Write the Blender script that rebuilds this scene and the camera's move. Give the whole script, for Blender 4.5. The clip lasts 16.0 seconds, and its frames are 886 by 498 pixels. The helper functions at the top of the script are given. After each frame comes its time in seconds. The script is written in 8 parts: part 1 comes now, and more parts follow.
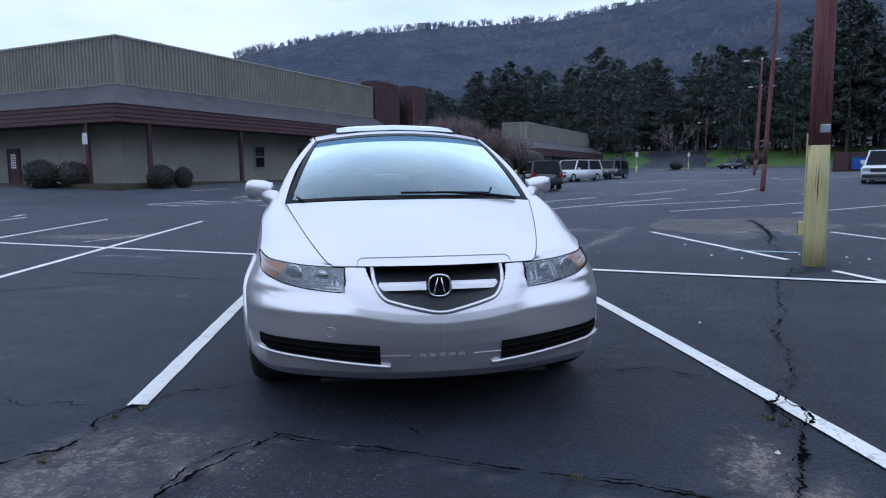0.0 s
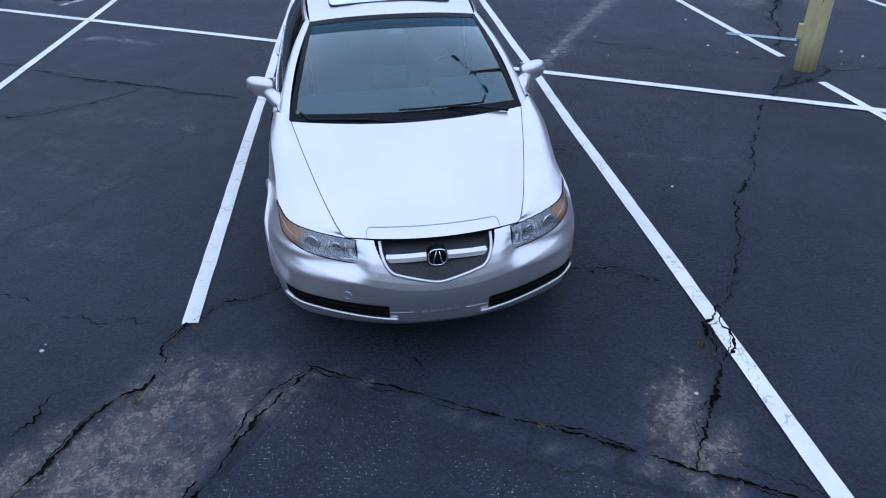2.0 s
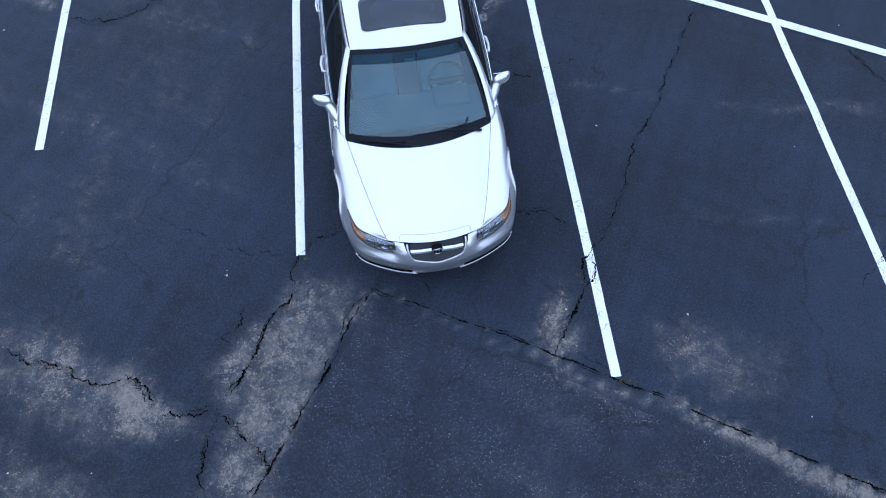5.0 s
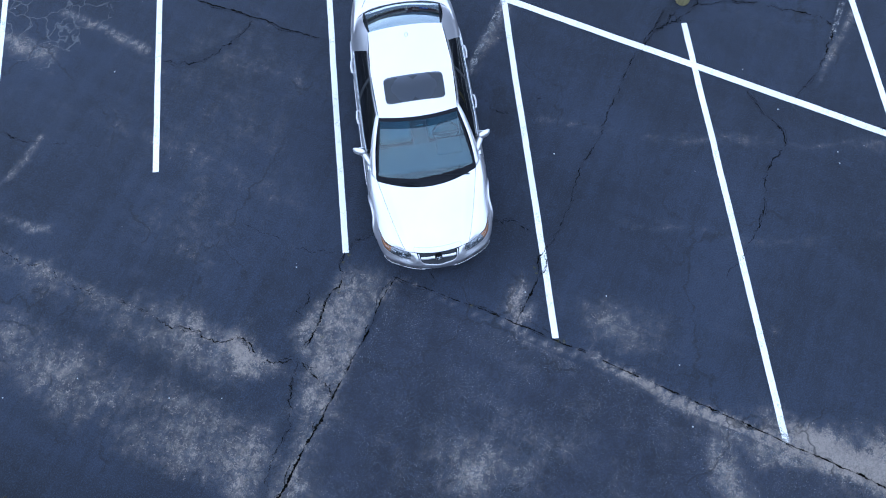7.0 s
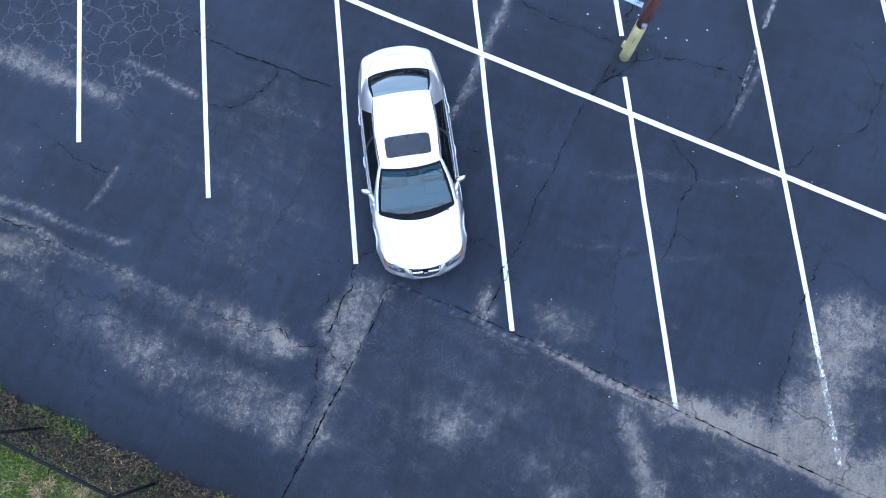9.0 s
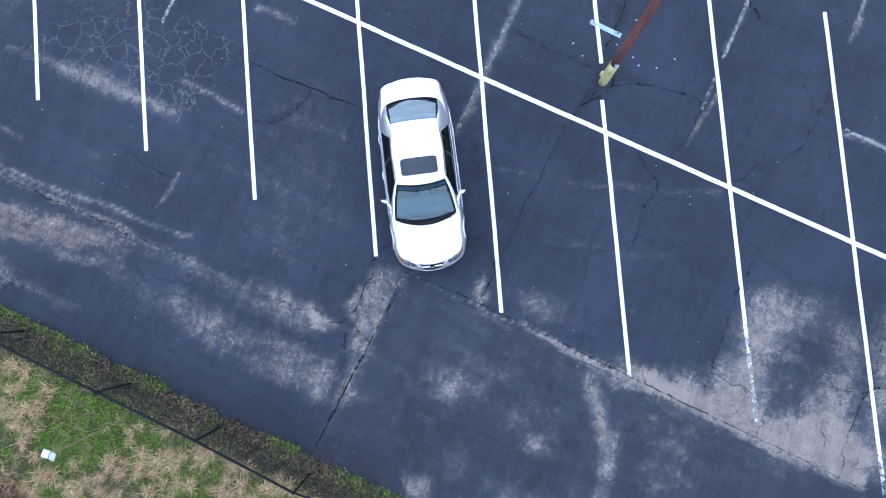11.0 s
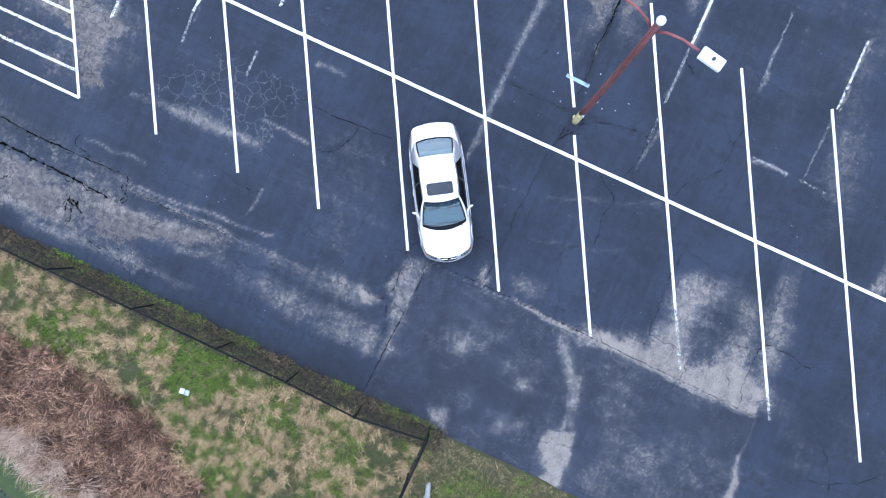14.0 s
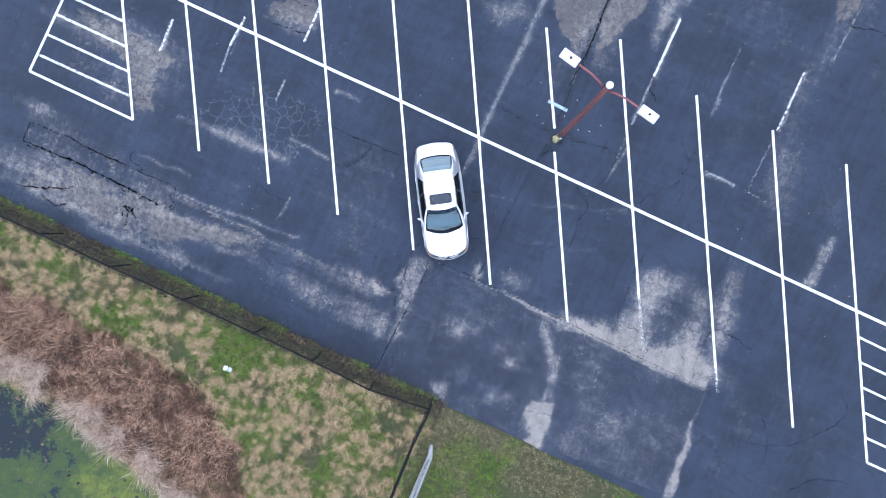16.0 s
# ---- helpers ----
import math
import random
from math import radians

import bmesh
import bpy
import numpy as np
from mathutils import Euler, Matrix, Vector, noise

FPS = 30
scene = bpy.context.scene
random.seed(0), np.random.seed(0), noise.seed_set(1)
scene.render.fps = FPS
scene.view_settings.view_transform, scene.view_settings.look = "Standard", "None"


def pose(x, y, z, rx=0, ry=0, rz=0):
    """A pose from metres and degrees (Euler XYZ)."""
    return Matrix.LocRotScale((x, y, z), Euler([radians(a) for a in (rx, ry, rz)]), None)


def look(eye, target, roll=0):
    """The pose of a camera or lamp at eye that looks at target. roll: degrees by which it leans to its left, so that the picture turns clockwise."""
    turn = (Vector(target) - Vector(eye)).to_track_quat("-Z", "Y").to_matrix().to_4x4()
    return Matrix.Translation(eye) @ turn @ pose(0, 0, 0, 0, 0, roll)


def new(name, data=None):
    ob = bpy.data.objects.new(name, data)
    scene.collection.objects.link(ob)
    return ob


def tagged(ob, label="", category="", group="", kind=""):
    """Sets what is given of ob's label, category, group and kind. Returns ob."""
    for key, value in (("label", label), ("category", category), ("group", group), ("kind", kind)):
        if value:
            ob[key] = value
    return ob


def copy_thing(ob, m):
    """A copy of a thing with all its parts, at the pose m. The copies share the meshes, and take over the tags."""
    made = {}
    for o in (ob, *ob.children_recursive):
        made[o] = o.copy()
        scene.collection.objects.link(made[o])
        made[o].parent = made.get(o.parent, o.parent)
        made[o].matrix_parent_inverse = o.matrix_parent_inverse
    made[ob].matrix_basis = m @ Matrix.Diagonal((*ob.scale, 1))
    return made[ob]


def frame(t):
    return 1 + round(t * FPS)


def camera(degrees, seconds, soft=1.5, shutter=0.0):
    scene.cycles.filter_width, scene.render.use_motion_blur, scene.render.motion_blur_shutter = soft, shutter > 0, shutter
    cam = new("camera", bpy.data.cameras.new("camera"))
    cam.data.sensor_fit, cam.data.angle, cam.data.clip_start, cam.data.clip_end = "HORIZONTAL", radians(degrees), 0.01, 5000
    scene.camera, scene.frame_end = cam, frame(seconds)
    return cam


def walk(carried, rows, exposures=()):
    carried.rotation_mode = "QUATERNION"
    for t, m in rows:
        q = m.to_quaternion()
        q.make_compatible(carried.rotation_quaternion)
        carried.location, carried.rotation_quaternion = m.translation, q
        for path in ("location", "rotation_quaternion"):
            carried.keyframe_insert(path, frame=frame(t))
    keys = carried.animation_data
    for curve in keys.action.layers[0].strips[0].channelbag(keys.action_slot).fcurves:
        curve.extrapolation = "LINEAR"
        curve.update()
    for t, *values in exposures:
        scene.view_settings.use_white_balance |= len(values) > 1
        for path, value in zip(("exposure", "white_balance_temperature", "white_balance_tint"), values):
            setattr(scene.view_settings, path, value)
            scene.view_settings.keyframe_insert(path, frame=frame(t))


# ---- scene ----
# ---- the camera: a drone that rises before the parked car and tilts down ----
cam = camera(65.50, 16.0, 1.1)
PATH = [
    (0.0, -0.408, -2.820, 1.095, 83.73, 0.65, -8.41),
    (0.5, -0.419, -2.820, 1.359, 80.46, 0.60, -8.58),
    (1.0, -0.421, -2.824, 1.647, 73.01, 0.61, -8.82),
    (1.5, -0.425, -2.825, 2.042, 65.33, 0.62, -8.97),
    (2.0, -0.411, -2.826, 2.492, 58.06, 0.66, -8.99),
    (2.5, -0.399, -2.827, 3.002, 51.06, 0.63, -8.96),
    (3.0, -0.409, -2.830, 3.597, 44.55, 0.46, -8.95),
    (3.5, -0.404, -2.831, 4.244, 38.88, 0.38, -8.93),
    (4.0, -0.382, -2.837, 4.940, 34.14, 0.41, -8.89),
    (4.5, -0.372, -2.858, 5.709, 30.23, 0.39, -8.83),
    (5.0, -0.369, -2.890, 6.547, 26.93, 0.35, -8.78),
    (5.5, -0.358, -2.921, 7.442, 24.02, 0.37, -8.76),
    (6.0, -0.333, -2.931, 8.370, 21.43, 0.45, -8.75),
    (6.5, -0.298, -2.891, 9.302, 19.23, 0.58, -8.66),
    (7.0, -0.250, -2.792, 10.222, 17.41, 0.71, -8.49),
    (7.5, -0.175, -2.656, 11.149, 15.73, 0.78, -8.34),
    (8.0, -0.065, -2.497, 12.092, 14.03, 0.77, -8.28),
    (8.5, 0.064, -2.299, 13.026, 12.37, 0.70, -8.20),
    (9.0, 0.192, -2.043, 13.927, 10.83, 0.64, -7.97),
    (9.5, 0.308, -1.738, 14.793, 9.33, 0.62, -7.65),
    (10.0, 0.405, -1.406, 15.634, 7.70, 0.71, -7.37),
    (10.5, 0.475, -1.071, 16.468, 5.89, 0.95, -7.22),
    (11.0, 0.505, -0.768, 17.352, 4.16, 1.21, -7.17),
    (11.5, 0.485, -0.534, 18.346, 2.86, 1.38, -7.18),
    (12.0, 0.431, -0.355, 19.440, 2.02, 1.43, -7.19),
    (12.5, 0.384, -0.180, 20.572, 1.42, 1.43, -7.20),
    (13.0, 0.375, 0.026, 21.688, 0.85, 1.44, -7.20),
    (13.5, 0.397, 0.250, 22.791, 0.31, 1.46, -7.19),
    (14.0, 0.435, 0.460, 23.896, -0.18, 1.47, -7.20),
    (14.5, 0.476, 0.638, 25.009, -0.60, 1.46, -7.21),
    (15.0, 0.515, 0.801, 26.114, -0.96, 1.43, -7.22),
    (15.5, 0.549, 0.975, 27.186, -1.30, 1.40, -7.22),
    (16.0, 0.578, 1.163, 28.232, -1.63, 1.37, -7.21),
]
# seconds, stops, kelvin, tint
LIGHT = [(0, 0.12, 5350, 11), (0.5, 0.34, 5150, 10), (1, 0.38, 5100, 10), (2, 0.20, 5100, 11), (3, 0.24, 5100, 11), (4, 0.40, 5000, 10), (7, 0.76, 4900, 8), (11, 1.14, 5150, 8), (16, 1.30, 5350, 9)]
walk(cam, [(t, pose(*row)) for t, *row in PATH], LIGHT)

# ---- world: an even, overcast sky and a weak, wide sun ----
world = bpy.data.worlds.new("world")
scene.world = world
world.use_nodes = True
wn = world.node_tree.nodes
wl = world.node_tree.links
sky = wn.new("ShaderNodeTexSky")
sky.sky_type, sky.sun_disc = "NISHITA", False
sky.sun_elevation, sky.sun_rotation = radians(79), radians(230)
sky.dust_density, sky.ozone_density = 1.0, 2.0
cloud = wn.new("ShaderNodeTexNoise")
cloud.inputs["Scale"].default_value, cloud.inputs["Detail"].default_value = 3.2, 7.0
ramp = wn.new("ShaderNodeValToRGB")
ramp.color_ramp.elements[0].position, ramp.color_ramp.elements[0].color = 0.34, (8.2, 9.2, 11.2, 1)
ramp.color_ramp.elements[1].position, ramp.color_ramp.elements[1].color = 0.66, (11.0, 11.5, 12.6, 1)
stretch = wn.new("ShaderNodeMapping")
stretch.inputs["Scale"].default_value = (1.0, 1.0, 3.5)
coords = wn.new("ShaderNodeTexCoord")
wl.new(coords.outputs["Generated"], stretch.inputs[0])
wl.new(stretch.outputs[0], cloud.inputs["Vector"])
wl.new(cloud.outputs["Fac"], ramp.inputs[0])
over = wn.new("ShaderNodeMix")
over.data_type = "RGBA"
over.inputs[0].default_value = 0.93
wl.new(sky.outputs[0], over.inputs[6])
wl.new(ramp.outputs[0], over.inputs[7])
wl.new(over.outputs[2], wn["Background"].inputs[0])
wn["Background"].inputs[1].default_value = 0.088
sun_data = bpy.data.lights.new("sun", "SUN")
sun_data.energy, sun_data.angle, sun_data.color = 0.5, radians(150), (1.0, 0.985, 0.96)
sun = new("sun", sun_data)
sun.matrix_world = look((-12, -10, 80), (0, 0, 0))


# ---- materials ----
def mix_rgb(nt, fac, a, b):
    n = nt.nodes.new("ShaderNodeMix")
    n.data_type = "RGBA"
    for socket, value in ((n.inputs[0], fac), (n.inputs[6], a), (n.inputs[7], b)):
        if isinstance(value, (tuple, float, int)):
            socket.default_value = (*value, 1) if isinstance(value, tuple) else value
        else:
            nt.links.new(value, socket)
    return n.outputs[2]


def calc(nt, op, a, b=0.5, clamp=False):
    n = nt.nodes.new("ShaderNodeMath")
    n.operation, n.use_clamp = op, clamp
    for socket, value in ((n.inputs[0], a), (n.inputs[1], b)):
        if isinstance(value, (float, int)):
            socket.default_value = value
        else:
            nt.links.new(value, socket)
    return n.outputs[0]


def step(nt, value, low, high):
    n = nt.nodes.new("ShaderNodeMapRange")
    n.interpolation_type = "SMOOTHSTEP"
    n.inputs[1].default_value, n.inputs[2].default_value = low, high
    nt.links.new(value, n.inputs[0])
    return n.outputs[0]


def grain(nt, scale, detail=6.0, rough=0.6, stretch=None, distortion=0.0):
    """Noise laid out in world metres."""
    n = nt.nodes.new("ShaderNodeTexNoise")
    n.inputs["Scale"].default_value, n.inputs["Detail"].default_value = scale, detail
    n.inputs["Roughness"].default_value, n.inputs["Distortion"].default_value = rough, distortion
    place = nt.nodes.new("ShaderNodeNewGeometry").outputs["Position"]
    if stretch:
        m = nt.nodes.new("ShaderNodeMapping")
        if len(stretch) > 3:
            m.vector_type = "TEXTURE"
            m.inputs["Rotation"].default_value = (0, 0, stretch[3])
        m.inputs["Scale"].default_value = stretch[:3]
        nt.links.new(place, m.inputs[0])
        place = m.outputs[0]
    nt.links.new(place, n.inputs["Vector"])
    return n.outputs["Fac"]


def attr(nt, name):
    n = nt.nodes.new("ShaderNodeAttribute")
    n.attribute_name = name
    return n.outputs["Fac"]


def bare(name):
    m = bpy.data.materials.new(name)
    m.use_nodes = True
    return m, m.node_tree, m.node_tree.nodes["Principled BSDF"]


def relief(nt, shader, height, strength, distance=0.01):
    n = nt.nodes.new("ShaderNodeBump")
    n.inputs["Strength"].default_value, n.inputs["Distance"].default_value = strength, distance
    nt.links.new(height, n.inputs["Height"])
    nt.links.new(n.outputs[0], shader.inputs["Normal"])


def mat(name, col, col2=None, scale=4.0, fine=40.0, rough=0.6, metal=0.0, bump=0.2, coat=0.0, stretch=None, vary=0.0, gloss=0.5):
    """A surface with grain at two scales, between two colours."""
    m, nt, s = bare(name)
    col2 = col2 or tuple(c * 0.8 for c in col)
    big, small = grain(nt, scale, 5, 0.6, stretch), grain(nt, fine, 4, 0.6, stretch)
    both = calc(nt, "ADD", calc(nt, "MULTIPLY", big, 0.6), calc(nt, "MULTIPLY", small, 0.4))
    colour = mix_rgb(nt, step(nt, both, 0.36, 0.64), col, col2)
    if vary:
        info = nt.nodes.new("ShaderNodeObjectInfo")
        hue = nt.nodes.new("ShaderNodeHueSaturation")
        nt.links.new(calc(nt, "ADD", calc(nt, "MULTIPLY", info.outputs["Random"], vary), 1 - vary / 2), hue.inputs["Value"])
        nt.links.new(colour, hue.inputs["Color"])
        colour = hue.outputs[0]
    nt.links.new(colour, s.inputs["Base Color"])
    nt.links.new(calc(nt, "ADD", calc(nt, "MULTIPLY", big, 0.2), rough - 0.1), s.inputs["Roughness"])
    s.inputs["Metallic"].default_value, s.inputs["Coat Weight"].default_value = metal, coat
    s.inputs["Specular IOR Level"].default_value = gloss
    s.inputs["Coat Roughness"].default_value = 0.06
    if bump:
        relief(nt, s, small, bump)
    return m


def pane(name, tint, rough=0.0, gloss=1.0, steep=1.0, sheen=(0.85, 0.87, 0.88), film=0.0):
    """Thin glass: a clear or tinted sheet whose gloss follows Fresnel."""
    m = bpy.data.materials.new(name)
    m.use_nodes = True
    nt = m.node_tree
    nt.nodes.remove(nt.nodes["Principled BSDF"])
    clear, shine, both = (nt.nodes.new(f"ShaderNode{k}") for k in ("BsdfTransparent", "BsdfGlossy", "MixShader"))
    clear.inputs[0].default_value = (*tint, 1)
    shine.inputs["Roughness"].default_value = rough
    shine.inputs["Color"].default_value = (*sheen, 1)
    fresnel = nt.nodes.new("ShaderNodeFresnel")
    fresnel.inputs[0].default_value = 1.5
    dirt = grain(nt, 3.0, 6, 0.7)
    nt.links.new(calc(nt, "ADD", calc(nt, "MULTIPLY", calc(nt, "POWER", fresnel.outputs[0], steep), gloss), calc(nt, "ADD", calc(nt, "MULTIPLY", dirt, 0.02), film), True), both.inputs[0])
    nt.links.new(clear.outputs[0], both.inputs[1])
    nt.links.new(shine.outputs[0], both.inputs[2])
    nt.links.new(both.outputs[0], nt.nodes["Material Output"].inputs[0])
    return m


def asphalt(name, base, base2, pale, speck=0.0, shift=0.0):
    """Sealed, worn asphalt; one attribute says how far the seal coat has gone, plus painted sheen and shade."""
    m, nt, s = bare(name)
    wear_light, craze = attr(nt, "wear_light"), attr(nt, "craze")
    large, mid, fine, grit = grain(nt, 0.35, 6, 0.6), grain(nt, 2.3, 8, 0.65), grain(nt, 26.0, 5, 0.7), grain(nt, 150.0, 3, 0.7)
    brushed = grain(nt, 1.3, 7, 0.7, (4.5, 0.5, 1.0, -0.557))
    wiped = grain(nt, 1.0, 7, 0.75, (3.5, 0.28, 1.0, 1.02))
    colour = mix_rgb(nt, step(nt, calc(nt, "ADD", calc(nt, "MULTIPLY", large, 0.50), calc(nt, "ADD", calc(nt, "MULTIPLY", brushed, 0.20), calc(nt, "MULTIPLY", wiped, 0.3))), 0.40, 0.61), base, base2)
    colour = mix_rgb(nt, calc(nt, "MULTIPLY", step(nt, calc(nt, "ADD", wear_light, calc(nt, "MULTIPLY", calc(nt, "SUBTRACT", mid, 0.5), 0.55)), 0.02, 0.62), calc(nt, "MULTIPLY", step(nt, grain(nt, 6.5, 10, 0.82, None, 0.4), 0.36, 0.64), 0.80)), colour, (0.125, 0.145, 0.185))
    colour = mix_rgb(nt, calc(nt, "MULTIPLY", step(nt, calc(nt, "MULTIPLY", wear_light, -1.0), 0.05, 0.5), 0.7), colour, tuple(c * 0.45 for c in base))
    chips, flakes = grain(nt, 25.0, 2.5, 0.5, None, 1.6), grain(nt, 5.5, 9, 0.75, None, 0.6)
    scuffed = calc(nt, "ADD", calc(nt, "MULTIPLY", calc(nt, "SUBTRACT", flakes, 0.5), 0.8), calc(nt, "ADD", calc(nt, "MULTIPLY", calc(nt, "SUBTRACT", mid, 0.5), 0.6), calc(nt, "MULTIPLY", calc(nt, "SUBTRACT", chips, 0.5), 0.4)))
    bared = step(nt, calc(nt, "ADD", attr(nt, "bare"), scuffed), 0.42, 0.60)
    colour = mix_rgb(nt, calc(nt, "MULTIPLY", bared, 0.88), colour, mix_rgb(nt, step(nt, calc(nt, "ADD", calc(nt, "MULTIPLY", fine, 0.5), calc(nt, "MULTIPLY", flakes, 0.5)), 0.40, 0.60), (0.080, 0.070, 0.067), (0.185, 0.154, 0.138)))
    drag = grain(nt, 1.6, 8, 0.75, (4.0, 0.6, 1.0, 1.2))
    streaks = calc(nt, "ADD", calc(nt, "MULTIPLY", calc(nt, "SUBTRACT", drag, 0.5), 0.55), calc(nt, "MULTIPLY", calc(nt, "SUBTRACT", brushed, 0.5), 0.45))
    brushed_off = calc(nt, "ADD", wear_light, calc(nt, "ADD", streaks, calc(nt, "ADD", calc(nt, "MULTIPLY", calc(nt, "SUBTRACT", mid, 0.5), 0.35), calc(nt, "MULTIPLY", calc(nt, "SUBTRACT", flakes, 0.5), 0.55))))
    spread = calc(nt, "ADD", calc(nt, "MULTIPLY", step(nt, flakes, 0.42, 0.60), 0.46), 0.26)
    colour = mix_rgb(nt, calc(nt, "MULTIPLY", step(nt, brushed_off, 0.08, 0.66), spread), colour, tuple(c * 0.72 for c in pale))
    broken = calc(nt, "ADD", streaks, calc(nt, "ADD", calc(nt, "MULTIPLY", calc(nt, "SUBTRACT", chips, 0.5), 1.5), calc(nt, "ADD", calc(nt, "MULTIPLY", calc(nt, "SUBTRACT", flakes, 0.5), 0.70), calc(nt, "MULTIPLY", calc(nt, "SUBTRACT", mid, 0.5), 0.40))))
    bald = step(nt, calc(nt, "ADD", wear_light, broken), 0.49, 0.585)
    colour = mix_rgb(nt, calc(nt, "MULTIPLY", bald, 0.86), colour, mix_rgb(nt, step(nt, calc(nt, "ADD", calc(nt, "MULTIPLY", fine, 0.4), calc(nt, "ADD", calc(nt, "MULTIPLY", mid, 0.3), calc(nt, "MULTIPLY", drag, 0.3))), 0.40, 0.60), tuple(c * 0.52 for c in pale), pale))
    cells = nt.nodes.new("ShaderNodeTexVoronoi")
    cells.feature, cells.inputs["Scale"].default_value = "DISTANCE_TO_EDGE", 2.3
    bend = nt.nodes.new("ShaderNodeVectorMath")
    bend.operation = "ADD"
    geo = nt.nodes.new("ShaderNodeNewGeometry").outputs["Position"]
    warp = nt.nodes.new("ShaderNodeTexNoise")
    warp.inputs["Scale"].default_value = 3.0
    nt.links.new(geo, warp.inputs["Vector"])
    nt.links.new(geo, bend.inputs[0])
    soft = nt.nodes.new("ShaderNodeVectorMath")
    soft.operation = "SCALE"
    soft.inputs["Scale"].default_value = 0.5
    nt.links.new(warp.outputs["Color"], soft.inputs[0])
    nt.links.new(soft.outputs[0], bend.inputs[1])
    nt.links.new(bend.outputs[0], cells.inputs["Vector"])
    slabs = nt.nodes.new("ShaderNodeTexVoronoi")
    slabs.feature, slabs.inputs["Scale"].default_value = "DISTANCE_TO_EDGE", 0.42
    nt.links.new(bend.outputs[0], slabs.inputs["Vector"])
    hair = calc(nt, "MULTIPLY", calc(nt, "SUBTRACT", 1.0, step(nt, slabs.outputs["Distance"], 0.003, 0.011)), step(nt, calc(nt, "ADD", calc(nt, "MULTIPLY", large, 0.6), calc(nt, "MULTIPLY", mid, 0.4)), 0.485, 0.55))
    colour = mix_rgb(nt, calc(nt, "MULTIPLY", hair, 0.6), colour, tuple(c * 0.35 for c in base))
    lines = calc(nt, "MULTIPLY", calc(nt, "SUBTRACT", 1.0, step(nt, cells.outputs["Distance"], 0.008, 0.036)), step(nt, calc(nt, "ADD", craze, calc(nt, "MULTIPLY", calc(nt, "SUBTRACT", mid, 0.5), 2.6)), 0.40, 0.66))
    colour = mix_rgb(nt, calc(nt, "MULTIPLY", lines, 0.62), colour, (0.22, 0.218, 0.222))
    web = nt.nodes.new("ShaderNodeTexVoronoi")
    web.feature, web.inputs["Scale"].default_value = "DISTANCE_TO_EDGE", 7.5
    nt.links.new(bend.outputs[0], web.inputs["Vector"])
    veins = calc(nt, "MULTIPLY", calc(nt, "SUBTRACT", 1.0, step(nt, web.outputs["Distance"], 0.012, 0.05)), step(nt, grain(nt, 1.7, 5, 0.7), 0.50, 0.60))
    colour = mix_rgb(nt, calc(nt, "MULTIPLY", veins, 0.42), colour, tuple(c * 0.35 for c in base))
    if speck:
        colour = mix_rgb(nt, calc(nt, "MULTIPLY", step(nt, grain(nt, 74.0, 2.0, 0.5), 0.635, 0.69), step(nt, mid, 0.36, 0.60)), colour, (0.50, 0.51, 0.53))
    sealed = calc(nt, "SUBTRACT", 1.0, calc(nt, "MULTIPLY", calc(nt, "MAXIMUM", step(nt, brushed_off, 0.2, 0.6), bared), 0.8))
    mottle = grain(nt, 4.5, 10, 0.8)
    colour = mix_rgb(nt, calc(nt, "MULTIPLY", step(nt, mottle, 0.52, 0.68), calc(nt, "MULTIPLY", sealed, 0.42)), colour, tuple(c * 1.55 for c in base2))
    colour = mix_rgb(nt, calc(nt, "MULTIPLY", step(nt, calc(nt, "SUBTRACT", 1.0, mottle), 0.52, 0.66), calc(nt, "MULTIPLY", sealed, 0.40)), colour, tuple(c * 0.55 for c in base))
    lumps = grain(nt, 46.0, 4, 0.7)
    colour = mix_rgb(nt, calc(nt, "MULTIPLY", step(nt, lumps, 0.52, 0.62), calc(nt, "MULTIPLY", sealed, 0.50)), colour, tuple(c * 1.9 for c in base2))
    colour = mix_rgb(nt, calc(nt, "MULTIPLY", step(nt, calc(nt, "SUBTRACT", 1.0, lumps), 0.52, 0.62), calc(nt, "MULTIPLY", sealed, 0.45)), colour, tuple(c * 0.45 for c in base))
    stones = step(nt, grit, 0.55, 0.68)
    colour = mix_rgb(nt, calc(nt, "MULTIPLY", stones, calc(nt, "MULTIPLY", sealed, 0.34 + speck)), colour, (0.135, 0.155, 0.195))
    colour = mix_rgb(nt, calc(nt, "MULTIPLY", step(nt, grain(nt, 75.0, 3, 0.7), 0.5, 0.62), calc(nt, "MULTIPLY", sealed, 0.55)), colour, tuple(c * 0.4 for c in base))
    nt.links.new(colour, s.inputs["Base Color"])
    nt.links.new(calc(nt, "ADD", calc(nt, "MULTIPLY", mid, 0.25), 0.48), s.inputs["Roughness"])
    s.inputs["Specular IOR Level"].default_value = 0.5
    relief(nt, s, calc(nt, "ADD", calc(nt, "MULTIPLY", grit, 0.5), calc(nt, "ADD", lumps, calc(nt, "MULTIPLY", fine, 0.4))), 1.0, 0.045)
    return m, nt, s, colour


def ground_material():
    m, nt, s, colour = asphalt("lot asphalt", (0.0104, 0.0145, 0.0275), (0.0315, 0.0415, 0.073), (0.45, 0.375, 0.315))
    lawn = mix_rgb(nt, step(nt, grain(nt, 0.4, 8, 0.7), 0.35, 0.65), (0.05, 0.125, 0.022), (0.11, 0.17, 0.04))
    colour = mix_rgb(nt, step(nt, calc(nt, "ADD", attr(nt, "lawn"), calc(nt, "MULTIPLY", calc(nt, "SUBTRACT", grain(nt, 0.8), 0.5), 0.4)), 0.4, 0.6), colour, lawn)
    nt.links.new(colour, s.inputs["Base Color"])
    return m


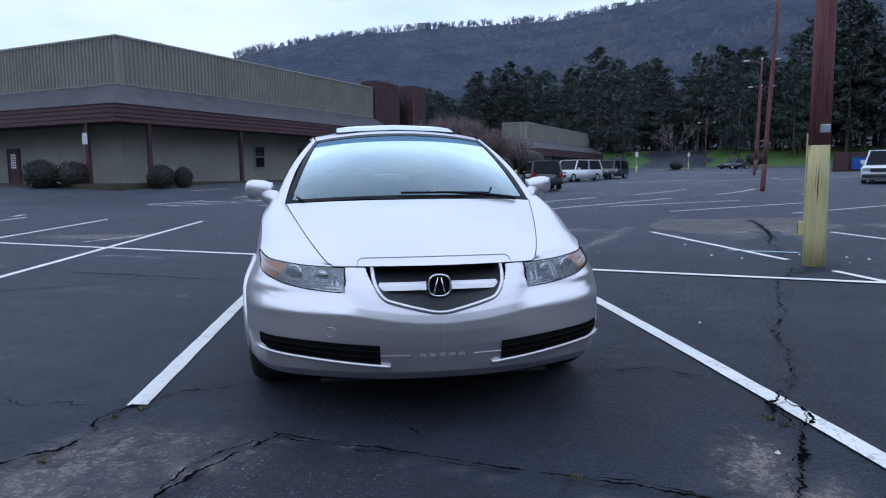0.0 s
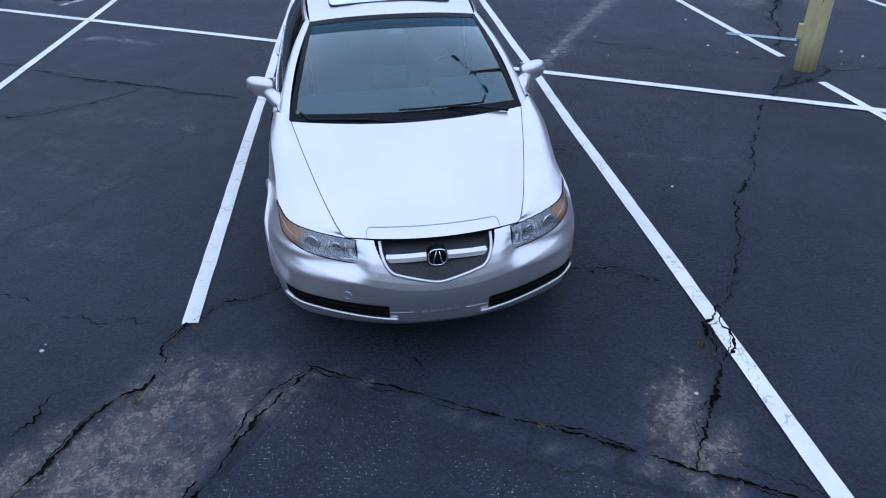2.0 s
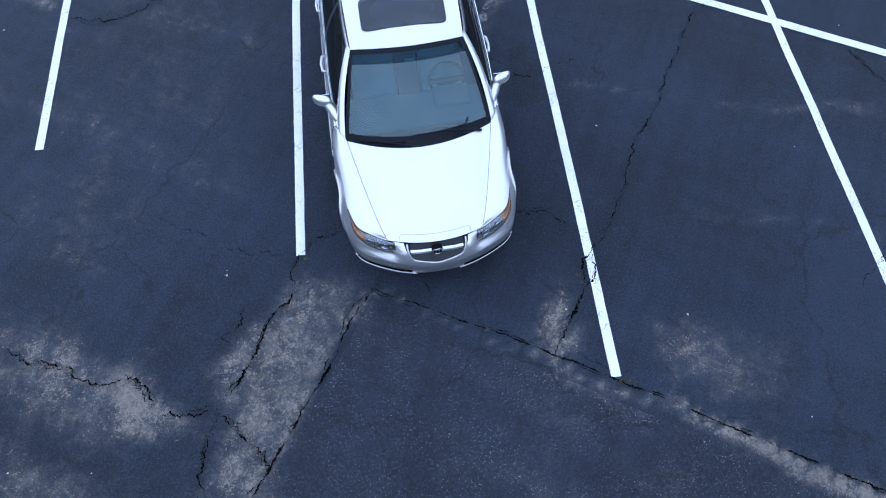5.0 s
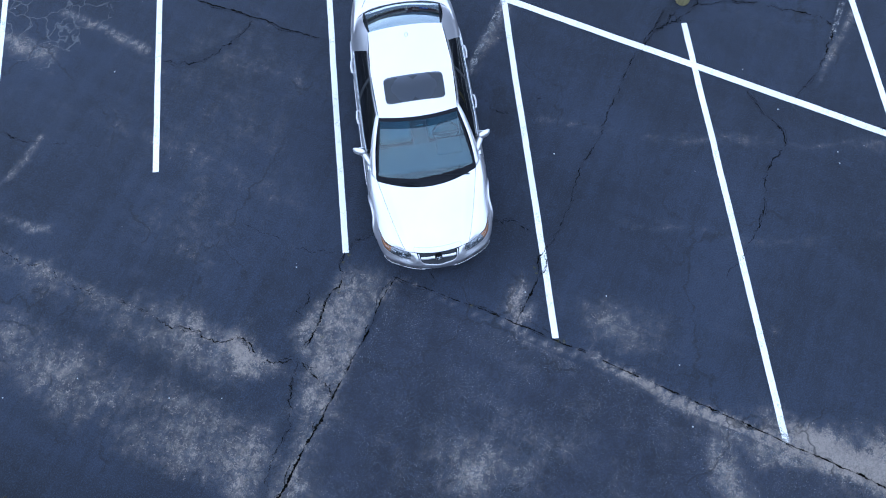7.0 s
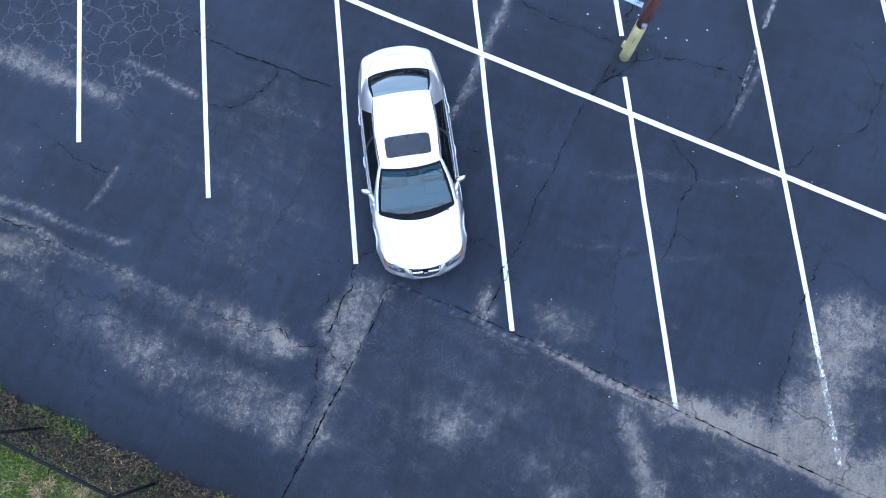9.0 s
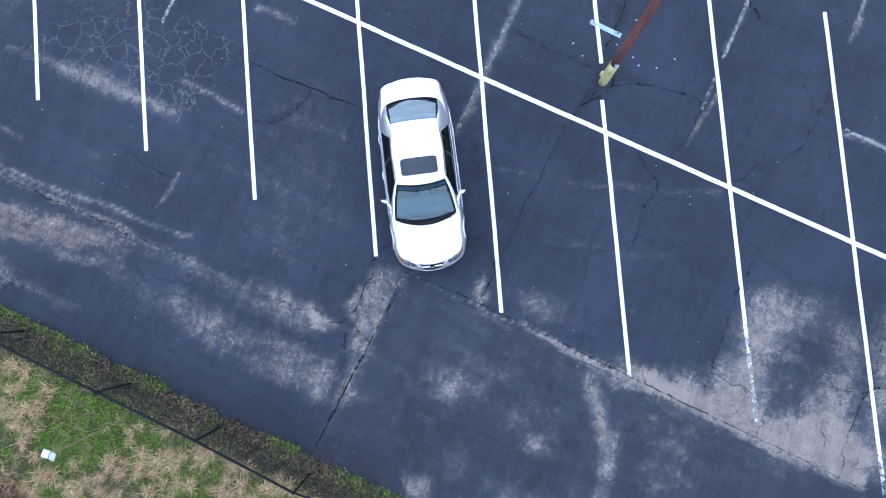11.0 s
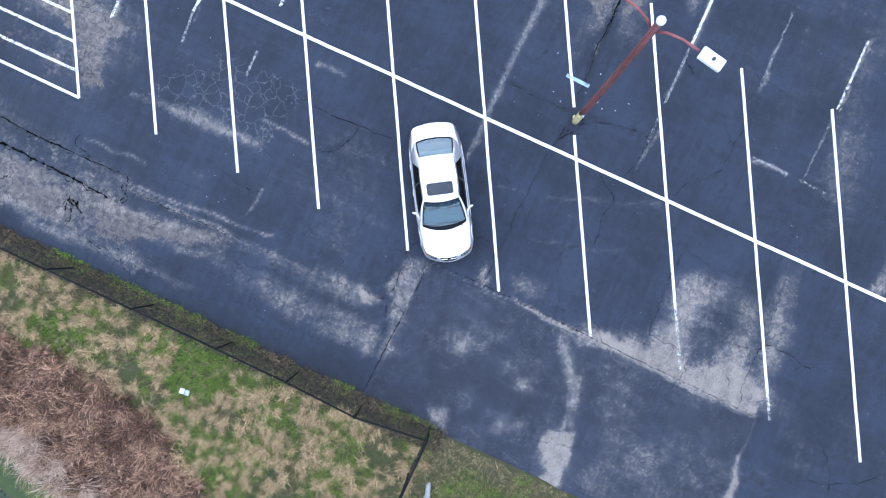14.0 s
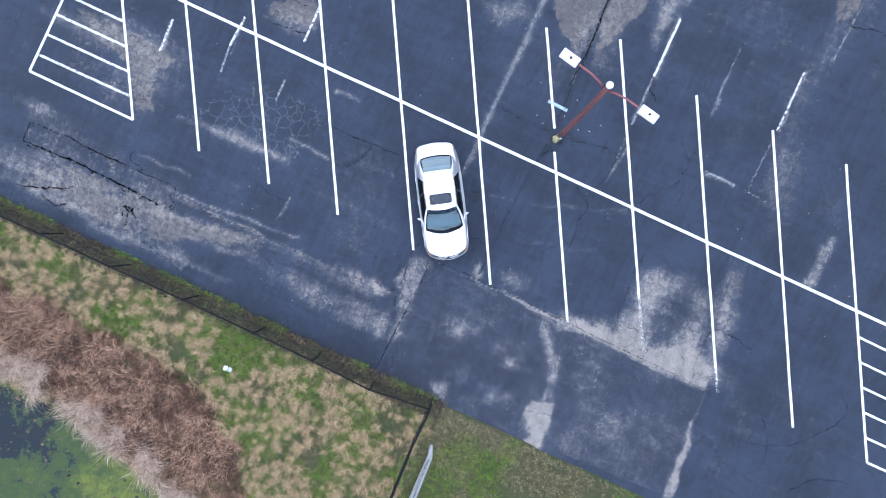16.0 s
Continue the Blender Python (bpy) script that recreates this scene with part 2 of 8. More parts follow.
def paint_marking(name, col):
    m, nt, s = bare(name)
    chips = calc(nt, "ADD", calc(nt, "MULTIPLY", grain(nt, 9.0, 8, 0.75), 0.6), calc(nt, "MULTIPLY", grain(nt, 60.0, 4, 0.6), 0.4))
    worn = calc(nt, "ADD", attr(nt, "worn"), 0.0)
    gone = step(nt, calc(nt, "ADD", calc(nt, "MULTIPLY", chips, 0.9), worn), 0.62, 0.70)
    colour = mix_rgb(nt, step(nt, grain(nt, 1.2), 0.3, 0.7), col, tuple(c * 0.86 for c in col))
    web = nt.nodes.new("ShaderNodeTexVoronoi")
    web.feature, web.inputs["Scale"].default_value = "DISTANCE_TO_EDGE", 11.0
    bend = nt.nodes.new("ShaderNodeVectorMath")
    bend.operation = "MULTIPLY_ADD"
    warp = nt.nodes.new("ShaderNodeTexNoise")
    warp.inputs["Scale"].default_value = 9.0
    geo = nt.nodes.new("ShaderNodeNewGeometry").outputs["Position"]
    nt.links.new(geo, warp.inputs["Vector"])
    nt.links.new(warp.outputs["Color"], bend.inputs[0])
    bend.inputs[1].default_value = (0.16, 0.16, 0.16)
    nt.links.new(geo, bend.inputs[2])
    nt.links.new(bend.outputs[0], web.inputs["Vector"])
    hair = calc(nt, "MULTIPLY", calc(nt, "SUBTRACT", 1.0, step(nt, web.outputs["Distance"], 0.01, 0.05)), step(nt, grain(nt, 2.6, 5, 0.7), 0.48, 0.56))
    colour = mix_rgb(nt, calc(nt, "MULTIPLY", hair, 0.6), colour, tuple(c * 0.35 for c in col))
    colour = mix_rgb(nt, calc(nt, "MULTIPLY", step(nt, grain(nt, 14.0, 8, 0.8), 0.52, 0.70), 0.45), colour, tuple(c * 0.6 for c in col))
    nt.links.new(colour, s.inputs["Base Color"])
    s.inputs["Roughness"].default_value = 0.7
    relief(nt, s, chips, 0.25)
    bared, both = nt.nodes.new("ShaderNodeBsdfTransparent"), nt.nodes.new("ShaderNodeMixShader")
    nt.links.new(gone, both.inputs[0])
    nt.links.new(s.outputs[0], both.inputs[1])
    nt.links.new(bared.outputs[0], both.inputs[2])
    nt.links.new(both.outputs[0], nt.nodes["Material Output"].inputs[0])
    return m


SILVER = mat("silver paint", (0.745, 0.71, 0.71), (0.71, 0.675, 0.68), 1.5, 900, 0.33, 0.84, 0.010, 0.4)
CHROME = mat("chrome", (0.85, 0.86, 0.88), None, 5, 60, 0.14, 1.0, 0.0)
BORDER = mat("black glass border", (0.008, 0.009, 0.013), None, 6, 60, 0.35, 0, 0.0, 0, None, 0, 0.12)
BLACK = mat("black plastic", (0.016, 0.017, 0.019), (0.028, 0.029, 0.031), 6, 90, 0.5, 0, 0.1)
RUBBER = mat("tyre rubber", (0.018, 0.018, 0.019), (0.03, 0.03, 0.03), 9, 80, 0.8, 0, 0.3)
DARK_GAP = mat("dark gap", (0.006, 0.006, 0.007), None, 5, 40, 0.9, 0, 0.0, 0, None, 0, 0.1)
PROJECTOR = mat("projector lens", (0.42, 0.43, 0.46), (0.26, 0.265, 0.28), 40, 90, 0.08, 0.6, 0.0)
AMBER = mat("amber plastic", (0.50, 0.23, 0.085), (0.40, 0.17, 0.06), 8, 90, 0.3, 0, 0.05, 0.5)
RED_LENS = mat("red lens", (0.30, 0.012, 0.012), None, 8, 60, 0.25, 0, 0.05, 0.5)
CLOTH = mat("grey leather", (0.32, 0.37, 0.39), (0.26, 0.30, 0.32), 4, 80, 0.7, 0, 0.2)
DASH = mat("dashboard plastic", (0.080, 0.098, 0.106), (0.060, 0.074, 0.080), 5, 120, 0.7, 0, 0.2)
PAPER = mat("white card", (0.7, 0.7, 0.68), (0.6, 0.6, 0.6), 20, 90, 0.8, 0, 0.0)
ALLOY = mat("alloy rim", (0.55, 0.56, 0.58), None, 9, 90, 0.35, 0.8, 0.05)
WINDSHIELD = pane("windshield glass", (0.30, 0.74, 0.88), 0.0, 40.0, 2.0, (0.74, 0.87, 0.91), 0.035)
REAR_GLASS = pane("rear window glass", (0.42, 0.60, 0.64), 0.0, 30.0, 1.6, (0.80, 0.88, 0.90))
SIDE_GLASS = pane("tinted side glass", (0.05, 0.055, 0.06))
SHADE_BAND = pane("blue shade band", (0.40, 0.48, 0.55), 0.0, 0.0)
ROOF_GLASS = pane("dark sunroof glass", (0.07, 0.08, 0.11), 0.02, 60.0, 2.2, (0.82, 0.87, 0.97))
LAMP_GLASS = pane("headlight cover", (0.86, 0.87, 0.88), 0.12, 5.0, 1.5)
WHITE_LINE = paint_marking("white road paint", (0.84, 0.81, 0.75))
BLUE_LINE = paint_marking("pale blue road paint", (0.34, 0.42, 0.45))
FAINT_LINE = paint_marking("faded road paint", (0.27, 0.265, 0.265))
CRACK = mat("dark crack", (0.0025, 0.0026, 0.003), (0.010, 0.009, 0.008), 5, 60, 1.0, 0, 0.3, 0, None, 0, 0.0)
TAR = mat("tar seal", (0.004, 0.0045, 0.006), (0.009, 0.010, 0.013), 3, 60, 0.9, 0, 0.15, 0, None, 0, 0.05)
# a lighter copy of the pole's maroon, with the light on the arms in its colour
ARM_LIT_MAROON = mat("maroon arm paint, lightened as if lit", (0.27, 0.085, 0.085), (0.20, 0.06, 0.06), 6, 60, 0.6, 0, 0.1)
MAROON_WOOD = mat("maroon painted pole wood", (0.215, 0.078, 0.075), (0.080, 0.030, 0.030), 3, 30, 0.75, 0, 0.6, 0, (8, 8, 0.5))
YELLOW_WOOD = mat("yellow painted pole wood", (0.62, 0.54, 0.25), (0.46, 0.40, 0.20), 3, 24, 0.7, 0, 0.5, 0, (8, 8, 0.5))
MAROON = mat("maroon painted siding", (0.064, 0.025, 0.029), (0.044, 0.018, 0.021), 0.8, 12, 0.7, 0, 0.2)
TAN = mat("tan ribbed siding", (0.265, 0.25, 0.215), (0.22, 0.205, 0.175), 0.5, 8, 0.7, 0, 0.1)
WALL_TAN = mat("tan wall siding", (0.28, 0.262, 0.225), (0.23, 0.215, 0.185), 0.5, 8, 0.8, 0, 0.1)
SHINGLE = mat("grey shingle", (0.082, 0.079, 0.088), (0.056, 0.054, 0.061), 1.2, 9, 0.9, 0, 0.5)
LAMP_WHITE = mat("white lamp housing", (0.75, 0.75, 0.74), (0.62, 0.62, 0.61), 6, 60, 0.5, 0, 0.05)
GALVANISED = mat("galvanised box", (0.45, 0.47, 0.49), (0.36, 0.38, 0.4), 8, 60, 0.45, 0.6, 0.1)
FENCE_BLACK = mat("black vinyl fence", (0.008, 0.009, 0.010), (0.015, 0.016, 0.017), 9, 90, 0.75, 0, 0.1, 0, None, 0, 0.2)
BUSH = mat("dark evergreen leaves", (0.014, 0.017, 0.013), (0.032, 0.030, 0.022), 2, 14, 0.7, 0, 0.1)
GRILLE = mat("dark grille mesh", (0.010, 0.011, 0.013), (0.020, 0.021, 0.024), 60, 160, 0.42, 0, 0.2, 0, None, 0, 0.35)
NEEDLES = mat("pine needles", (0.046, 0.062, 0.058), (0.058, 0.074, 0.066), 0.5, 3, 0.7, 0, 0.0, 0, None, 0.5)
BARK = mat("grey brown bark", (0.085, 0.065, 0.052), (0.05, 0.04, 0.034), 2, 14, 0.9, 0, 0.5)
TWIGS = mat("bare twigs", (0.21, 0.15, 0.14), (0.15, 0.108, 0.102), 0.7, 6, 0.9, 0, 0.0)
TIMBER = mat("weathered timber", (0.36, 0.35, 0.33), (0.22, 0.21, 0.195), 3, 18, 0.85, 0, 0.5, 0, (6, 6, 6))
BLUE_STEEL = mat("blue painted steel", (0.02, 0.10, 0.42), (0.016, 0.08, 0.33), 2, 30, 0.5, 0, 0.1)
WHITE_CAR = mat("white car paint", (0.74, 0.75, 0.76), (0.70, 0.71, 0.72), 2, 90, 0.25, 0, 0.0, 0.7)
GREY_CAR = mat("dark grey car paint", (0.05, 0.053, 0.058), (0.042, 0.045, 0.05), 2, 90, 0.3, 0.3, 0.0, 0.7)
FAR_GLASS = mat("dark car windows", (0.010, 0.012, 0.014), None, 3, 30, 0.15, 0, 0.0, 0, None, 0, 0.15)
MULCH = mat("mulch and thin grass", (0.07, 0.075, 0.035), (0.045, 0.036, 0.027), 1.2, 14, 0.95, 0, 0.5)
CONCRETE = mat("kerb concrete", (0.30, 0.29, 0.27), (0.22, 0.21, 0.2), 3, 30, 0.85, 0, 0.3)


# ---- mesh helpers ----
def mesh_object(name, verts, faces, material, parent=None, label="", smooth=True):
    me = bpy.data.meshes.new(name)
    me.from_pydata([tuple(v) for v in verts], [], [tuple(int(i) for i in f) for f in faces])
    me.materials.append(material)
    if smooth:
        me.polygons.foreach_set("use_smooth", [True] * len(me.polygons))
    me.update()
    ob = new(name, me)
    if parent:
        ob.parent = parent
    return tagged(ob, label)


def part(name, bm, material, parent=None, label="", smooth=False):
    me = bpy.data.meshes.new(name)
    bmesh.ops.recalc_face_normals(bm, faces=bm.faces)
    bm.to_mesh(me)
    bm.free()
    me.materials.append(material)
    if smooth:
        me.polygons.foreach_set("use_smooth", [True] * len(me.polygons))
    ob = new(name, me)
    if parent:
        ob.parent = parent
    return tagged(ob, label)


def thing(name, m, label, category, group="", kind=""):
    ob = new(name)
    ob.matrix_world = m
    return tagged(ob, label, category, group, kind)


def sheet(p):
    """Vertices and faces of a grid of points, rows by columns."""
    r, c = p.shape[:2]
    i = np.arange(r * c).reshape(r, c)
    faces = np.stack([i[:-1, :-1], i[1:, :-1], i[1:, 1:], i[:-1, 1:]], -1).reshape(-1, 4)
    return p.reshape(-1, 3), faces


def add_box(bm, x0, x1, y0, y1, z0, z1, bevel=0.0, m=None):
    made = bmesh.ops.create_cube(bm, size=1)["verts"]
    for v in made:
        v.co = ((x0 + x1) / 2 + v.co.x * (x1 - x0), (y0 + y1) / 2 + v.co.y * (y1 - y0), (z0 + z1) / 2 + v.co.z * (z1 - z0))
    if bevel:
        edges = {e for v in made for e in v.link_edges}
        made = bmesh.ops.bevel(bm, geom=list(edges), offset=bevel, segments=2, affect="EDGES", profile=0.6)["verts"]
        made = [v for v in bm.verts if v in set(made)] or made
    if m:
        bmesh.ops.transform(bm, matrix=m, verts=made)
    return made


def boxed(x0, x1, y0, y1, z0, z1, bevel=0.0, m=None):
    bm = bmesh.new()
    add_box(bm, x0, x1, y0, y1, z0, z1, bevel, m)
    return bm


def add_tube(bm, points, radii, sides=8, caps=True):
    """A tapered tube along points."""
    rings, last = [], None
    pts = [Vector(p) for p in points]
    for n, p in enumerate(pts):
        d = (pts[min(n + 1, len(pts) - 1)] - pts[max(n - 1, 0)]).normalized()
        a = d.orthogonal().normalized() if last is None else (last - d * last.dot(d)).normalized()
        last = a
        b = d.cross(a)
        r = radii[n] if isinstance(radii, (list, tuple)) else radii
        rings.append([bm.verts.new(p + r * (math.cos(k * math.tau / sides) * a + math.sin(k * math.tau / sides) * b)) for k in range(sides)])
    for one, two in zip(rings, rings[1:]):
        for k in range(sides):
            bm.faces.new((one[k], one[(k + 1) % sides], two[(k + 1) % sides], two[k]))
    if caps:
        bm.faces.new(rings[0][::-1])
        bm.faces.new(rings[-1])


def tube(points, radii, sides=8):
    bm = bmesh.new()
    add_tube(bm, points, radii, sides)
    return bm


def glide(points, n):
    """n points on a smooth curve through the given ones, evenly by length."""
    p = np.array(points, float)
    p = np.vstack([2 * p[0] - p[1], p, 2 * p[-1] - p[-2]])
    out = []
    for i in range(1, len(p) - 2):
        for t in np.linspace(0, 1, 24, endpoint=False):
            a, b, c, d = p[i - 1 : i + 3]
            out.append(0.5 * (2 * b + (c - a) * t + (2 * a - 5 * b + 4 * c - d) * t**2 + (3 * b - a - 3 * c + d) * t**3))
    out = np.array(out + [p[-2]])
    far = np.r_[0, np.cumsum(np.linalg.norm(np.diff(out, axis=0), axis=1))]
    want = np.linspace(0, far[-1], n)
    return np.stack([np.interp(want, far, out[:, k]) for k in range(p.shape[1])], -1)


def smooth01(x, low, high):
    t = np.clip((np.asarray(x, float) - low) / (high - low), 0, 1)
    return t * t * (3 - 2 * t)


def lattice(x, y, seed):
    """Value noise for arrays."""
    i, j = np.floor(x).astype(np.int64), np.floor(y).astype(np.int64)
    u, v = x - i, y - j
    u, v = u * u * (3 - 2 * u), v * v * (3 - 2 * v)

    def dice(a, b):
        h = (a * 374761393 + b * 668265263 + seed * 982451653) & 0xFFFFFFFF
        h = ((h ^ (h >> 13)) * 1274126177) & 0xFFFFFFFF
        return ((h ^ (h >> 16)) & 0xFFFF) / 65535.0

    return (dice(i, j) * (1 - u) + dice(i + 1, j) * u) * (1 - v) + (dice(i, j + 1) * (1 - u) + dice(i + 1, j + 1) * u) * v


def clouds(x, y, size, seed, octaves=4):
    x, y = np.asarray(x, float) / size, np.asarray(y, float) / size
    return sum(lattice(x * 2**k + 17 * k, y * 2**k - 9 * k, seed + k) * 0.5**k for k in range(octaves)) / (2 - 0.5 ** (octaves - 1))


# ---- the ground: one sheet, flat near the car, that climbs a little in the distance ----
EYE0 = (-0.41, -2.82)


def rise(x, y):
    x, y = np.asarray(x, float), np.asarray(y, float)
    d = np.hypot(x, y)
    z = 0.018 * np.maximum(0, d - 32) * smooth01(d, 30, 45) + 0.45 * smooth01(y, 27, 40) * smooth01(-x, -6, 9)
    z = z + 3.2 * smooth01(d, 124, 150) * smooth01(y, 20, 60)
    return np.minimum(z, 14.0)


def away(bearing, distance, lift=0.0):
    """A place at a bearing (degrees clockwise from +y) and distance from the start of the walk, on the ground."""
    x, y = EYE0[0] + distance * math.sin(radians(bearing)), EYE0[1] + distance * math.cos(radians(bearing))
    return Vector((x, y, float(rise(x, y)) + lift))


EDGE_DIR = Vector((0.849, -0.528, 0)).normalized()
EDGE_OUT = Vector((-EDGE_DIR.y, EDGE_DIR.x, 0)) * -1
EDGE_AT = Vector((-1.29, -5.72, 0))


def off_edge(x, y):
    """Metres past the lot's edge, towards the pond."""
    return (np.asarray(x) - EDGE_AT.x) * EDGE_OUT.x + (np.asarray(y) - EDGE_AT.y) * EDGE_OUT.y


# stretches where the seal coat is gone: x, y, x, y, half width, strength
WORN_RUNS = [
    (-0.6, -0.03, 9.6, -6.62, 0.05, 0.46), (1.96, -1.60, 9.76, -6.60, 0.07, 0.70), (-0.78, -0.05, -3.8, -4.4, 0.10, 0.46), (4.75, -3.15, 9.7, -6.35, 0.20, 0.80), (3.5, -3.1, 3.7, -4.8, 0.22, 0.50),
    (3.7, -4.8, 3.05, -6.5, 0.16, 0.45), (-19, 6.9, -3.4, -0.5, 0.22, 0.34), (-14.5, 3.3, -9.2, 0.2, 0.30, 0.40), (-1.3, -0.1, -2.6, -2.8, 0.34, 0.43),
    (0.95, 3.36, 5.12, 9.94, 0.16, 0.36), (8.9, 5.9, 8.1, 4.6, 0.06, 0.32), (7.8, 3.6, 6.8, 2.4, 0.07, 0.42), (10.7, 2.15, 11.9, 1.5, 0.07, 0.48), (12.1, 5.95, 11.2, 4.4, 0.06, 0.42), (9.2, 6.2, 10.5, 8.5, 0.10, 0.42), (14.3, -2.8, 15.5, -1.2, 0.2, 0.46), 
]
WORN_RUNS_FINE = [
    (2.0, 2.4, 4.4, 1.6, 0.08, 0.25), (4.4, 1.6, 7.4, 1.0, 0.08, 0.24), (2.8, 0.48, 5.0, -0.24, 0.08, 0.24), (5.0, -0.24, 7.6, -0.5, 0.08, 0.22), (-10.3, 7.2, -8.7, 6.4, 0.14, 0.40), (-8.7, 6.4, -6.1, 4.9, 0.20, 0.46), (-5.8, 5.65, -4.4, 4.7, 0.07, 0.46), (-6.9, 2.5, -6.25, 3.3, 0.06, 0.34), (-3.65, 7.33, -2.88, 6.85, 0.10, 0.42), (-12.2, 5.9, -10.2, 4.8, 0.10, 0.40), (-11.0, 3.95, -7.8, 2.1, 0.09, 0.44), (-7.8, 2.1, -4.6, 0.1, 0.10, 0.40),
    (13.9, 3.5, 15.2, 5.8, 0.06, 0.5), (-10.7, 10.0, -10.1, 11.1, 0.07, 0.5), (-7.9, 9.5, -7.1, 10.7, 0.06, 0.5), (11.2, 1.95, 11.9, 1.5, 0.06, 0.6),
    (-17.5, 6.5, -12.3, 4.0, 0.45, 0.28), (-16.3, 8.0, -11.2, 4.3, 0.5, 0.20), (-13.6, 3.1, -12.9, 4.2, 0.2, 0.5), (16, 10, 20, 17, 0.3, 0.4), (-9.5, 1.7, -5.5, 0.4, 0.18, 0.34), (-10.9, 4.1, -6.0, 1.6, 0.07, 0.44),
]
# worn spots: x, y, long and short half size, turn, strength
WORN_SPOTS = [
    (9.3, -5.5, 1.3, 0.55, -0.57, 0.85), (8.7, -3.5, 1.5, 1.3, 0.9, 0.42), (11.0, -3.0, 1.7, 0.6, 1.1, 0.44), (7.3, -4.5, 0.9, 0.3, -0.57, 0.62), (2.75, -7.1, 0.72, 0.42, 1.2, 0.95),
    (2.5, -7.9, 0.35, 0.25, -0.6, 0.7), (-4.0, -1.7, 1.2, 0.8, -0.4, 0.42), (-3.1, -0.78, 0.6, 0.17, -0.55, 0.68), (-1.38, -0.08, 0.42, 0.3, 1.0, 0.52), (1.05, -0.52, 0.36, 0.18, 1.0, 0.55),
    (-11.4, 1.6, 1.0, 0.5, -0.5, 0.52), (-12.4, 4.3, 1.9, 0.55, -0.5, 0.30), (-15.4, 5.7, 2.2, 0.75, -0.5, 0.30), (-11.2, 8.9, 1.5, 1.5, 0.2, 0.40), (2.7, -1.3, 0.8, 0.4, -0.5, 0.30),
]
WORN_SPOTS += [(2.46, -1.12, 0.75, 0.4, -0.5, 0.43), (4.67, -3.07, 0.6, 0.22, -0.57, 0.5), (5.89, -3.51, 0.5, 0.3, -0.57, 0.46), (-5.61, -1.12, 0.7, 0.45, -0.5, 0.36), (-6.44, 0.3, 0.8, 0.25, -0.5, 0.36)]
# dark, oily spots; the car-sized third is shade painted under the sedan
DARK_SPOTS = [(1.38, 2.55, 0.22, 0.14, 1.4, 0.8), (1.4, 2.95, 0.10, 0.09, 0, 0.8), (0, 2.3, 1.0, 2.3, 0, 0.25), (5.1, 4.5, 0.5, 0.45, 0, 0.5)]


def spot(x, y, row):
    cx, cy, a, b, turn, k = row
    u, v = (x - cx) * math.cos(turn) + (y - cy) * math.sin(turn), -(x - cx) * math.sin(turn) + (y - cy) * math.cos(turn)
    return k * np.exp(-((u / a) ** 2 + (v / b) ** 2) * 0.9)


def run(x, y, row):
    ax, ay, bx, by, w, k = row
    dx, dy = bx - ax, by - ay
    t = np.clip(((x - ax) * dx + (y - ay) * dy) / (dx * dx + dy * dy), 0, 1)
    return k * np.exp(-(((x - ax - t * dx) ** 2 + (y - ay - t * dy) ** 2) / (w * w)) * 0.8)


def area(x, y, points, soft, k):
    """k inside the polygon, fading out over soft metres at its edge."""
    far, inside = np.full(x.shape, 1e9), np.zeros(x.shape, bool)
    for (ax, ay), (bx, by) in zip(points, points[1:] + points[:1]):
        dx, dy = bx - ax, by - ay
        t = np.clip(((x - ax) * dx + (y - ay) * dy) / (dx * dx + dy * dy), 0, 1)
        far = np.minimum(far, np.hypot(x - ax - t * dx, y - ay - t * dy))
        inside ^= ((ay > y) != (by > y)) & (x < dx * (y - ay) / (dy if abs(dy) > 1e-9 else 1e-9) + ax)
    return k * smooth01(np.where(inside, far, -far), -soft, soft)


# worn areas: outline, softness, strength
WORN_AREAS = [
    ([(7.62, -1.47), (8.48, -1.42), (10.22, -2.42), (10.2, -3.99), (9.4, -6.17), (5.99, -4.1), (6.9, -2.95)], 0.5, 0.50),
    ([(11.15, -1.76), (12.0, -1.71), (11.27, -4.12), (10.68, -5.15), (9.85, -5.67), (10.2, -3.99), (10.65, -2.79)], 0.4, 0.46),
    ([(-16.48, 7.82), (-10.85, 4.4), (-11.2, 3.58), (-16.91, 7.08)], 0.12, 0.16),
    ([(-15.2, 12.21), (-11.93, 11.61), (-9.81, 9.61), (-11.07, 7.43), (-12.19, 7.41), (-12.06, 10.07), (-14.12, 10.81)], 0.6, 0.32),
    ([(-6.31, 10.86), (-4.7, 11.11), (-4.01, 10.4), (-4.74, 9.64), (-5.64, 9.99)], 0.4, 0.34),
    ([(-5.39, -1.28), (-3.38, -1.68), (-3.14, -2.35), (-3.97, -2.56), (-5.31, -1.92)], 0.5, 0.44),
]
BALD_AREAS = [
    ([(5.86, -3.85), (7.14, -3.61), (7.97, -4.5), (9.21, -4.49), (9.92, -5.05), (9.32, -6.24), (7.59, -5.08)], 0.35, 0.72),
    ([(9.73, -6.73), (9.14, -7.8), (8.67, -9.17), (7.92, -10.91), (7.38, -10.84), (8.17, -9.42), (8.97, -7.93)], 0.12, 0.62),
    ([(2.28, -6.66), (2.68, -6.2), (3.49, -6.41), (3.3, -7.18), (2.68, -8.14), (2.0, -7.87), (2.45, -7.66)], 0.10, 0.85),
    ([(3.53, -4.35), (3.98, -4.56), (3.81, -5.26), (3.49, -6.41), (3.21, -6.37), (3.52, -5.38)], 0.18, 0.46),
    ([(3.2, -2.57), (4.52, -3.29), (4.73, -3.55), (4.02, -3.54)], 0.12, 0.5),
    ([(14.95, -1.3), (15.39, -1.5), (14.64, -2.9), (14.26, -2.85)], 0.15, 0.46),
]
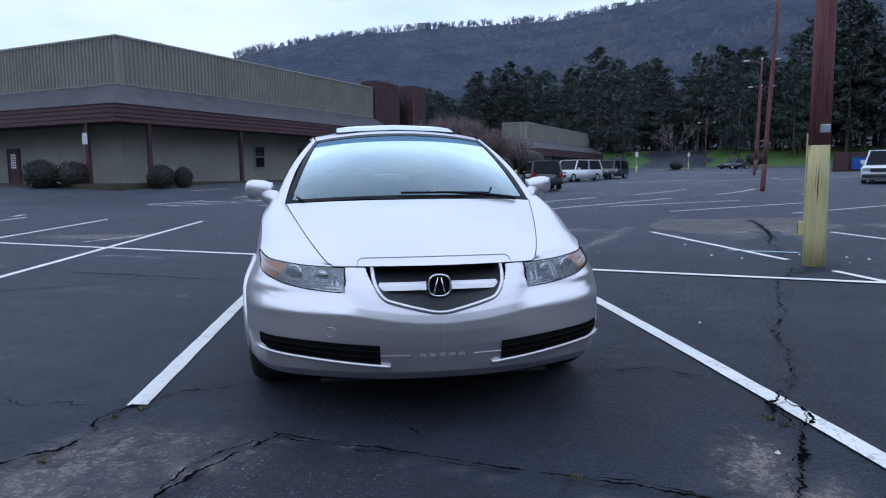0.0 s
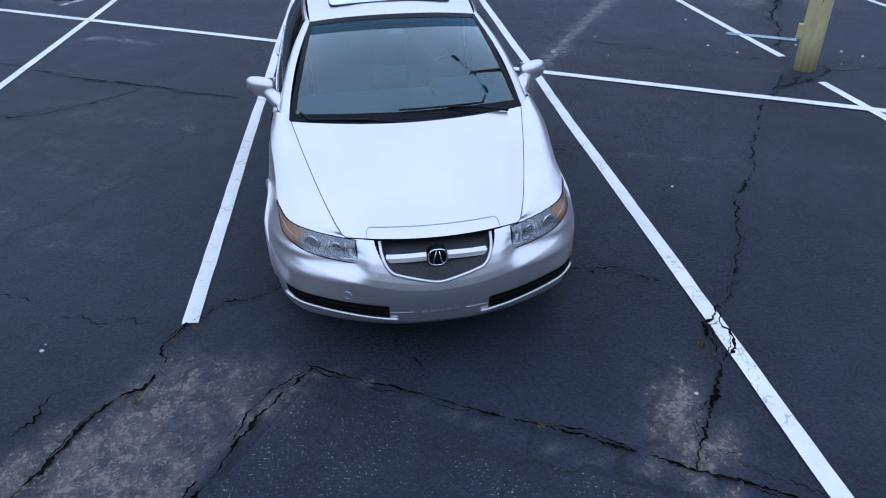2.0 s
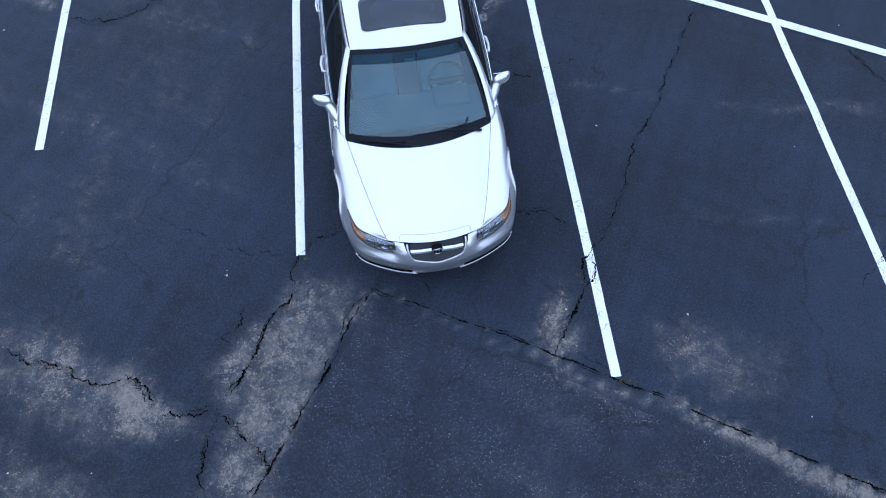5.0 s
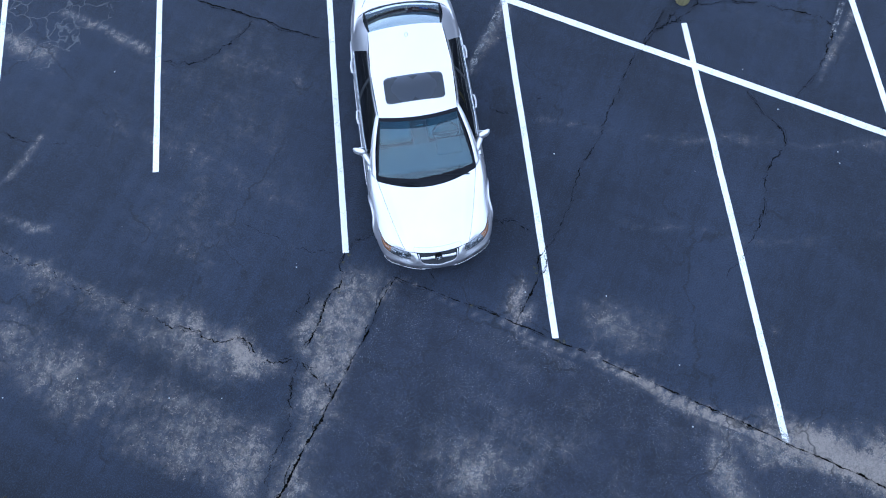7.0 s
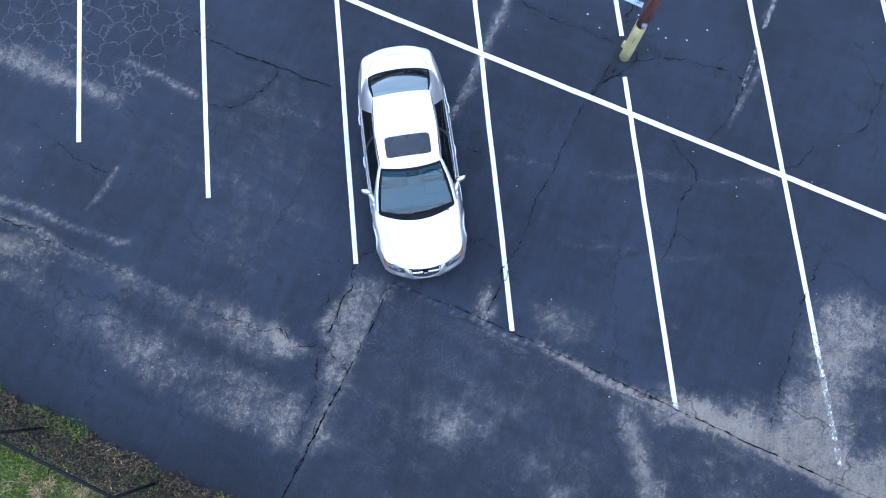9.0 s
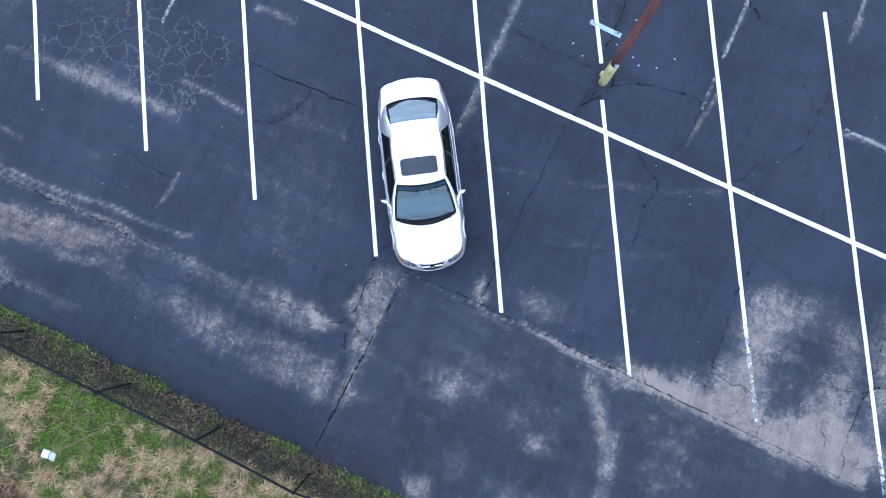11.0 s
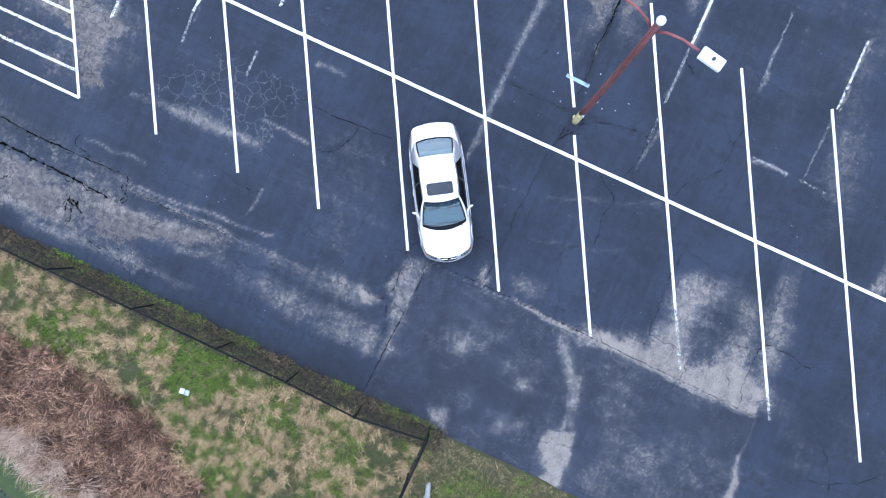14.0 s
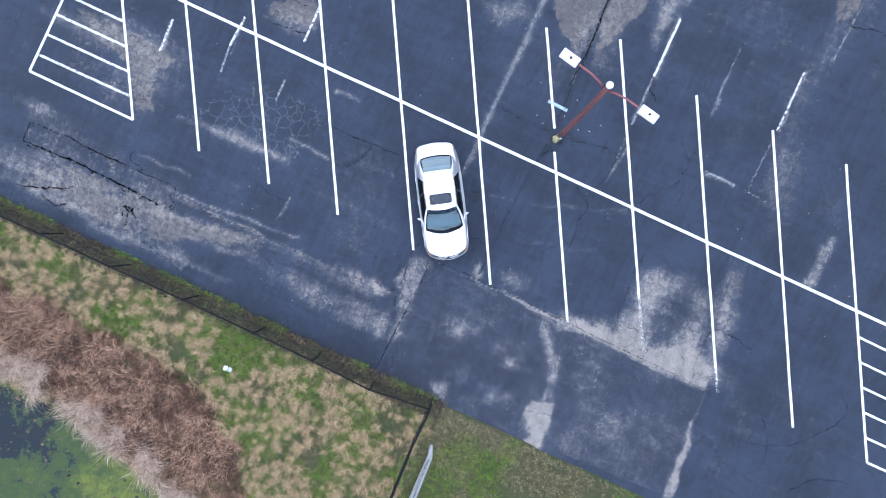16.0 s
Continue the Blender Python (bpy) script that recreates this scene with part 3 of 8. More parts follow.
WORN_AREAS += [
    ([(-4.24, -0.78), (-2.92, -1.43), (-2.21, -1.62), (-2.64, -2.43), (-3.05, -3.06), (-3.56, -2.98), (-3.68, -2.1), (-4.36, -1.3)], 0.4, 0.48),
    ([(-8.2, 2.08), (-6.23, 0.88), (-2.95, -0.49), (-2.83, -1.08), (-3.73, -2.12), (-5.94, -1.28), (-6.95, -0.19), (-8.25, 0.94)], 0.5, 0.36),
    ([(16.7, 8.39), (17.81, 8.24), (14.79, 3.41), (13.59, -1.26), (12.24, -1.09), (13.63, 3.1)], 0.9, 0.27),
    ([(-17.86, 7.2), (-16.94, 6.85), (-11.3, 3.48), (-6.46, 1.47), (-8.37, 1.47), (-10.86, 2.03), (-12.96, 3.09), (-15.38, 4.19), (-17.16, 5.37), (-18.09, 5.65)], 0.25, 0.23),
    ([(-17.61, 5.58), (-16.68, 5.31), (-15.05, 4.3), (-13.1, 3.26), (-11.8, 2.14), (-12.15, 1.95), (-13.19, 2.56), (-15.27, 3.85), (-16.91, 4.86)], 0.25, 0.37),
    ([(-16.96, 8.98), (-15.44, 8.31), (-15.35, 7.83), (-16.28, 8.11)], 0.3, 0.40),
    ([(-11.77, 1.82), (-10.89, 1.79), (-10.35, 1.01), (-11.33, 0.9)], 0.2, 0.5),
    ([(-5.07, -0.05), (-3.98, -0.26), (-2.81, -0.96), (-3.61, -1.02), (-4.5, -0.59)], 0.2, 0.42),
    ([(-2.08, -0.26), (-1.09, 0.09), (-0.8, -0.11), (-1.7, -1.57), (-2.05, -1.21), (-2.3, -0.71)], 0.2, 0.44),
    ([(-1.7, -1.57), (-2.05, -1.21), (-2.6, -2.2), (-3.1, -3.3), (-2.9, -3.4)], 0.25, 0.42),
]


BALD_AREAS += [
    ([(-3.45, -0.27), (-3.18, -0.35), (-2.93, -0.66), (-2.7, -1.2), (-3.28, -1.11)], 0.15, 0.56),
    ([(-2.36, -0.58), (-2.16, -0.47), (-1.99, -0.54), (-2.04, -0.8), (-1.91, -1.32), (-2.11, -1.29), (-2.19, -0.95)], 0.12, 0.50),
    ([(-1.61, 0.19), (-1.19, 0.29), (-0.83, 0.12), (-0.84, -0.09), (-1.13, -0.4), (-1.56, -0.23), (-1.66, 0.04)], 0.25, 0.46),
    ([(1.05, -0.75), (1.32, -0.59), (1.38, -0.7), (1.21, -0.96), (0.86, -0.95)], 0.12, 0.50),
    ([(5.67, 7.36), (6.31, 8.87), (7.1, 9.68), (9.35, 9.38), (8.54, 8.35), (7.2, 6.7)], 0.6, 0.30),
    ([(9.74, 9.32), (10.94, 9.16), (10.08, 8.35), (9.3, 7.3), (9.2, 7.9)], 0.35, 0.48),
    ([(2.35, 10.32), (4.39, 10.05), (4.53, 9.34), (3.12, 9.07)], 0.4, 0.36),
]


# old asphalt laid bare, brown-grey: outline, softness, strength
BARE_AREAS = [
    ([(-13.93, 12.19), (-12.13, 11.33), (-9.82, 9.61), (-11.02, 8.99), (-11.16, 7.43), (-12.18, 7.57), (-12.16, 9.45), (-14.02, 11.58)], 0.3, 0.62),
    ([(-15.6, 9.4), (-12.3, 7.4), (-12.2, 9.5), (-13.6, 11.6), (-14.6, 11.0)], 0.6, 0.40),
    ([(-16.39, 6.22), (-14.83, 5.86), (-11.28, 3.66), (-8.26, 2.33), (-6.8, 1.35), (-11.81, 2.14), (-13.62, 3.01), (-15.82, 4.56), (-17.16, 5.37)], 0.35, 0.60),
    ([(-16.57, 7.83), (-10.94, 4.41), (-11.29, 3.58), (-16.92, 7.08)], 0.08, 0.44),
    ([(-6.35, 10.63), (-5.87, 10.64), (-4.25, 9.81), (-3.84, 10.53), (-4.07, 11.18), (-6.08, 11.45)], 0.35, 0.62),
    ([(5.5, 9.89), (6.6, 12.0), (10.2, 11.6), (9.28, 9.38), (8.23, 8.29), (7.23, 7.66), (6.36, 6.85), (5.76, 6.31), (5.75, 6.93), (6.11, 7.34), (5.65, 8.64)], 0.28, 0.72),
    ([(16.49, 8.41), (17.5, 10.2), (19.0, 10.0), (17.83, 8.23), (17.3, 7.54), (16.54, 7.49)], 0.3, 0.58),
    ([(-20.5, 8.2), (-17.6, 7.2), (-17.9, 5.8), (-21, 7.0)], 0.4, 0.5),
]
# damp, oily stains: x, y, x, y, half width, strength
DARK_RUNS = [
    (2.84, 5.92, 4.85, 4.57, 0.10, 0.5), (4.85, 4.57, 6.9, 3.68, 0.10, 0.5), (6.9, 3.68, 6.38, 2.5, 0.09, 0.45), (4.85, 4.4, 3.3, 2.5, 0.08, 0.5), (5.55, 5.87, 5.0, 4.8, 0.12, 0.7), (6.6, 7.5, 5.6, 6.0, 0.16, 0.9),
    (9.6, 1.85, 8.05, 1.5, 0.08, 0.5), (9.1, 6.6, 9.0, 5.7, 0.07, 0.6), (1.36, 2.2, 1.40, 2.75, 0.10, 0.6), (-2.9, 4.7, -3.9, 4.3, 0.07, 0.5), (-1.4, 0.62, -0.6, 0.95, 0.07, 0.45), (0.8, 0.72, 1.6, 0.3, 0.07, 0.5),
]


def bare_at(x, y):
    wx, wy = x + 0.5 * (clouds(x, y, 0.9, 13) - 0.5), y + 0.5 * (clouds(x, y, 0.9, 18) - 0.5)
    w = np.zeros_like(x)
    for points, soft, k in BARE_AREAS:
        w = np.maximum(w, area(wx, wy, points, soft, k))
    w = w + 0.3 * (clouds(x, y, 1.6, 27) - 0.5) * (w > 0.02)
    return w - run(wx, wy, (6.95, 8.3, 6.2, 7.0, 0.17, 0.9)) - run(wx, wy, (8.4, 11.0, 7.0, 8.4, 0.06, 0.6))


def wear_light_at(x, y):
    wx, wy = x + 0.30 * (clouds(x, y, 0.8, 3) - 0.5), y + 0.30 * (clouds(x, y, 0.8, 8) - 0.5)
    w = np.zeros_like(x)
    for row in WORN_RUNS + WORN_RUNS_FINE:
        w = np.maximum(w, run(wx, wy, row))
    for points, soft, k in WORN_AREAS + BALD_AREAS:
        w = np.maximum(w, area(wx, wy, points, soft, k))
    for row in WORN_SPOTS:
        w = np.maximum(w, spot(wx, wy, row))
    for row in DARK_SPOTS:
        w = w - spot(wx, wy, row)
    for row in DARK_RUNS:
        w = w - 0.65 * run(wx, wy, row)
    w = w - area(wx, wy, [(7.75, -3.7), (8.6, -2.6), (9.77, -2.35), (9.5, -3.6), (8.5, -4.5), (7.7, -4.6)], 0.5, 0.36)
    w = w - run(wx, wy, (-14.0, 1.2, -2.2, -5.0, 0.9, 0.55)) - run(wx, wy, (-7.5, 1.2, -2.6, -1.9, 0.35, 0.25))
    # paler with distance: the low-angle sheen of the far lot, painted in
    w = w + 0.16 * smooth01(np.hypot(x, y), 18, 40)
    return w + 0.40 * (clouds(x, y, 4.0, 21) - 0.46) + 0.26 * (clouds(x, y, 1.2, 22) - 0.48)


def axis_steps(low, high, fine, far):
    steps, k = np.arange(low, high + fine / 2, fine), fine
    out, a, b = [], low, high
    while b - high < far:
        k = min(k * 1.3, 5.0) if b - high < 170 else k * 1.5
        a, b = a - k, b + k
        out.append((a, b))
    return np.array([p for p, _ in out[::-1]] + list(steps) + [p for _, p in out])


def ground():
    gx, gy = np.meshgrid(axis_steps(-20, 19, 0.1, 3500), axis_steps(-12.5, 15, 0.1, 3500), indexing="xy")
    z = rise(gx, gy)
    past = off_edge(gx, gy)
    near = (np.abs(gx) < 120) & (np.abs(gy) < 120)
    z = z - np.where(near, 2.2 * smooth01(past, 0.35, 5.0), 2.2 * (past > 0))
    z = z + 0.012 * (clouds(gx, gy, 3.0, 5) - 0.5) * (np.hypot(gx, gy) < 60)
    v, f = sheet(np.stack([gx, gy, z], -1))
    ob = mesh_object("ground", v, f, ground_material())
    d = np.hypot(gx, gy)
    bearing = np.degrees(np.arctan2(gx - EYE0[0], gy - EYE0[1]))
    lawn = smooth01(d, 118, 124) * (gy > 0) * (1 - smooth01(d, 119, 126) * (np.abs(bearing - 27.1) < 2.2) * (d < 200))
    lawn = np.maximum(lawn, (off_edge(gx, gy) > 0.2) * 1.0)
    craze = area(gx, gy, [(-10.4, 7.2), (-9.35, 7.5), (-8.1, 8.0), (-6.8, 8.1), (-5.0, 7.2), (-4.1, 6.2), (-4.9, 5.7), (-6.0, 4.7), (-6.8, 5.0), (-8.3, 5.9), (-9.6, 6.6)], 0.6, 0.9) + spot(gx, gy, (-11.5, 10.3, 2.0, 1.5, 0, 0.6)) + spot(gx, gy, (-12.6, 2.6, 1.6, 0.8, -0.5, 0.7)) + spot(gx, gy, (-3.4, 8.8, 1.0, 0.8, 0, 0.4))
    for key, values in (("wear_light", wear_light_at(gx, gy)), ("craze", craze), ("bare", bare_at(gx, gy)), ("lawn", lawn)):
        a = ob.data.attributes.new(key, "FLOAT", "POINT")
        a.data.foreach_set("value", values.astype(np.float32).ravel())
    return tagged(ob, "worn dark sealed asphalt of a parking lot", "parking lot", kind="structure")


ground()


def asphalt_patch():
    """The newer rectangle of asphalt before the car, a finger's width proud of the old one."""
    a, b, c, d = (np.array(p) for p in ((-0.72, 0.03), (9.84, -6.68), (7.46, -10.75), (-3.82, -4.45)))
    u, v = np.meshgrid(np.linspace(0, 1, 150), np.linspace(0, 1, 70))
    p = (a * (1 - u)[..., None] + b * u[..., None]) * (1 - v)[..., None] + (d * (1 - u)[..., None] + c * u[..., None]) * v[..., None]
    edge = np.minimum(np.minimum(u * 14, (1 - u) * 14), np.minimum(v * 6, (1 - v) * 6))
    wob = (1 - smooth01(edge, 0, 0.3))[..., None] * 0.10
    p = p + wob * np.stack([clouds(p[..., 0], p[..., 1], 0.5, 31) - 0.5, clouds(p[..., 0], p[..., 1], 0.5, 37) - 0.5], -1)
    z = 0.012 * smooth01(edge, 0.0, 0.25) - 0.012 + 0.013 + 0.006 * (clouds(p[..., 0], p[..., 1], 2.0, 12) - 0.5)
    z = np.where(edge <= 0, -0.03, z)
    vts, f = sheet(np.dstack([p, z]))
    m, *_ = asphalt("patch asphalt", (0.0110, 0.0138, 0.0262), (0.031, 0.0375, 0.064), (0.42, 0.355, 0.30), 0.15)
    ob = mesh_object("asphalt_patch", vts, f, m)
    x, y = p[..., 0], p[..., 1]
    wear_light = 0.85 * wear_light_at(x, y) + 0.46 * clouds(x, y, 1.3, 44) - 0.15
    for row in ((0.4, -2.6, 0.9, 0.7, 0, 0.28), (1.2, -5.6, 0.5, 0.3, 0.5, 0.45), (-1.0, -5.0, 0.35, 0.5, 0.3, 0.6), (2.2, -4.4, 0.5, 0.4, 0, 0.36), (6.2, -7.3, 0.6, 0.35, 0.2, 0.42), (0.2, -4.6, 0.4, 0.5, 0, 0.34), (0.3, -2.75, 0.3, 0.16, 0.9, 0.3), (1.75, -3.65, 0.35, 0.3, 0, 0.28), (-1.2, -3.9, 0.3, 0.25, 0, 0.3), (-0.6, -4.85, 0.28, 0.2, 1.2, 0.34), (1.9, -5.7, 0.35, 0.2, 0.5, 0.3), (1.0, -5.15, 0.25, 0.18, 0.3, 0.3)):
        wear_light = wear_light + 0.75 * spot(x + 0.5 * clouds(x, y, 0.6, 50), y + 0.4 * clouds(x, y, 0.5, 52), row)
    for key, values in (("wear_light", wear_light), ("craze", 0 * x)):
        at = ob.data.attributes.new(key, "FLOAT", "POINT")
        at.data.foreach_set("value", values.astype(np.float32).ravel())
    tagged(ob, "newer dark asphalt patch with pale aggregate specks", "asphalt patch", kind="structure")


asphalt_patch()


# ---- painted lines ----
def marking(a, b, width=0.098, material=WHITE_LINE, label="straight white painted parking line, slightly chipped", worn=0.0, lift=0.006, fade=None):
    a, b = Vector((*a, 0)), Vector((*b, 0))
    d = b - a
    n = max(2, int(d.length / 0.08))
    side = Vector((-d.y, d.x, 0)).normalized() * width / 2
    verts, values = [], []
    for k in range(n + 1):
        p = a + d * (k / n)
        bend = side.normalized() * 0.012 * (float(clouds(p.x, p.y, 1.6, 61)) - 0.5) * 2
        z = float(rise(p.x, p.y)) + lift + 0.006
        for s, seed in ((-1.0, 71), (-0.35, 0), (0.35, 0), (1.0, 77)):
            q = p + bend + side * (s + (0.1 * (float(lattice(np.array(p.x * 9), np.array(p.y * 9), seed)) - 0.5) if seed else 0))
            verts.append((q.x, q.y, z if seed == 0 else z - 0.004))
            values.append(worn + 0.045 + (fade(k / n) if fade else 0))
    faces = [(4 * k + j, 4 * k + j + 1, 4 * k + j + 5, 4 * k + j + 4) for k in range(n) for j in range(3)]
    ob = mesh_object("parking_line", verts, faces, material)
    ob.data.attributes.new("worn", "FLOAT", "POINT").data.foreach_set("value", values)
    return tagged(ob, label, "road marking", "painted lines of the parking lot", kind="structure")


STALL_FEET = [(-9.66, 5.71), (-6.97, 4.01), (-4.31, 2.39), (-1.41, 0.56), (1.55, -1.24), (4.49, -3.20), (7.40, -4.70), (10.20, -6.77), (13.06, -8.56)]
for n, (fx, fy) in enumerate(STALL_FEET):
    tail = (lambda s, reach={5: 0.10, 6: 0.26, 7: 0.16}.get(n, 0): 0.20 * float(smooth01(reach - s, -0.04, 0.14))) if n in (5, 6, 7) else None
    top = {5: 7.0, 6: 12.66}.get(n, 12.1)
    marking((fx, fy), (fx + 0.0455 * top, fy + top), fade=tail)
marking((4.84 + 0.08, 4.75), (5.09, 8.82), label="white parking line that ends at the lamp pole")
marking((-18.6, 17.55), (17.6, -5.05), 0.115, label="long white line between two rows of parking bays", lift=0.008)
marking((15.87, -10.37), (16.36, 1.82), label="white edge line of a hatched bay")
for k in range(6):
    y = -10.37 + 1.03 * k
    marking((15.9 + 0.045 * (y + 10.37), y), (18.6, y - 1.62), 0.09, label="white hatching line of a no-parking bay")
marking((-16.22, 9.89), (-12.21, 7.34), label="white edge line of a hatched bay")
marking((-16.22, 9.89), (-12.9, 14.9), label="white edge line of a hatched bay")
marking((-12.21, 7.34), (-11.9, 13.8), label="white edge line of a hatched bay", worn=0.05)
for k in range(1, 7):
    marking((-16.26 + 0.49 * k, 9.76 + 0.76 * k), (-12.25 + 0.045 * k, 7.30 + 1.02 * k), 0.1, label="chipped white hatching line of a no-parking bay", worn=0.135)
marking((4.80, 5.88), (5.52, 5.40), 0.13, BLUE_LINE, "short pale blue painted mark", 0.10)
GHOST = "ghost of an old worn painted line"
for a, b, wide, paint, gone in (
    ((0.95, 3.36), (5.12, 9.94), 0.12, FAINT_LINE, 0.195), ((10.48, 8.46), (9.15, 6.33), 0.09, WHITE_LINE, 0.145), ((9.15, 6.33), (8.01, 4.47), 0.09, FAINT_LINE, 0.17), ((15.12, 5.69), (13.78, 3.48), 0.08, WHITE_LINE, 0.17),
    ((10.76, 2.25), (11.85, 1.52), 0.09, FAINT_LINE, 0.16), ((12.2, 1.28), (13.04, 0.72), 0.09, FAINT_LINE, 0.20), ((12.77, 7.08), (11.25, 4.51), 0.09, FAINT_LINE, 0.195), ((13.6, 3.2), (12.3, 1.2), 0.09, FAINT_LINE, 0.20),
    ((-10.0, 11.2), (-10.73, 9.97), 0.10, WHITE_LINE, 0.165), ((-7.03, 10.88), (-7.81, 9.81), 0.10, WHITE_LINE, 0.165), ((-7.81, 9.81), (-8.34, 8.79), 0.09, FAINT_LINE, 0.16), ((-3.96, 10.85), (-4.76, 9.56), 0.10, WHITE_LINE, 0.17), ((-5.74, 8.13), (-6.24, 7.34), 0.09, FAINT_LINE, 0.16), ((7.8, 4.1), (7.2, 3.1), 0.09, FAINT_LINE, 0.20), ((17.83, 8.23), (16.2, 5.85), 0.09, FAINT_LINE, 0.195),
):
    marking(a, b, wide, paint, GHOST, gone)
# the next rows, across the driving lane
for a, b in (((4.0, 18.9), (10.3, 25.2)), ((4.6, 16.0), (12.7, 23.1)), ((7.9, 17.8), (13.8, 20.2)), ((8.3, 14.6), (14.7, 17.8)), ((10.7, 12.9), (17.0, 16.1)), ((13.4, 11.2), (19.5, 14.2))):
    marking(a, b, 0.1, label="white parking line of the next row", worn=0.08)
for k in range(7):
    marking((13 + 3.1 * k, 27.5 - 1.6 * k), (18.6 + 3.1 * k, 33.2 - 1.6 * k), 0.1, label="white parking line of a far row", worn=0.03)
for k in range(6):
    marking((19 + 5.5 * k, 44 - 1.2 * k), (27 + 5.5 * k, 46.5 - 1.2 * k), 0.11, label="white parking line of a far row", worn=0.03)
for a, b in (((-9.7, 18.4), (-9.8, 19.4)), ((-19.7, 41.3), (-19.2, 42.6)), ((-13.3, 40.4), (-11.2, 40.4)), ((-8.2, 35.0), (-6.6, 36.3)), ((-3.4, 22.7), (-1.4, 23.6))):
    marking(a, b, 0.13, label="short white painted line near the shops")
for k in range(9):
    marking((-7.9 + 0.72 * k, 25.6 + 1.35 * k), (-6.2 + 0.80 * k, 23.8 + 1.35 * k), 0.12, WHITE_LINE if k < 5 else BLUE_LINE, "painted hatching of an accessible bay")
marking((-8.0, 25.8), (-1.3, 37.6), 0.12, label="edge line of an accessible bay")
marking((-6.2, 23.8), (0.6, 34.6), 0.12, BLUE_LINE, "blue edge line of an accessible bay")
marking((5.0, 26.6), (5.7, 24.9), 0.5, BLUE_LINE, "pale blue accessible bay symbol panel", 0.02)


# ---- cracks ----
def crack(points, width=0.035, seed=1, material=CRACK, ragged=0.09, label="dark ragged crack in the asphalt", lift=0.005):
    rng = random.Random(seed)
    pts = glide(points, max(8, int(sum(math.dist(p, q) for p, q in zip(points, points[1:])) / 0.014)))
    step_n = len(pts)
    across = np.gradient(pts, axis=0)
    across = np.stack([-across[:, 1], across[:, 0]], -1) / np.maximum(1e-6, np.linalg.norm(across, axis=1, keepdims=True))
    jag, middle = 0.0, []
    for n in range(step_n):
        jag = 0.93 * jag + rng.gauss(0, ragged * 0.13)
        middle.append(pts[n] + across[n] * (jag + rng.gauss(0, 0.0035)))
    verts, faces = [], []

    def strand(n0, n1, shift, scale):
        """One dark thread of the crack, thinning to nothing at its ends."""
        first = len(verts)
        for n in range(n0, n1):
            ends = math.sin(math.pi * min(1, max(0.03, (n - n0) / (n1 - n0)))) ** 0.5
            p = middle[n] + across[n] * shift * ends
            w = 0.5 * scale * width * max(0.05, 2.6 * float(clouds(p[0], p[1], 0.09, seed)) - 0.75) * (0.35 + 0.9 * rng.random()) * (0.25 + 0.75 * ends) / 2
            for side in (-1, 1):
                q = p + across[n] * side * w
                verts.append((q[0], q[1], lift + 0.007 + (0.014 if in_patch(q[0], q[1]) else 0)))
        faces.extend((first + 2 * k, first + 2 * k + 1, first + 2 * k + 3, first + 2 * k + 2) for k in range(n1 - n0 - 1))

    strand(0, step_n, 0.0, 1.0)
    at = rng.randrange(12)
    while at + 14 < step_n:
        reach = min(step_n, at + rng.randrange(12, 40))
        strand(at, reach, rng.choice((-1, 1)) * rng.uniform(0.3, 0.9) * width, 0.42)
        at = reach + rng.randrange(6, 40)
    return tagged(mesh_object("crack", verts, faces, material, smooth=False), label, "crack", "cracks in the asphalt", "structure")


def in_patch(x, y):
    u = (x + 0.72) * 0.844 + (y - 0.03) * -0.536
    v = (x + 0.72) * -0.536 + (y - 0.03) * -0.844
    return 0.02 < u < 12.4 and 0.02 < v < 4.7


crack([(-0.70, 0.05), (-1.45, -1.05), (-2.25, -2.2), (-3.0, -3.3), (-3.78, -4.4)], 0.10, 2, ragged=0.03)
crack([(-0.72, 0.07), (0.4, -0.56), (0.98, -0.91), (2.2, -1.68), (4.5, -3.2), (7.2, -4.95), (9.8, -6.64)], 0.055, 3, ragged=0.02)
crack([(-1.42, 0.57), (-1.53, 0.35), (-1.49, 0.22), (-1.55, 0.08), (-1.80, -0.14), (-1.96, -0.47), (-2.27, -0.98)], 0.06, 4, ragged=0.05)
crack([(-1.97, 0.09), (-2.09, -0.1), (-2.2, -0.22), (-2.19, -0.36)], 0.03, 41)
crack([(-2.27, -1.0), (-2.4, -1.3), (-2.55, -1.9), (-2.8, -2.4), (-2.9, -2.85)], 0.035, 42)
crack([(-2.27, -1.01), (-2.05, -1.3), (-1.75, -1.67)], 0.05, 5)
crack([(-2.27, -1.01), (-2.85, -0.88), (-3.08, -0.55), (-3.5, -0.44), (-4.41, 0.01)], 0.06, 6)
crack([(-4.41, 0.01), (-5.87, 0.86), (-7.2, 1.7), (-9.6, 3.1), (-11.05, 3.95)], 0.03, 7)
crack([(1.02, -0.94), (1.12, -0.77), (1.26, -0.59), (1.38, -0.40), (1.49, -0.22), (1.5, -0.06), (1.57, 0.05), (1.70, 0.2)], 0.06, 8, ragged=0.05)
crack([(1.45, -0.31), (1.54, -0.22), (1.63, -0.08), (1.60, 0.06)], 0.05, 9, ragged=0.05)
crack([(1.70, 0.22), (1.81, 0.28), (2.14, 0.78), (2.45, 1.37), (2.86, 1.85), (3.05, 2.17), (3.67, 3.11), (4.6, 4.2)], 0.034, 10, CRACK, 0.05)
crack([(0.85, 0.70), (1.18, 0.68), (1.36, 0.47), (1.55, 0.35), (1.67, 0.25)], 0.06, 11, TAR)
crack([(-1.4, 0.6), (-1.0, 0.75), (-0.7, 0.9)], 0.04, 12, TAR)
crack([(1.05, -0.92), (1.13, -0.86), (1.32, -1.04), (1.5, -1.19)], 0.02, 13)
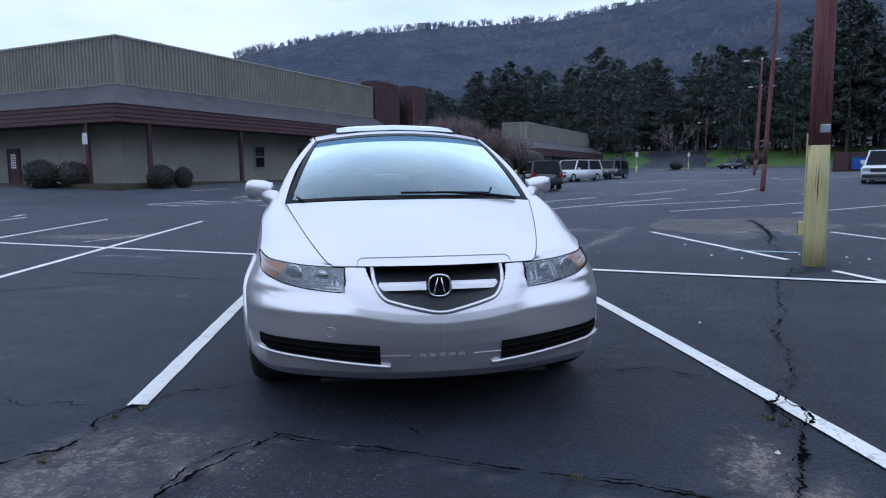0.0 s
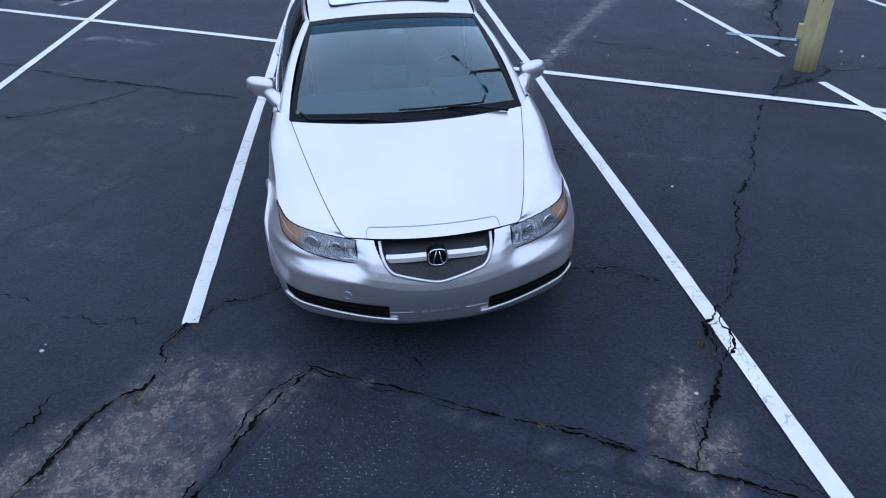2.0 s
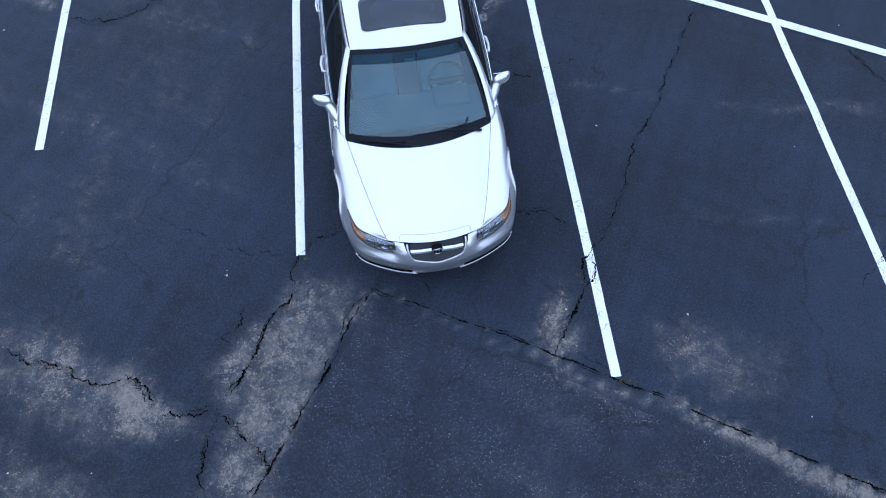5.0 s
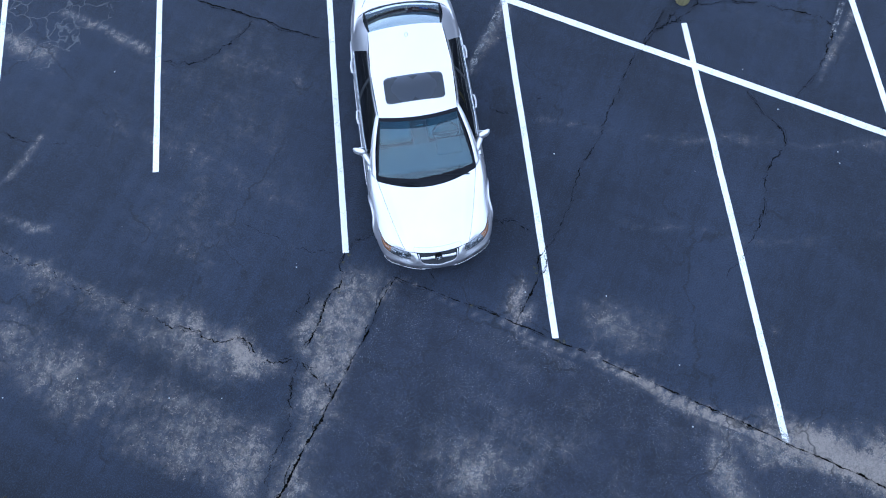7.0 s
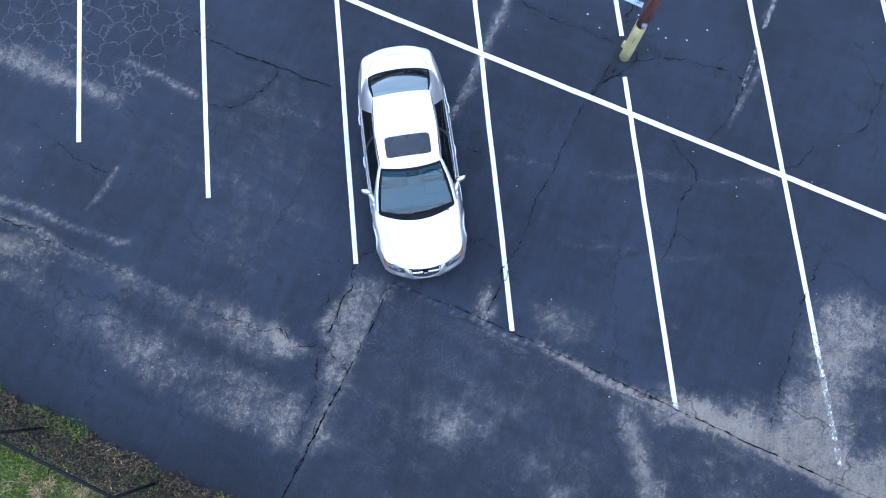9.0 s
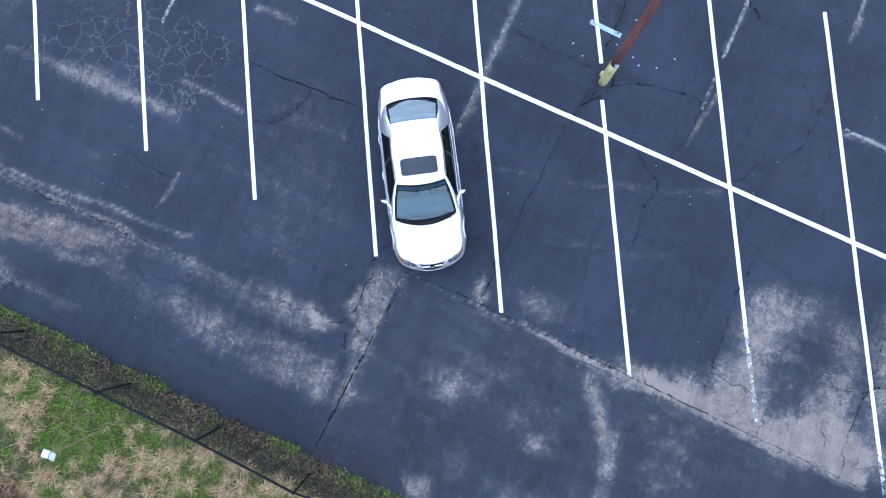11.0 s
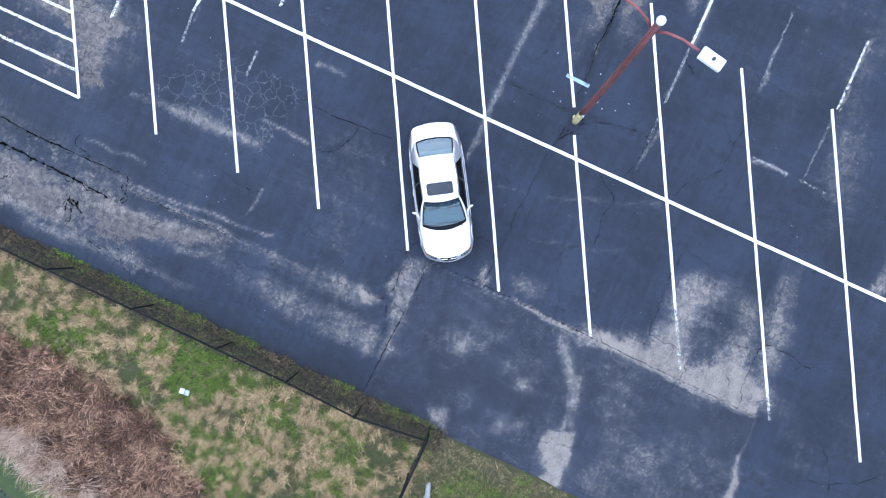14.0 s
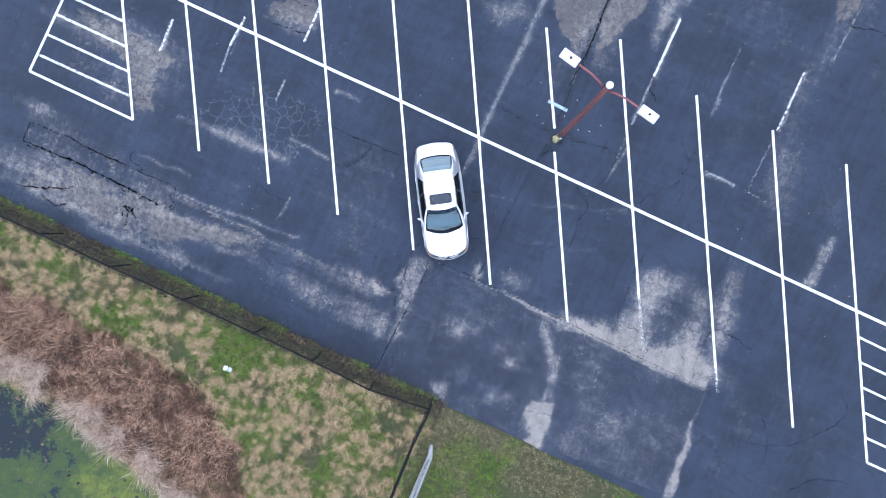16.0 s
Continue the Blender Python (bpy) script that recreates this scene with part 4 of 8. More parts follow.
crack([(5.50, 2.35), (5.65, 1.95), (5.88, 1.41), (5.5, 0.98), (5.28, 0.53), (4.86, -0.22), (4.3, -0.7)], 0.05, 14, CRACK, 0.06)
crack([(5.0, 4.1), (5.79, 4.09), (6.62, 3.8), (7.27, 3.41), (6.94, 2.73), (6.39, 2.23), (6.2, 1.9)], 0.055, 15, CRACK, 0.06)
crack([(4.8, 4.1), (4.3, 3.7), (3.9, 3.3)], 0.05, 16, TAR)
crack([(-1.45, 4.48), (-2.0, 4.75), (-2.53, 5.08), (-2.98, 5.34), (-3.75, 5.77), (-4.6, 6.4)], 0.06, 17, CRACK, 0.05)
crack([(-2.53, 5.03), (-2.9, 4.67), (-3.59, 4.35), (-4.14, 4.51)], 0.06, 18, TAR)
crack([(-16.48, 7.82), (-15.2, 7.1), (-13.7, 6.1), (-12.2, 5.2), (-10.85, 4.4)], 0.15, 19, ragged=0.05)
crack([(-16.48, 7.82), (-16.91, 7.08)], 0.13, 20, ragged=0.04)
crack([(-16.91, 7.08), (-15.0, 6.0), (-13.2, 4.85), (-12.2, 4.15), (-11.2, 3.58), (-10.85, 4.4)], 0.23, 21, ragged=0.06)
crack([(-13.2, 3.3), (-13.0, 3.9), (-12.6, 3.3)], 0.22, 22)
crack([(-17.4, 5.3), (-15.5, 4.9), (-15.0, 5.0)], 0.16, 23)
crack([(-13.37, 3.06), (-12.2, 2.0), (-11.45, 1.41), (-9.68, 0.48)], 0.05, 24)
crack([(-11.5, 2.2), (-11.45, 1.4), (-11.2, 0.7)], 0.06, 25)
crack([(11.1, -9.0), (12.2, -9.2), (13.43, -9.15), (15.1, -8.4), (15.25, -7.3)], 0.06, 26)
crack([(12.5, -11.2), (13.7, -10.8), (15.1, -11.1)], 0.07, 27)
crack([(11.7, -7.6), (12.0, -8.6), (11.6, -10.2)], 0.04, 28)
crack([(9.23, -6.13), (9.5, -5.38), (10.21, -4.22), (10.95, -2.9), (11.2, -2.2)], 0.06, 29)
crack([(9.23, -4.02), (9.82, -4.25), (10.44, -4.25), (11.02, -4.55), (11.58, -5.01), (12.3, -5.3)], 0.06, 36)
crack([(6.18, -3.88), (6.7, -3.0), (7.04, -2.25), (7.58, -1.21), (7.97, -0.7)], 0.05, 37, TAR)
crack([(7.31, 1.39), (7.93, 1.31), (8.46, 1.64), (9.6, 1.89), (9.9, 2.34), (10.77, 3.43)], 0.05, 38)
crack([(-7.8, 2.15), (-8.71, 2.64), (-9.79, 3.27), (-10.9, 3.92)], 0.06, 39)
crack([(5.26, 4.49), (4.9, 4.0), (4.19, 3.73)], 0.06, 40, TAR)
crack([(8.6, 11.4), (7.7, 9.6), (7.0, 8.3), (6.51, 7.45), (5.87, 6.6), (5.55, 5.87), (5.06, 5.01)], 0.10, 30, TAR, 0.06)
crack([(8.5, 11.2), (7.65, 9.55), (6.95, 8.25), (6.55, 7.55), (6.2, 7.0)], 0.16, 51, TAR, 0.05)
crack([(-12.97, 4.2), (-13.02, 3.25), (-13.23, 2.96)], 0.14, 43, ragged=0.07)
crack([(-16.44, 4.8), (-15.87, 4.25), (-15.2, 4.4)], 0.16, 44, ragged=0.08)
crack([(-13.17, 3.9), (-12.82, 3.54), (-12.62, 3.83)], 0.2, 45, ragged=0.08)
crack([(-12.29, 6.17), (-12.52, 5.72), (-12.02, 5.26)], 0.07, 46)
crack([(-5.97, 10.5), (-5.15, 10.16), (-4.43, 9.67)], 0.10, 47, ragged=0.12)
crack([(-5.0, 11.3), (-4.26, 10.89)], 0.08, 48)
crack([(2.84, 5.92), (3.83, 5.17), (4.85, 4.57)], 0.05, 49, TAR)
crack([(17.0, 7.3), (18.2, 6.9), (19.0, 6.2)], 0.08, 50)
crack([(8.9, 5.9), (9.1, 5.3)], 0.1, 31, TAR)
crack([(1.0, 2.95), (1.5, 2.6), (2.1, 2.75)], 0.03, 32)
crack([(-0.2, 0.3), (-0.15, -0.1), (-0.25, -0.28)], 0.015, 33)
crack([(-5.2, 3.0), (-6.6, 3.4), (-8.0, 4.6)], 0.025, 34)
crack([(-1.46, 0.55), (-2.02, 0.72), (-2.34, 0.86), (-2.93, 1.28)], 0.018, 35)


# ---- the silver sedan: front bumper at the origin, nose towards -y ----
# plan of the body: x, y, height of the shoulder
PLAN = [
    (0, 0, 0.69), (0.2, 0.012, 0.69), (0.4, 0.06, 0.69), (0.6, 0.145, 0.70), (0.74, 0.235, 0.705), (0.82, 0.36, 0.715), (0.868, 0.52, 0.73),
    (0.893, 0.72, 0.765), (0.903, 0.95, 0.82), (0.908, 1.25, 0.885), (0.912, 1.6, 0.93), (0.915, 2.4, 0.945), (0.91, 3.2, 0.965), (0.896, 3.7, 0.985),
    (0.866, 4.1, 1.0), (0.812, 4.4, 0.995), (0.735, 4.58, 0.985), (0.59, 4.67, 0.98), (0.4, 4.71, 0.98), (0, 4.73, 0.98),
]
LINE = glide(PLAN, 421)
LINE[0, 0] = LINE[-1, 0] = 0
_d = np.gradient(LINE[:, :2], axis=0)
NORMAL = np.stack([_d[:, 1], -_d[:, 0]], -1) / np.linalg.norm(_d, axis=1, keepdims=True)
NORMAL[0], NORMAL[-1] = (0, -1), (0, 1)


def shell(i, z, off=0.0):
    """The body's skin: at the plan's index i (0 front middle, 420 rear middle) and height z, off metres outside."""
    i, z = np.broadcast_arrays(np.asarray(i, float), np.asarray(z, float))
    k = np.arange(421)
    x, y, nx, ny = (np.interp(i, k, c) for c in (LINE[:, 0], LINE[:, 1], NORMAL[:, 0], NORMAL[:, 1]))
    front, rear = 1 - smooth01(y, 0.14, 0.62), smooth01(y, 4.2, 4.6)
    drop = 0.115 * np.clip(np.abs(x) / 0.78, 0, 1.1) ** 1.5 * smooth01(z, 0.38, 0.50) * (1 - smooth01(z, 0.60, 0.70))
    a = np.interp(z - drop, [0.18, 0.25, 0.31, 0.37, 0.43, 0.465, 0.50, 0.54, 0.58, 0.62, 0.66, 0.69, 0.73], [0.10, 0.036, 0.022, 0.010, 0.002, 0.001, 0.010, 0.026, 0.046, 0.071, 0.104, 0.138, 0.18])
    b = np.interp(z, [0.18, 0.24, 0.34, 0.5, 0.60, 0.66, 0.75, 0.85, 0.95, 1.0], [0.06, 0.02, 0.004, 0.0, 0.004, 0.012, 0.024, 0.045, 0.08, 0.105])
    c = np.interp(z, [0.18, 0.3, 0.5, 0.6, 0.9, 1.0], [0.10, 0.02, 0.0, 0.03, 0.05, 0.08])
    a = a + 0.042 * smooth01(np.abs(x), 0.33, 0.46) * smooth01(z, 0.50, 0.59) * (1 - smooth01(z, 0.625, 0.69))
    tuck = 0.055 * smooth01(z, 0.54, 0.74) * smooth01(y, 0.32, 0.58) * (1 - smooth01(y, 0.70, 1.30))
    inset = a * front + c * rear + b * (1 - front) * (1 - rear) + tuck - off
    x = np.where((i <= 0) | (i >= 420), 0, x - nx * inset)
    return np.stack([x, y - ny * inset, z], -1)


def index_at(y=None, x=None):
    k = np.arange(421)
    if x is not None:
        return float(np.interp(x, LINE[:120, 0], k[:120]))
    return float(np.interp(y, LINE[60:380, 1], k[60:380]))


def facing(v, f, way):
    """Turn the faces so that they look towards way."""
    a, b, c = v[f[:, 0]], v[f[:, 1]], v[f[:, 2]]
    return f if (np.cross(b - a, c - a) @ np.array(way)).sum() > 0 else f[:, ::-1]


def both_sides(p, name, material, parent, label="", mirror=True):
    v, f = sheet(p)
    f = facing(v, f, (1, -0.2, 0.4))
    mesh_object(name, v, f, material, parent, label)
    if mirror:
        mesh_object(name, v * (-1, 1, 1), [q[::-1] for q in f], material, parent, label)


def full(p):
    """A half grid, its first column on the middle line, mirrored into a whole one."""
    return np.concatenate([p[:, :0:-1] * (-1, 1, 1), p], axis=1)


def build_sedan():
    car = thing("sedan", pose(0, 0, 0), "silver four-door sedan parked in a bay, nose towards the lane", "car")
    shoulder = LINE[:, 2]

    def band(i0, i1, lows, highs, rows, cols, off=0.0):
        i = np.linspace(i0, i1, cols)[None, :].repeat(rows, 0)
        low, high = np.interp(i[0], np.linspace(i0, i1, len(lows)), lows), np.interp(i[0], np.linspace(i0, i1, len(highs)), highs)
        t = np.linspace(0, 1, rows)[:, None]
        return shell(i, low * (1 - t) + high * t, off)

    g_top = 0.692

    def g_low(x):
        return 0.512 + 0.30 * max(0, abs(x) - 0.02) ** 1.15 + 18.0 * max(0, abs(x) - 0.22) ** 2.2

    def skin(name, y0, y1, label="", hole=None, i0=None, i1=None, whole=False):
        i0 = index_at(y0) if i0 is None else i0
        i1 = index_at(y1) if i1 is None else i1
        rows = 100 if whole else 26
        i = np.linspace(i0, i1, max(6, int((i1 - i0) * (2.4 if whole else 0.9))))
        top = np.interp(i, np.arange(421), shoulder)
        t = np.linspace(0, 1, rows)[:, None]
        p = shell(i[None, :].repeat(rows, 0), 0.215 * (1 - t) + top * t)
        if whole:
            v, f = sheet(full(p))
            mid = v[f].mean(1)
            f = f[[not (abs(x) < 0.315 and g_low(x) + 0.004 < z < g_top) for x, _, z in mid]]
            mesh_object(name, v, f, SILVER, car, label)
            return
        v, f = sheet(p)
        if hole:
            mid = v[f].mean(1)
            f = f[np.hypot(mid[:, 1] - hole, mid[:, 2] - 0.32) > 0.335]
        mesh_object(name, v, f, SILVER, car, label)
        mesh_object(name, v * (-1, 1, 1), f[:, ::-1], SILVER, car, label)

    skin("front_bumper", 0, 0.64, "silver front bumper", i0=0, whole=True)
    skin("fender", 0.64, 1.48, hole=0.96)
    skin("front_door", 1.486, 2.55)
    skin("rear_door", 2.556, 3.42)
    skin("quarter_panel", 3.426, 4.3, hole=3.70)
    skin("rear_bumper", 4.3, 4.73, i1=420, whole=False)

    # bonnet and the tops of the wings
    v = np.linspace(0, 1, 40)[:, None]
    u = np.linspace(0, 1, 22)[None, :]
    seam_x = 0.455 + (0.725 - 0.455) * v**0.78
    seam_y = 0.227 + (1.275 - 0.227) * v
    seam_z = 0.69 + (0.928 - 0.69) * (0.62 * v**0.8 + 0.38 * v)
    mid_y, mid_z = 0.147 + (1.075 - 0.147) * v, 0.691 + (0.950 - 0.691) * v**0.84
    crest = 0.012 * np.sin(np.pi * v) * np.exp(-(((u - 0.80) / 0.10) ** 2))
    hood = np.stack([u * seam_x, mid_y + (seam_y - mid_y) * u**2, mid_z + (seam_z - mid_z) * u**2.4 + 0.018 * np.sin(np.pi * v) * (1 - u**2) + crest], -1)
    vs, fs = sheet(full(hood))
    mesh_object("hood", vs, fs, SILVER, car, "silver bonnet with two faint creases")
    i_seam, i_end = index_at(x=0.455), index_at(1.48)
    iv = np.linspace(i_seam, i_end, 40)
    outer = shell(iv, np.interp(iv, np.arange(421), shoulder))[:, None, :]
    inner = np.concatenate([seam_x, seam_y, seam_z], 1)[:, None, :]
    # the wing's top runs on past the bonnet to the foot of the pillar
    w = np.linspace(0, 1, 12)[None, :, None]
    wing = inner * (1 - w) + outer * w
    wing[..., 2] += 0.03 * np.sin(np.pi * w[..., 0]) * v**0.35
    wing[..., 0] += 0.012 * np.sin(np.pi * w[..., 0])
    both_sides(wing, "wing_top", SILVER, car)
    for sgn in (-1, 1):
        part("hood_seam", tube([(sgn * x, y, z + 0.001) for x, y, z in inner[1::2, 0]], 0.0019, 5), DARK_GAP, car, "thin dark panel gap")
    front_edge = hood[0]
    part("hood_edge", tube([(s * x, y - 0.003, z + 0.002) for s, row in ((-1, front_edge[::-1]), (1, front_edge[1:])) for x, y, z in row], 0.0030, 5), DARK_GAP, car, "thin dark panel gap")
    lip = hood[3]
    ends = [hood[0, 16], hood[2, 15]]
    part("hood_nose", tube([(-x, y, z + 0.0005) for x, y, z in ends] + [(s * x, y, z + 0.0005) for s, row in ((-1, lip[14::-1]), (1, lip[1:15])) for x, y, z in row] + [(x, y, z + 0.0005) for x, y, z in ends[::-1]], 0.0028, 5), GALVANISED, car, "bright nose strip line")

    # cowl, windshield, roof and rear window
    a = np.linspace(0, 1, 24)
    cowl0 = np.stack([a * 0.73, 1.072 + 0.205 * a**2, 0.942 - 0.020 * a**2.4], -1)
    cowl1 = np.stack([a * 0.74, 1.160 + 0.160 * a**2, 0.936 - 0.024 * a**2.2], -1)
    t = np.linspace(0, 1, 4)[:, None, None]
    vs, fs = sheet(full(cowl0 * (1 - t) + cowl1 * t - np.array([0, 0, 0.012]) * np.sin(np.pi * t)))
    mesh_object("cowl", vs, fs, BORDER, car, "black plastic cowl under the wipers")
    top = np.stack([a * 0.572, 2.0 + 0.085 * a**2, 1.372 - 0.047 * a**2.2], -1)
    t = np.linspace(0, 1, 18)[:, None, None]
    glass = cowl1 * (1 - t) + top * t + np.array([0, -0.32, 0.94]) * 0.035 * 4 * t * (1 - t)
    vs, fs = sheet(full(glass))
    mesh_object("windshield", vs, facing(vs, fs, (0, -1, 1)), WINDSHIELD, car, "clear windshield that mirrors the pale sky").visible_shadow = False
    vs, fs = sheet(full(glass[14:, :-1] + np.array([0, -0.0008, 0.0018])))
    mesh_object("shade_band", vs, facing(vs, fs, (0, -1, 1)), SHADE_BAND, car, "dark blue sun band along the top of the windshield").visible_shadow = False
    band_low = full(glass[:2] + np.array([0, -0.001, 0.0025]))
    vs, fs = sheet(band_low)
    mesh_object("windshield_band", vs, fs, BORDER, car, "black border of the windshield")
    band_top = full(glass[-2:] + np.array([0, -0.001, 0.0025]))
    vs, fs = sheet(band_top)
    mesh_object("windshield_band", vs, fs, BORDER, car, "black border of the windshield")
    both_sides(glass[:, -2:] + np.array([0.002, -0.002, 0.003]), "pillar_trim", BORDER, car, "black windshield side trim")

    yv = np.linspace(0, 1, 30)[:, None]
    ua = a[None, :]
    rail_x = np.interp(yv, [0, 0.5, 1], [0.572, 0.60, 0.558])
    roof = np.stack([ua * rail_x, 2.0 + 0.085 * ua**2 + yv * (3.545 - 2.0 - (0.085 + 0.015) * ua**2), 1.372 - 0.047 * ua**2.2 + 0.062 * np.sin(np.pi * np.clip(yv * 1.02, 0, 1)) ** 0.8 - yv * 0.004], -1)
    vs, fs = sheet(full(roof))
    mesh_object("roof", vs, fs, SILVER, car, "silver roof with a sunroof")
    t = np.linspace(0, 1, 14)[:, None, None]
    tail = np.stack([a * 0.61, 4.165 - 0.08 * a**2, 1.092 - 0.042 * a**2.2], -1)
    back = roof[-1] * (1 - t) + tail * t + np.array([0, 0.4, 0.9]) * 0.028 * 4 * t * (1 - t)
    vs, fs = sheet(full(back))
    mesh_object("rear_window", vs, facing(vs, fs, (0, 1, 1)), REAR_GLASS, car, "sloping rear window").visible_shadow = False
    vs, fs = sheet(full(back[-2:] + np.array([0, 0.001, 0.003])))
    mesh_object("rear_window_band", vs, fs, BORDER, car, "black border of the rear window")
    both_sides(back[:, -2:] + np.array([0.001, 0.001, 0.003]), "rear_window_trim", BORDER, car)

    # sunroof, tilted up at its back
    bm = bmesh.new()
    corners = []
    for k in range(40):
        ang = k * math.tau / 40
        sx, sy = math.cos(ang), math.sin(ang)
        x = 0.435 * math.copysign(abs(sx) ** 0.22, sx)
        y = 2.435 + 0.20 * math.copysign(abs(sy) ** 0.22, sy)
        corners.append((x, y))

    def roof_z(x, y):
        f = (y - 2.0) / 1.545
        return 1.372 - 0.047 * (abs(x) / 0.59) ** 2.2 + 0.062 * math.sin(math.pi * min(max(f, 0), 1)) ** 0.8 - f * 0.004

    tilt = [(x, y, roof_z(x, y) + 0.006 + 0.035 * max(0, (y - 2.24) / 0.4)) for x, y in corners]
    lower = [bm.verts.new((x, y, z - 0.010)) for x, y, z in tilt]
    upper = [bm.verts.new((x, y, z)) for x, y, z in tilt]
    inner_ring = [bm.verts.new((x * 0.985, 2.435 + (y - 2.435) * 0.965, z + 0.003)) for x, y, z in tilt]
    for k in range(40):
        j = (k + 1) % 40
        bm.faces.new((lower[k], lower[j], upper[j], upper[k]))
        bm.faces.new((upper[k], upper[j], inner_ring[j], inner_ring[k]))
    panel = part("sunroof_frame", bm, BLACK, car, "dark seal round the tilted sunroof")
    top_v = np.array([(0, 2.435, sum(q[2] for q in tilt) / 40 + 0.006)] + [(x * 0.985, 2.435 + (y - 2.435) * 0.965, z + 0.0035) for x, y, z in tilt])
    top_f = np.array([(0, k + 1, (k + 1) % 40 + 1) for k in range(40)])
    mesh_object("sunroof", top_v, facing(top_v, top_f, (0, 0, 1)), ROOF_GLASS, car, "dark tinted sunroof, tilted open")
    bm = bmesh.new()
    bm.faces.new([bm.verts.new((x * 1.0, y, roof_z(x, y) + 0.0025)) for x, y in corners])
    bmesh.ops.triangulate(bm, faces=bm.faces)
    part("sunroof_well", bm, DARK_GAP, car, "dark sunroof opening")

    # side glass and pillars
    foot = glide([(0.742, 1.322, 0.914), (0.80, 1.43, 0.934), (0.84, 2.0, 0.948), (0.842, 2.55, 0.953), (0.838, 3.15, 0.963), (0.82, 3.62, 0.98), (0.74, 3.96, 1.02), (0.61, 4.085, 1.050)], 60)
    head = glide([(0.572, 2.085, 1.325), (0.585, 2.15, 1.345), (0.60, 2.42, 1.372), (0.603, 2.70, 1.38), (0.60, 3.0, 1.37), (0.585, 3.27, 1.355), (0.568, 3.46, 1.335), (0.558, 3.53, 1.321)], 60)
    r = np.linspace(0, 1, 16)[:, None, None]
    side = foot * (1 - r) + head * r + np.array([0.028, 0, 0.012]) * np.sin(np.pi * r)

    def cut(c0, c1, r0, r1, name, material, label="", off=0.0):
        both_sides(side[r0 : r1 + 1, c0 : c1 + 1] + np.array([off, 0, off * 0.4]), name, material, car, label)

    cut(0, 4, 0, 15, "front_pillar", SILVER)
    cut(4, 26, 0, 14, "front_side_window", SIDE_GLASS, "dark side window")
    cut(26, 28, 0, 14, "door_pillar", BLACK, "black door pillar")
    cut(28, 45, 0, 14, "rear_side_window", SIDE_GLASS, "dark side window")
    cut(45, 59, 0, 15, "rear_pillar", SILVER)
    cut(4, 45, 14, 15, "roof_rail", SILVER)
    for sgn in (-1, 1):
        part("window_trim", tube([(sgn * (x + 0.004), y, z + 0.004) for x, y, z in side[0, 3:46:2]], 0.008, 6), CHROME, car, "bright window trim")
        part("window_trim", tube([(sgn * (x + 0.003), y, z + 0.003) for x, y, z in side[14, 4:46:2]], 0.007, 6), BLACK, car, "black window trim")
    # the ledge between the belt line and the side glass
    ib = np.linspace(index_at(1.48), index_at(3.80), 60)
    belt = shell(ib, np.interp(ib, np.arange(421), shoulder))
    ledge = np.stack([foot[np.clip(np.searchsorted(foot[:, 1], belt[:, 1]), 0, 59)], belt])
    ledge[0, :, 1] = belt[:, 1]
    ledge[0, :, 0] = np.interp(belt[:, 1], foot[:, 1], foot[:, 0])
    ledge[0, :, 2] = np.interp(belt[:, 1], foot[:, 1], foot[:, 2])
    both_sides(ledge, "belt_ledge", SILVER, car)
    # the corner between bonnet, pillar foot and wing
    corner = np.stack([np.array([[0.725, 1.275, 0.924], [0.742, 1.322, 0.914], [0.80, 1.43, 0.934]]), np.stack([wing[-6, -1], wing[-3, -1], wing[-1, -1]])])
    both_sides(corner, "pillar_foot", SILVER, car)

    # boot lid and spoiler
    i_dec = np.linspace(420, index_at(3.80), 40)
    rim = shell(i_dec, np.interp(i_dec, np.arange(421), shoulder))
    fore = glide([(0, 4.170, 1.090), (0.35, 4.150, 1.082), (0.61, 4.090, 1.050), (0.73, 3.98, 1.020), (0.80, 3.74, 0.988)], 40)
    t = np.linspace(0, 1, 14)[:, None, None]
    deck = fore * (1 - t) + rim * t
    deck[..., 2] += 0.042 * np.sin(np.pi * t[..., 0]) ** 0.8 * np.linspace(1, 0.35, 40)[None, :]
    vs, fs = sheet(full(deck))
    mesh_object("trunk_lid", vs, fs, SILVER, car, "silver boot lid")
    b = np.linspace(-1, 1, 41)
    rows = []
    for dy, dz in ((-0.125, -0.012), (-0.105, 0.010), (-0.088, 0.046), (-0.070, 0.066), (0.0, 0.078), (0.05, 0.082), (0.060, 0.066), (0.02, 0.03), (0.0, -0.03)):
        rows.append(np.stack([b * 0.63, 4.60 + dy - 0.15 * np.abs(b) ** 2.6, 1.012 + dz * (1 - 0.5 * np.abs(b) ** 6) - 0.02 * b**2], -1))
    vs, fs = sheet(np.array(rows))
    mesh_object("spoiler", vs, fs, SILVER, car, "silver boot spoiler")
    # this dark tube draws the shadow line along the spoiler's front edge
    part("lid_gap_shade", tube([tuple(q) for q in rows[1] + np.array([0, -0.004, 0.002])], 0.006, 6), DARK_GAP, car, "thin dark line drawn as the shade at the spoiler's foot")
    for sgn in (-1, 1):
        part("lid_gap_shade", tube([(sgn * x, y, z + 0.002) for x, y, z in (deck[3, 22], deck[6, 17], deck[10, 12], deck[13, 9])], 0.004, 5), DARK_GAP, car, "thin dark gap beside the boot lid")
    for sgn in (-1, 1):
        p = band(index_at(4.33), 396, [0.70, 0.72], [0.90, 0.92], 8, 16, 0.006) * (sgn, 1, 1)
        vs, fs = sheet(p)
        mesh_object("tail_light", vs, fs, RED_LENS, car, "red tail light")

    # headlights: housing, projector, fluted reflector, amber lamp, clear cover
    i_in, i_out = index_at(x=0.435), index_at(0.60)
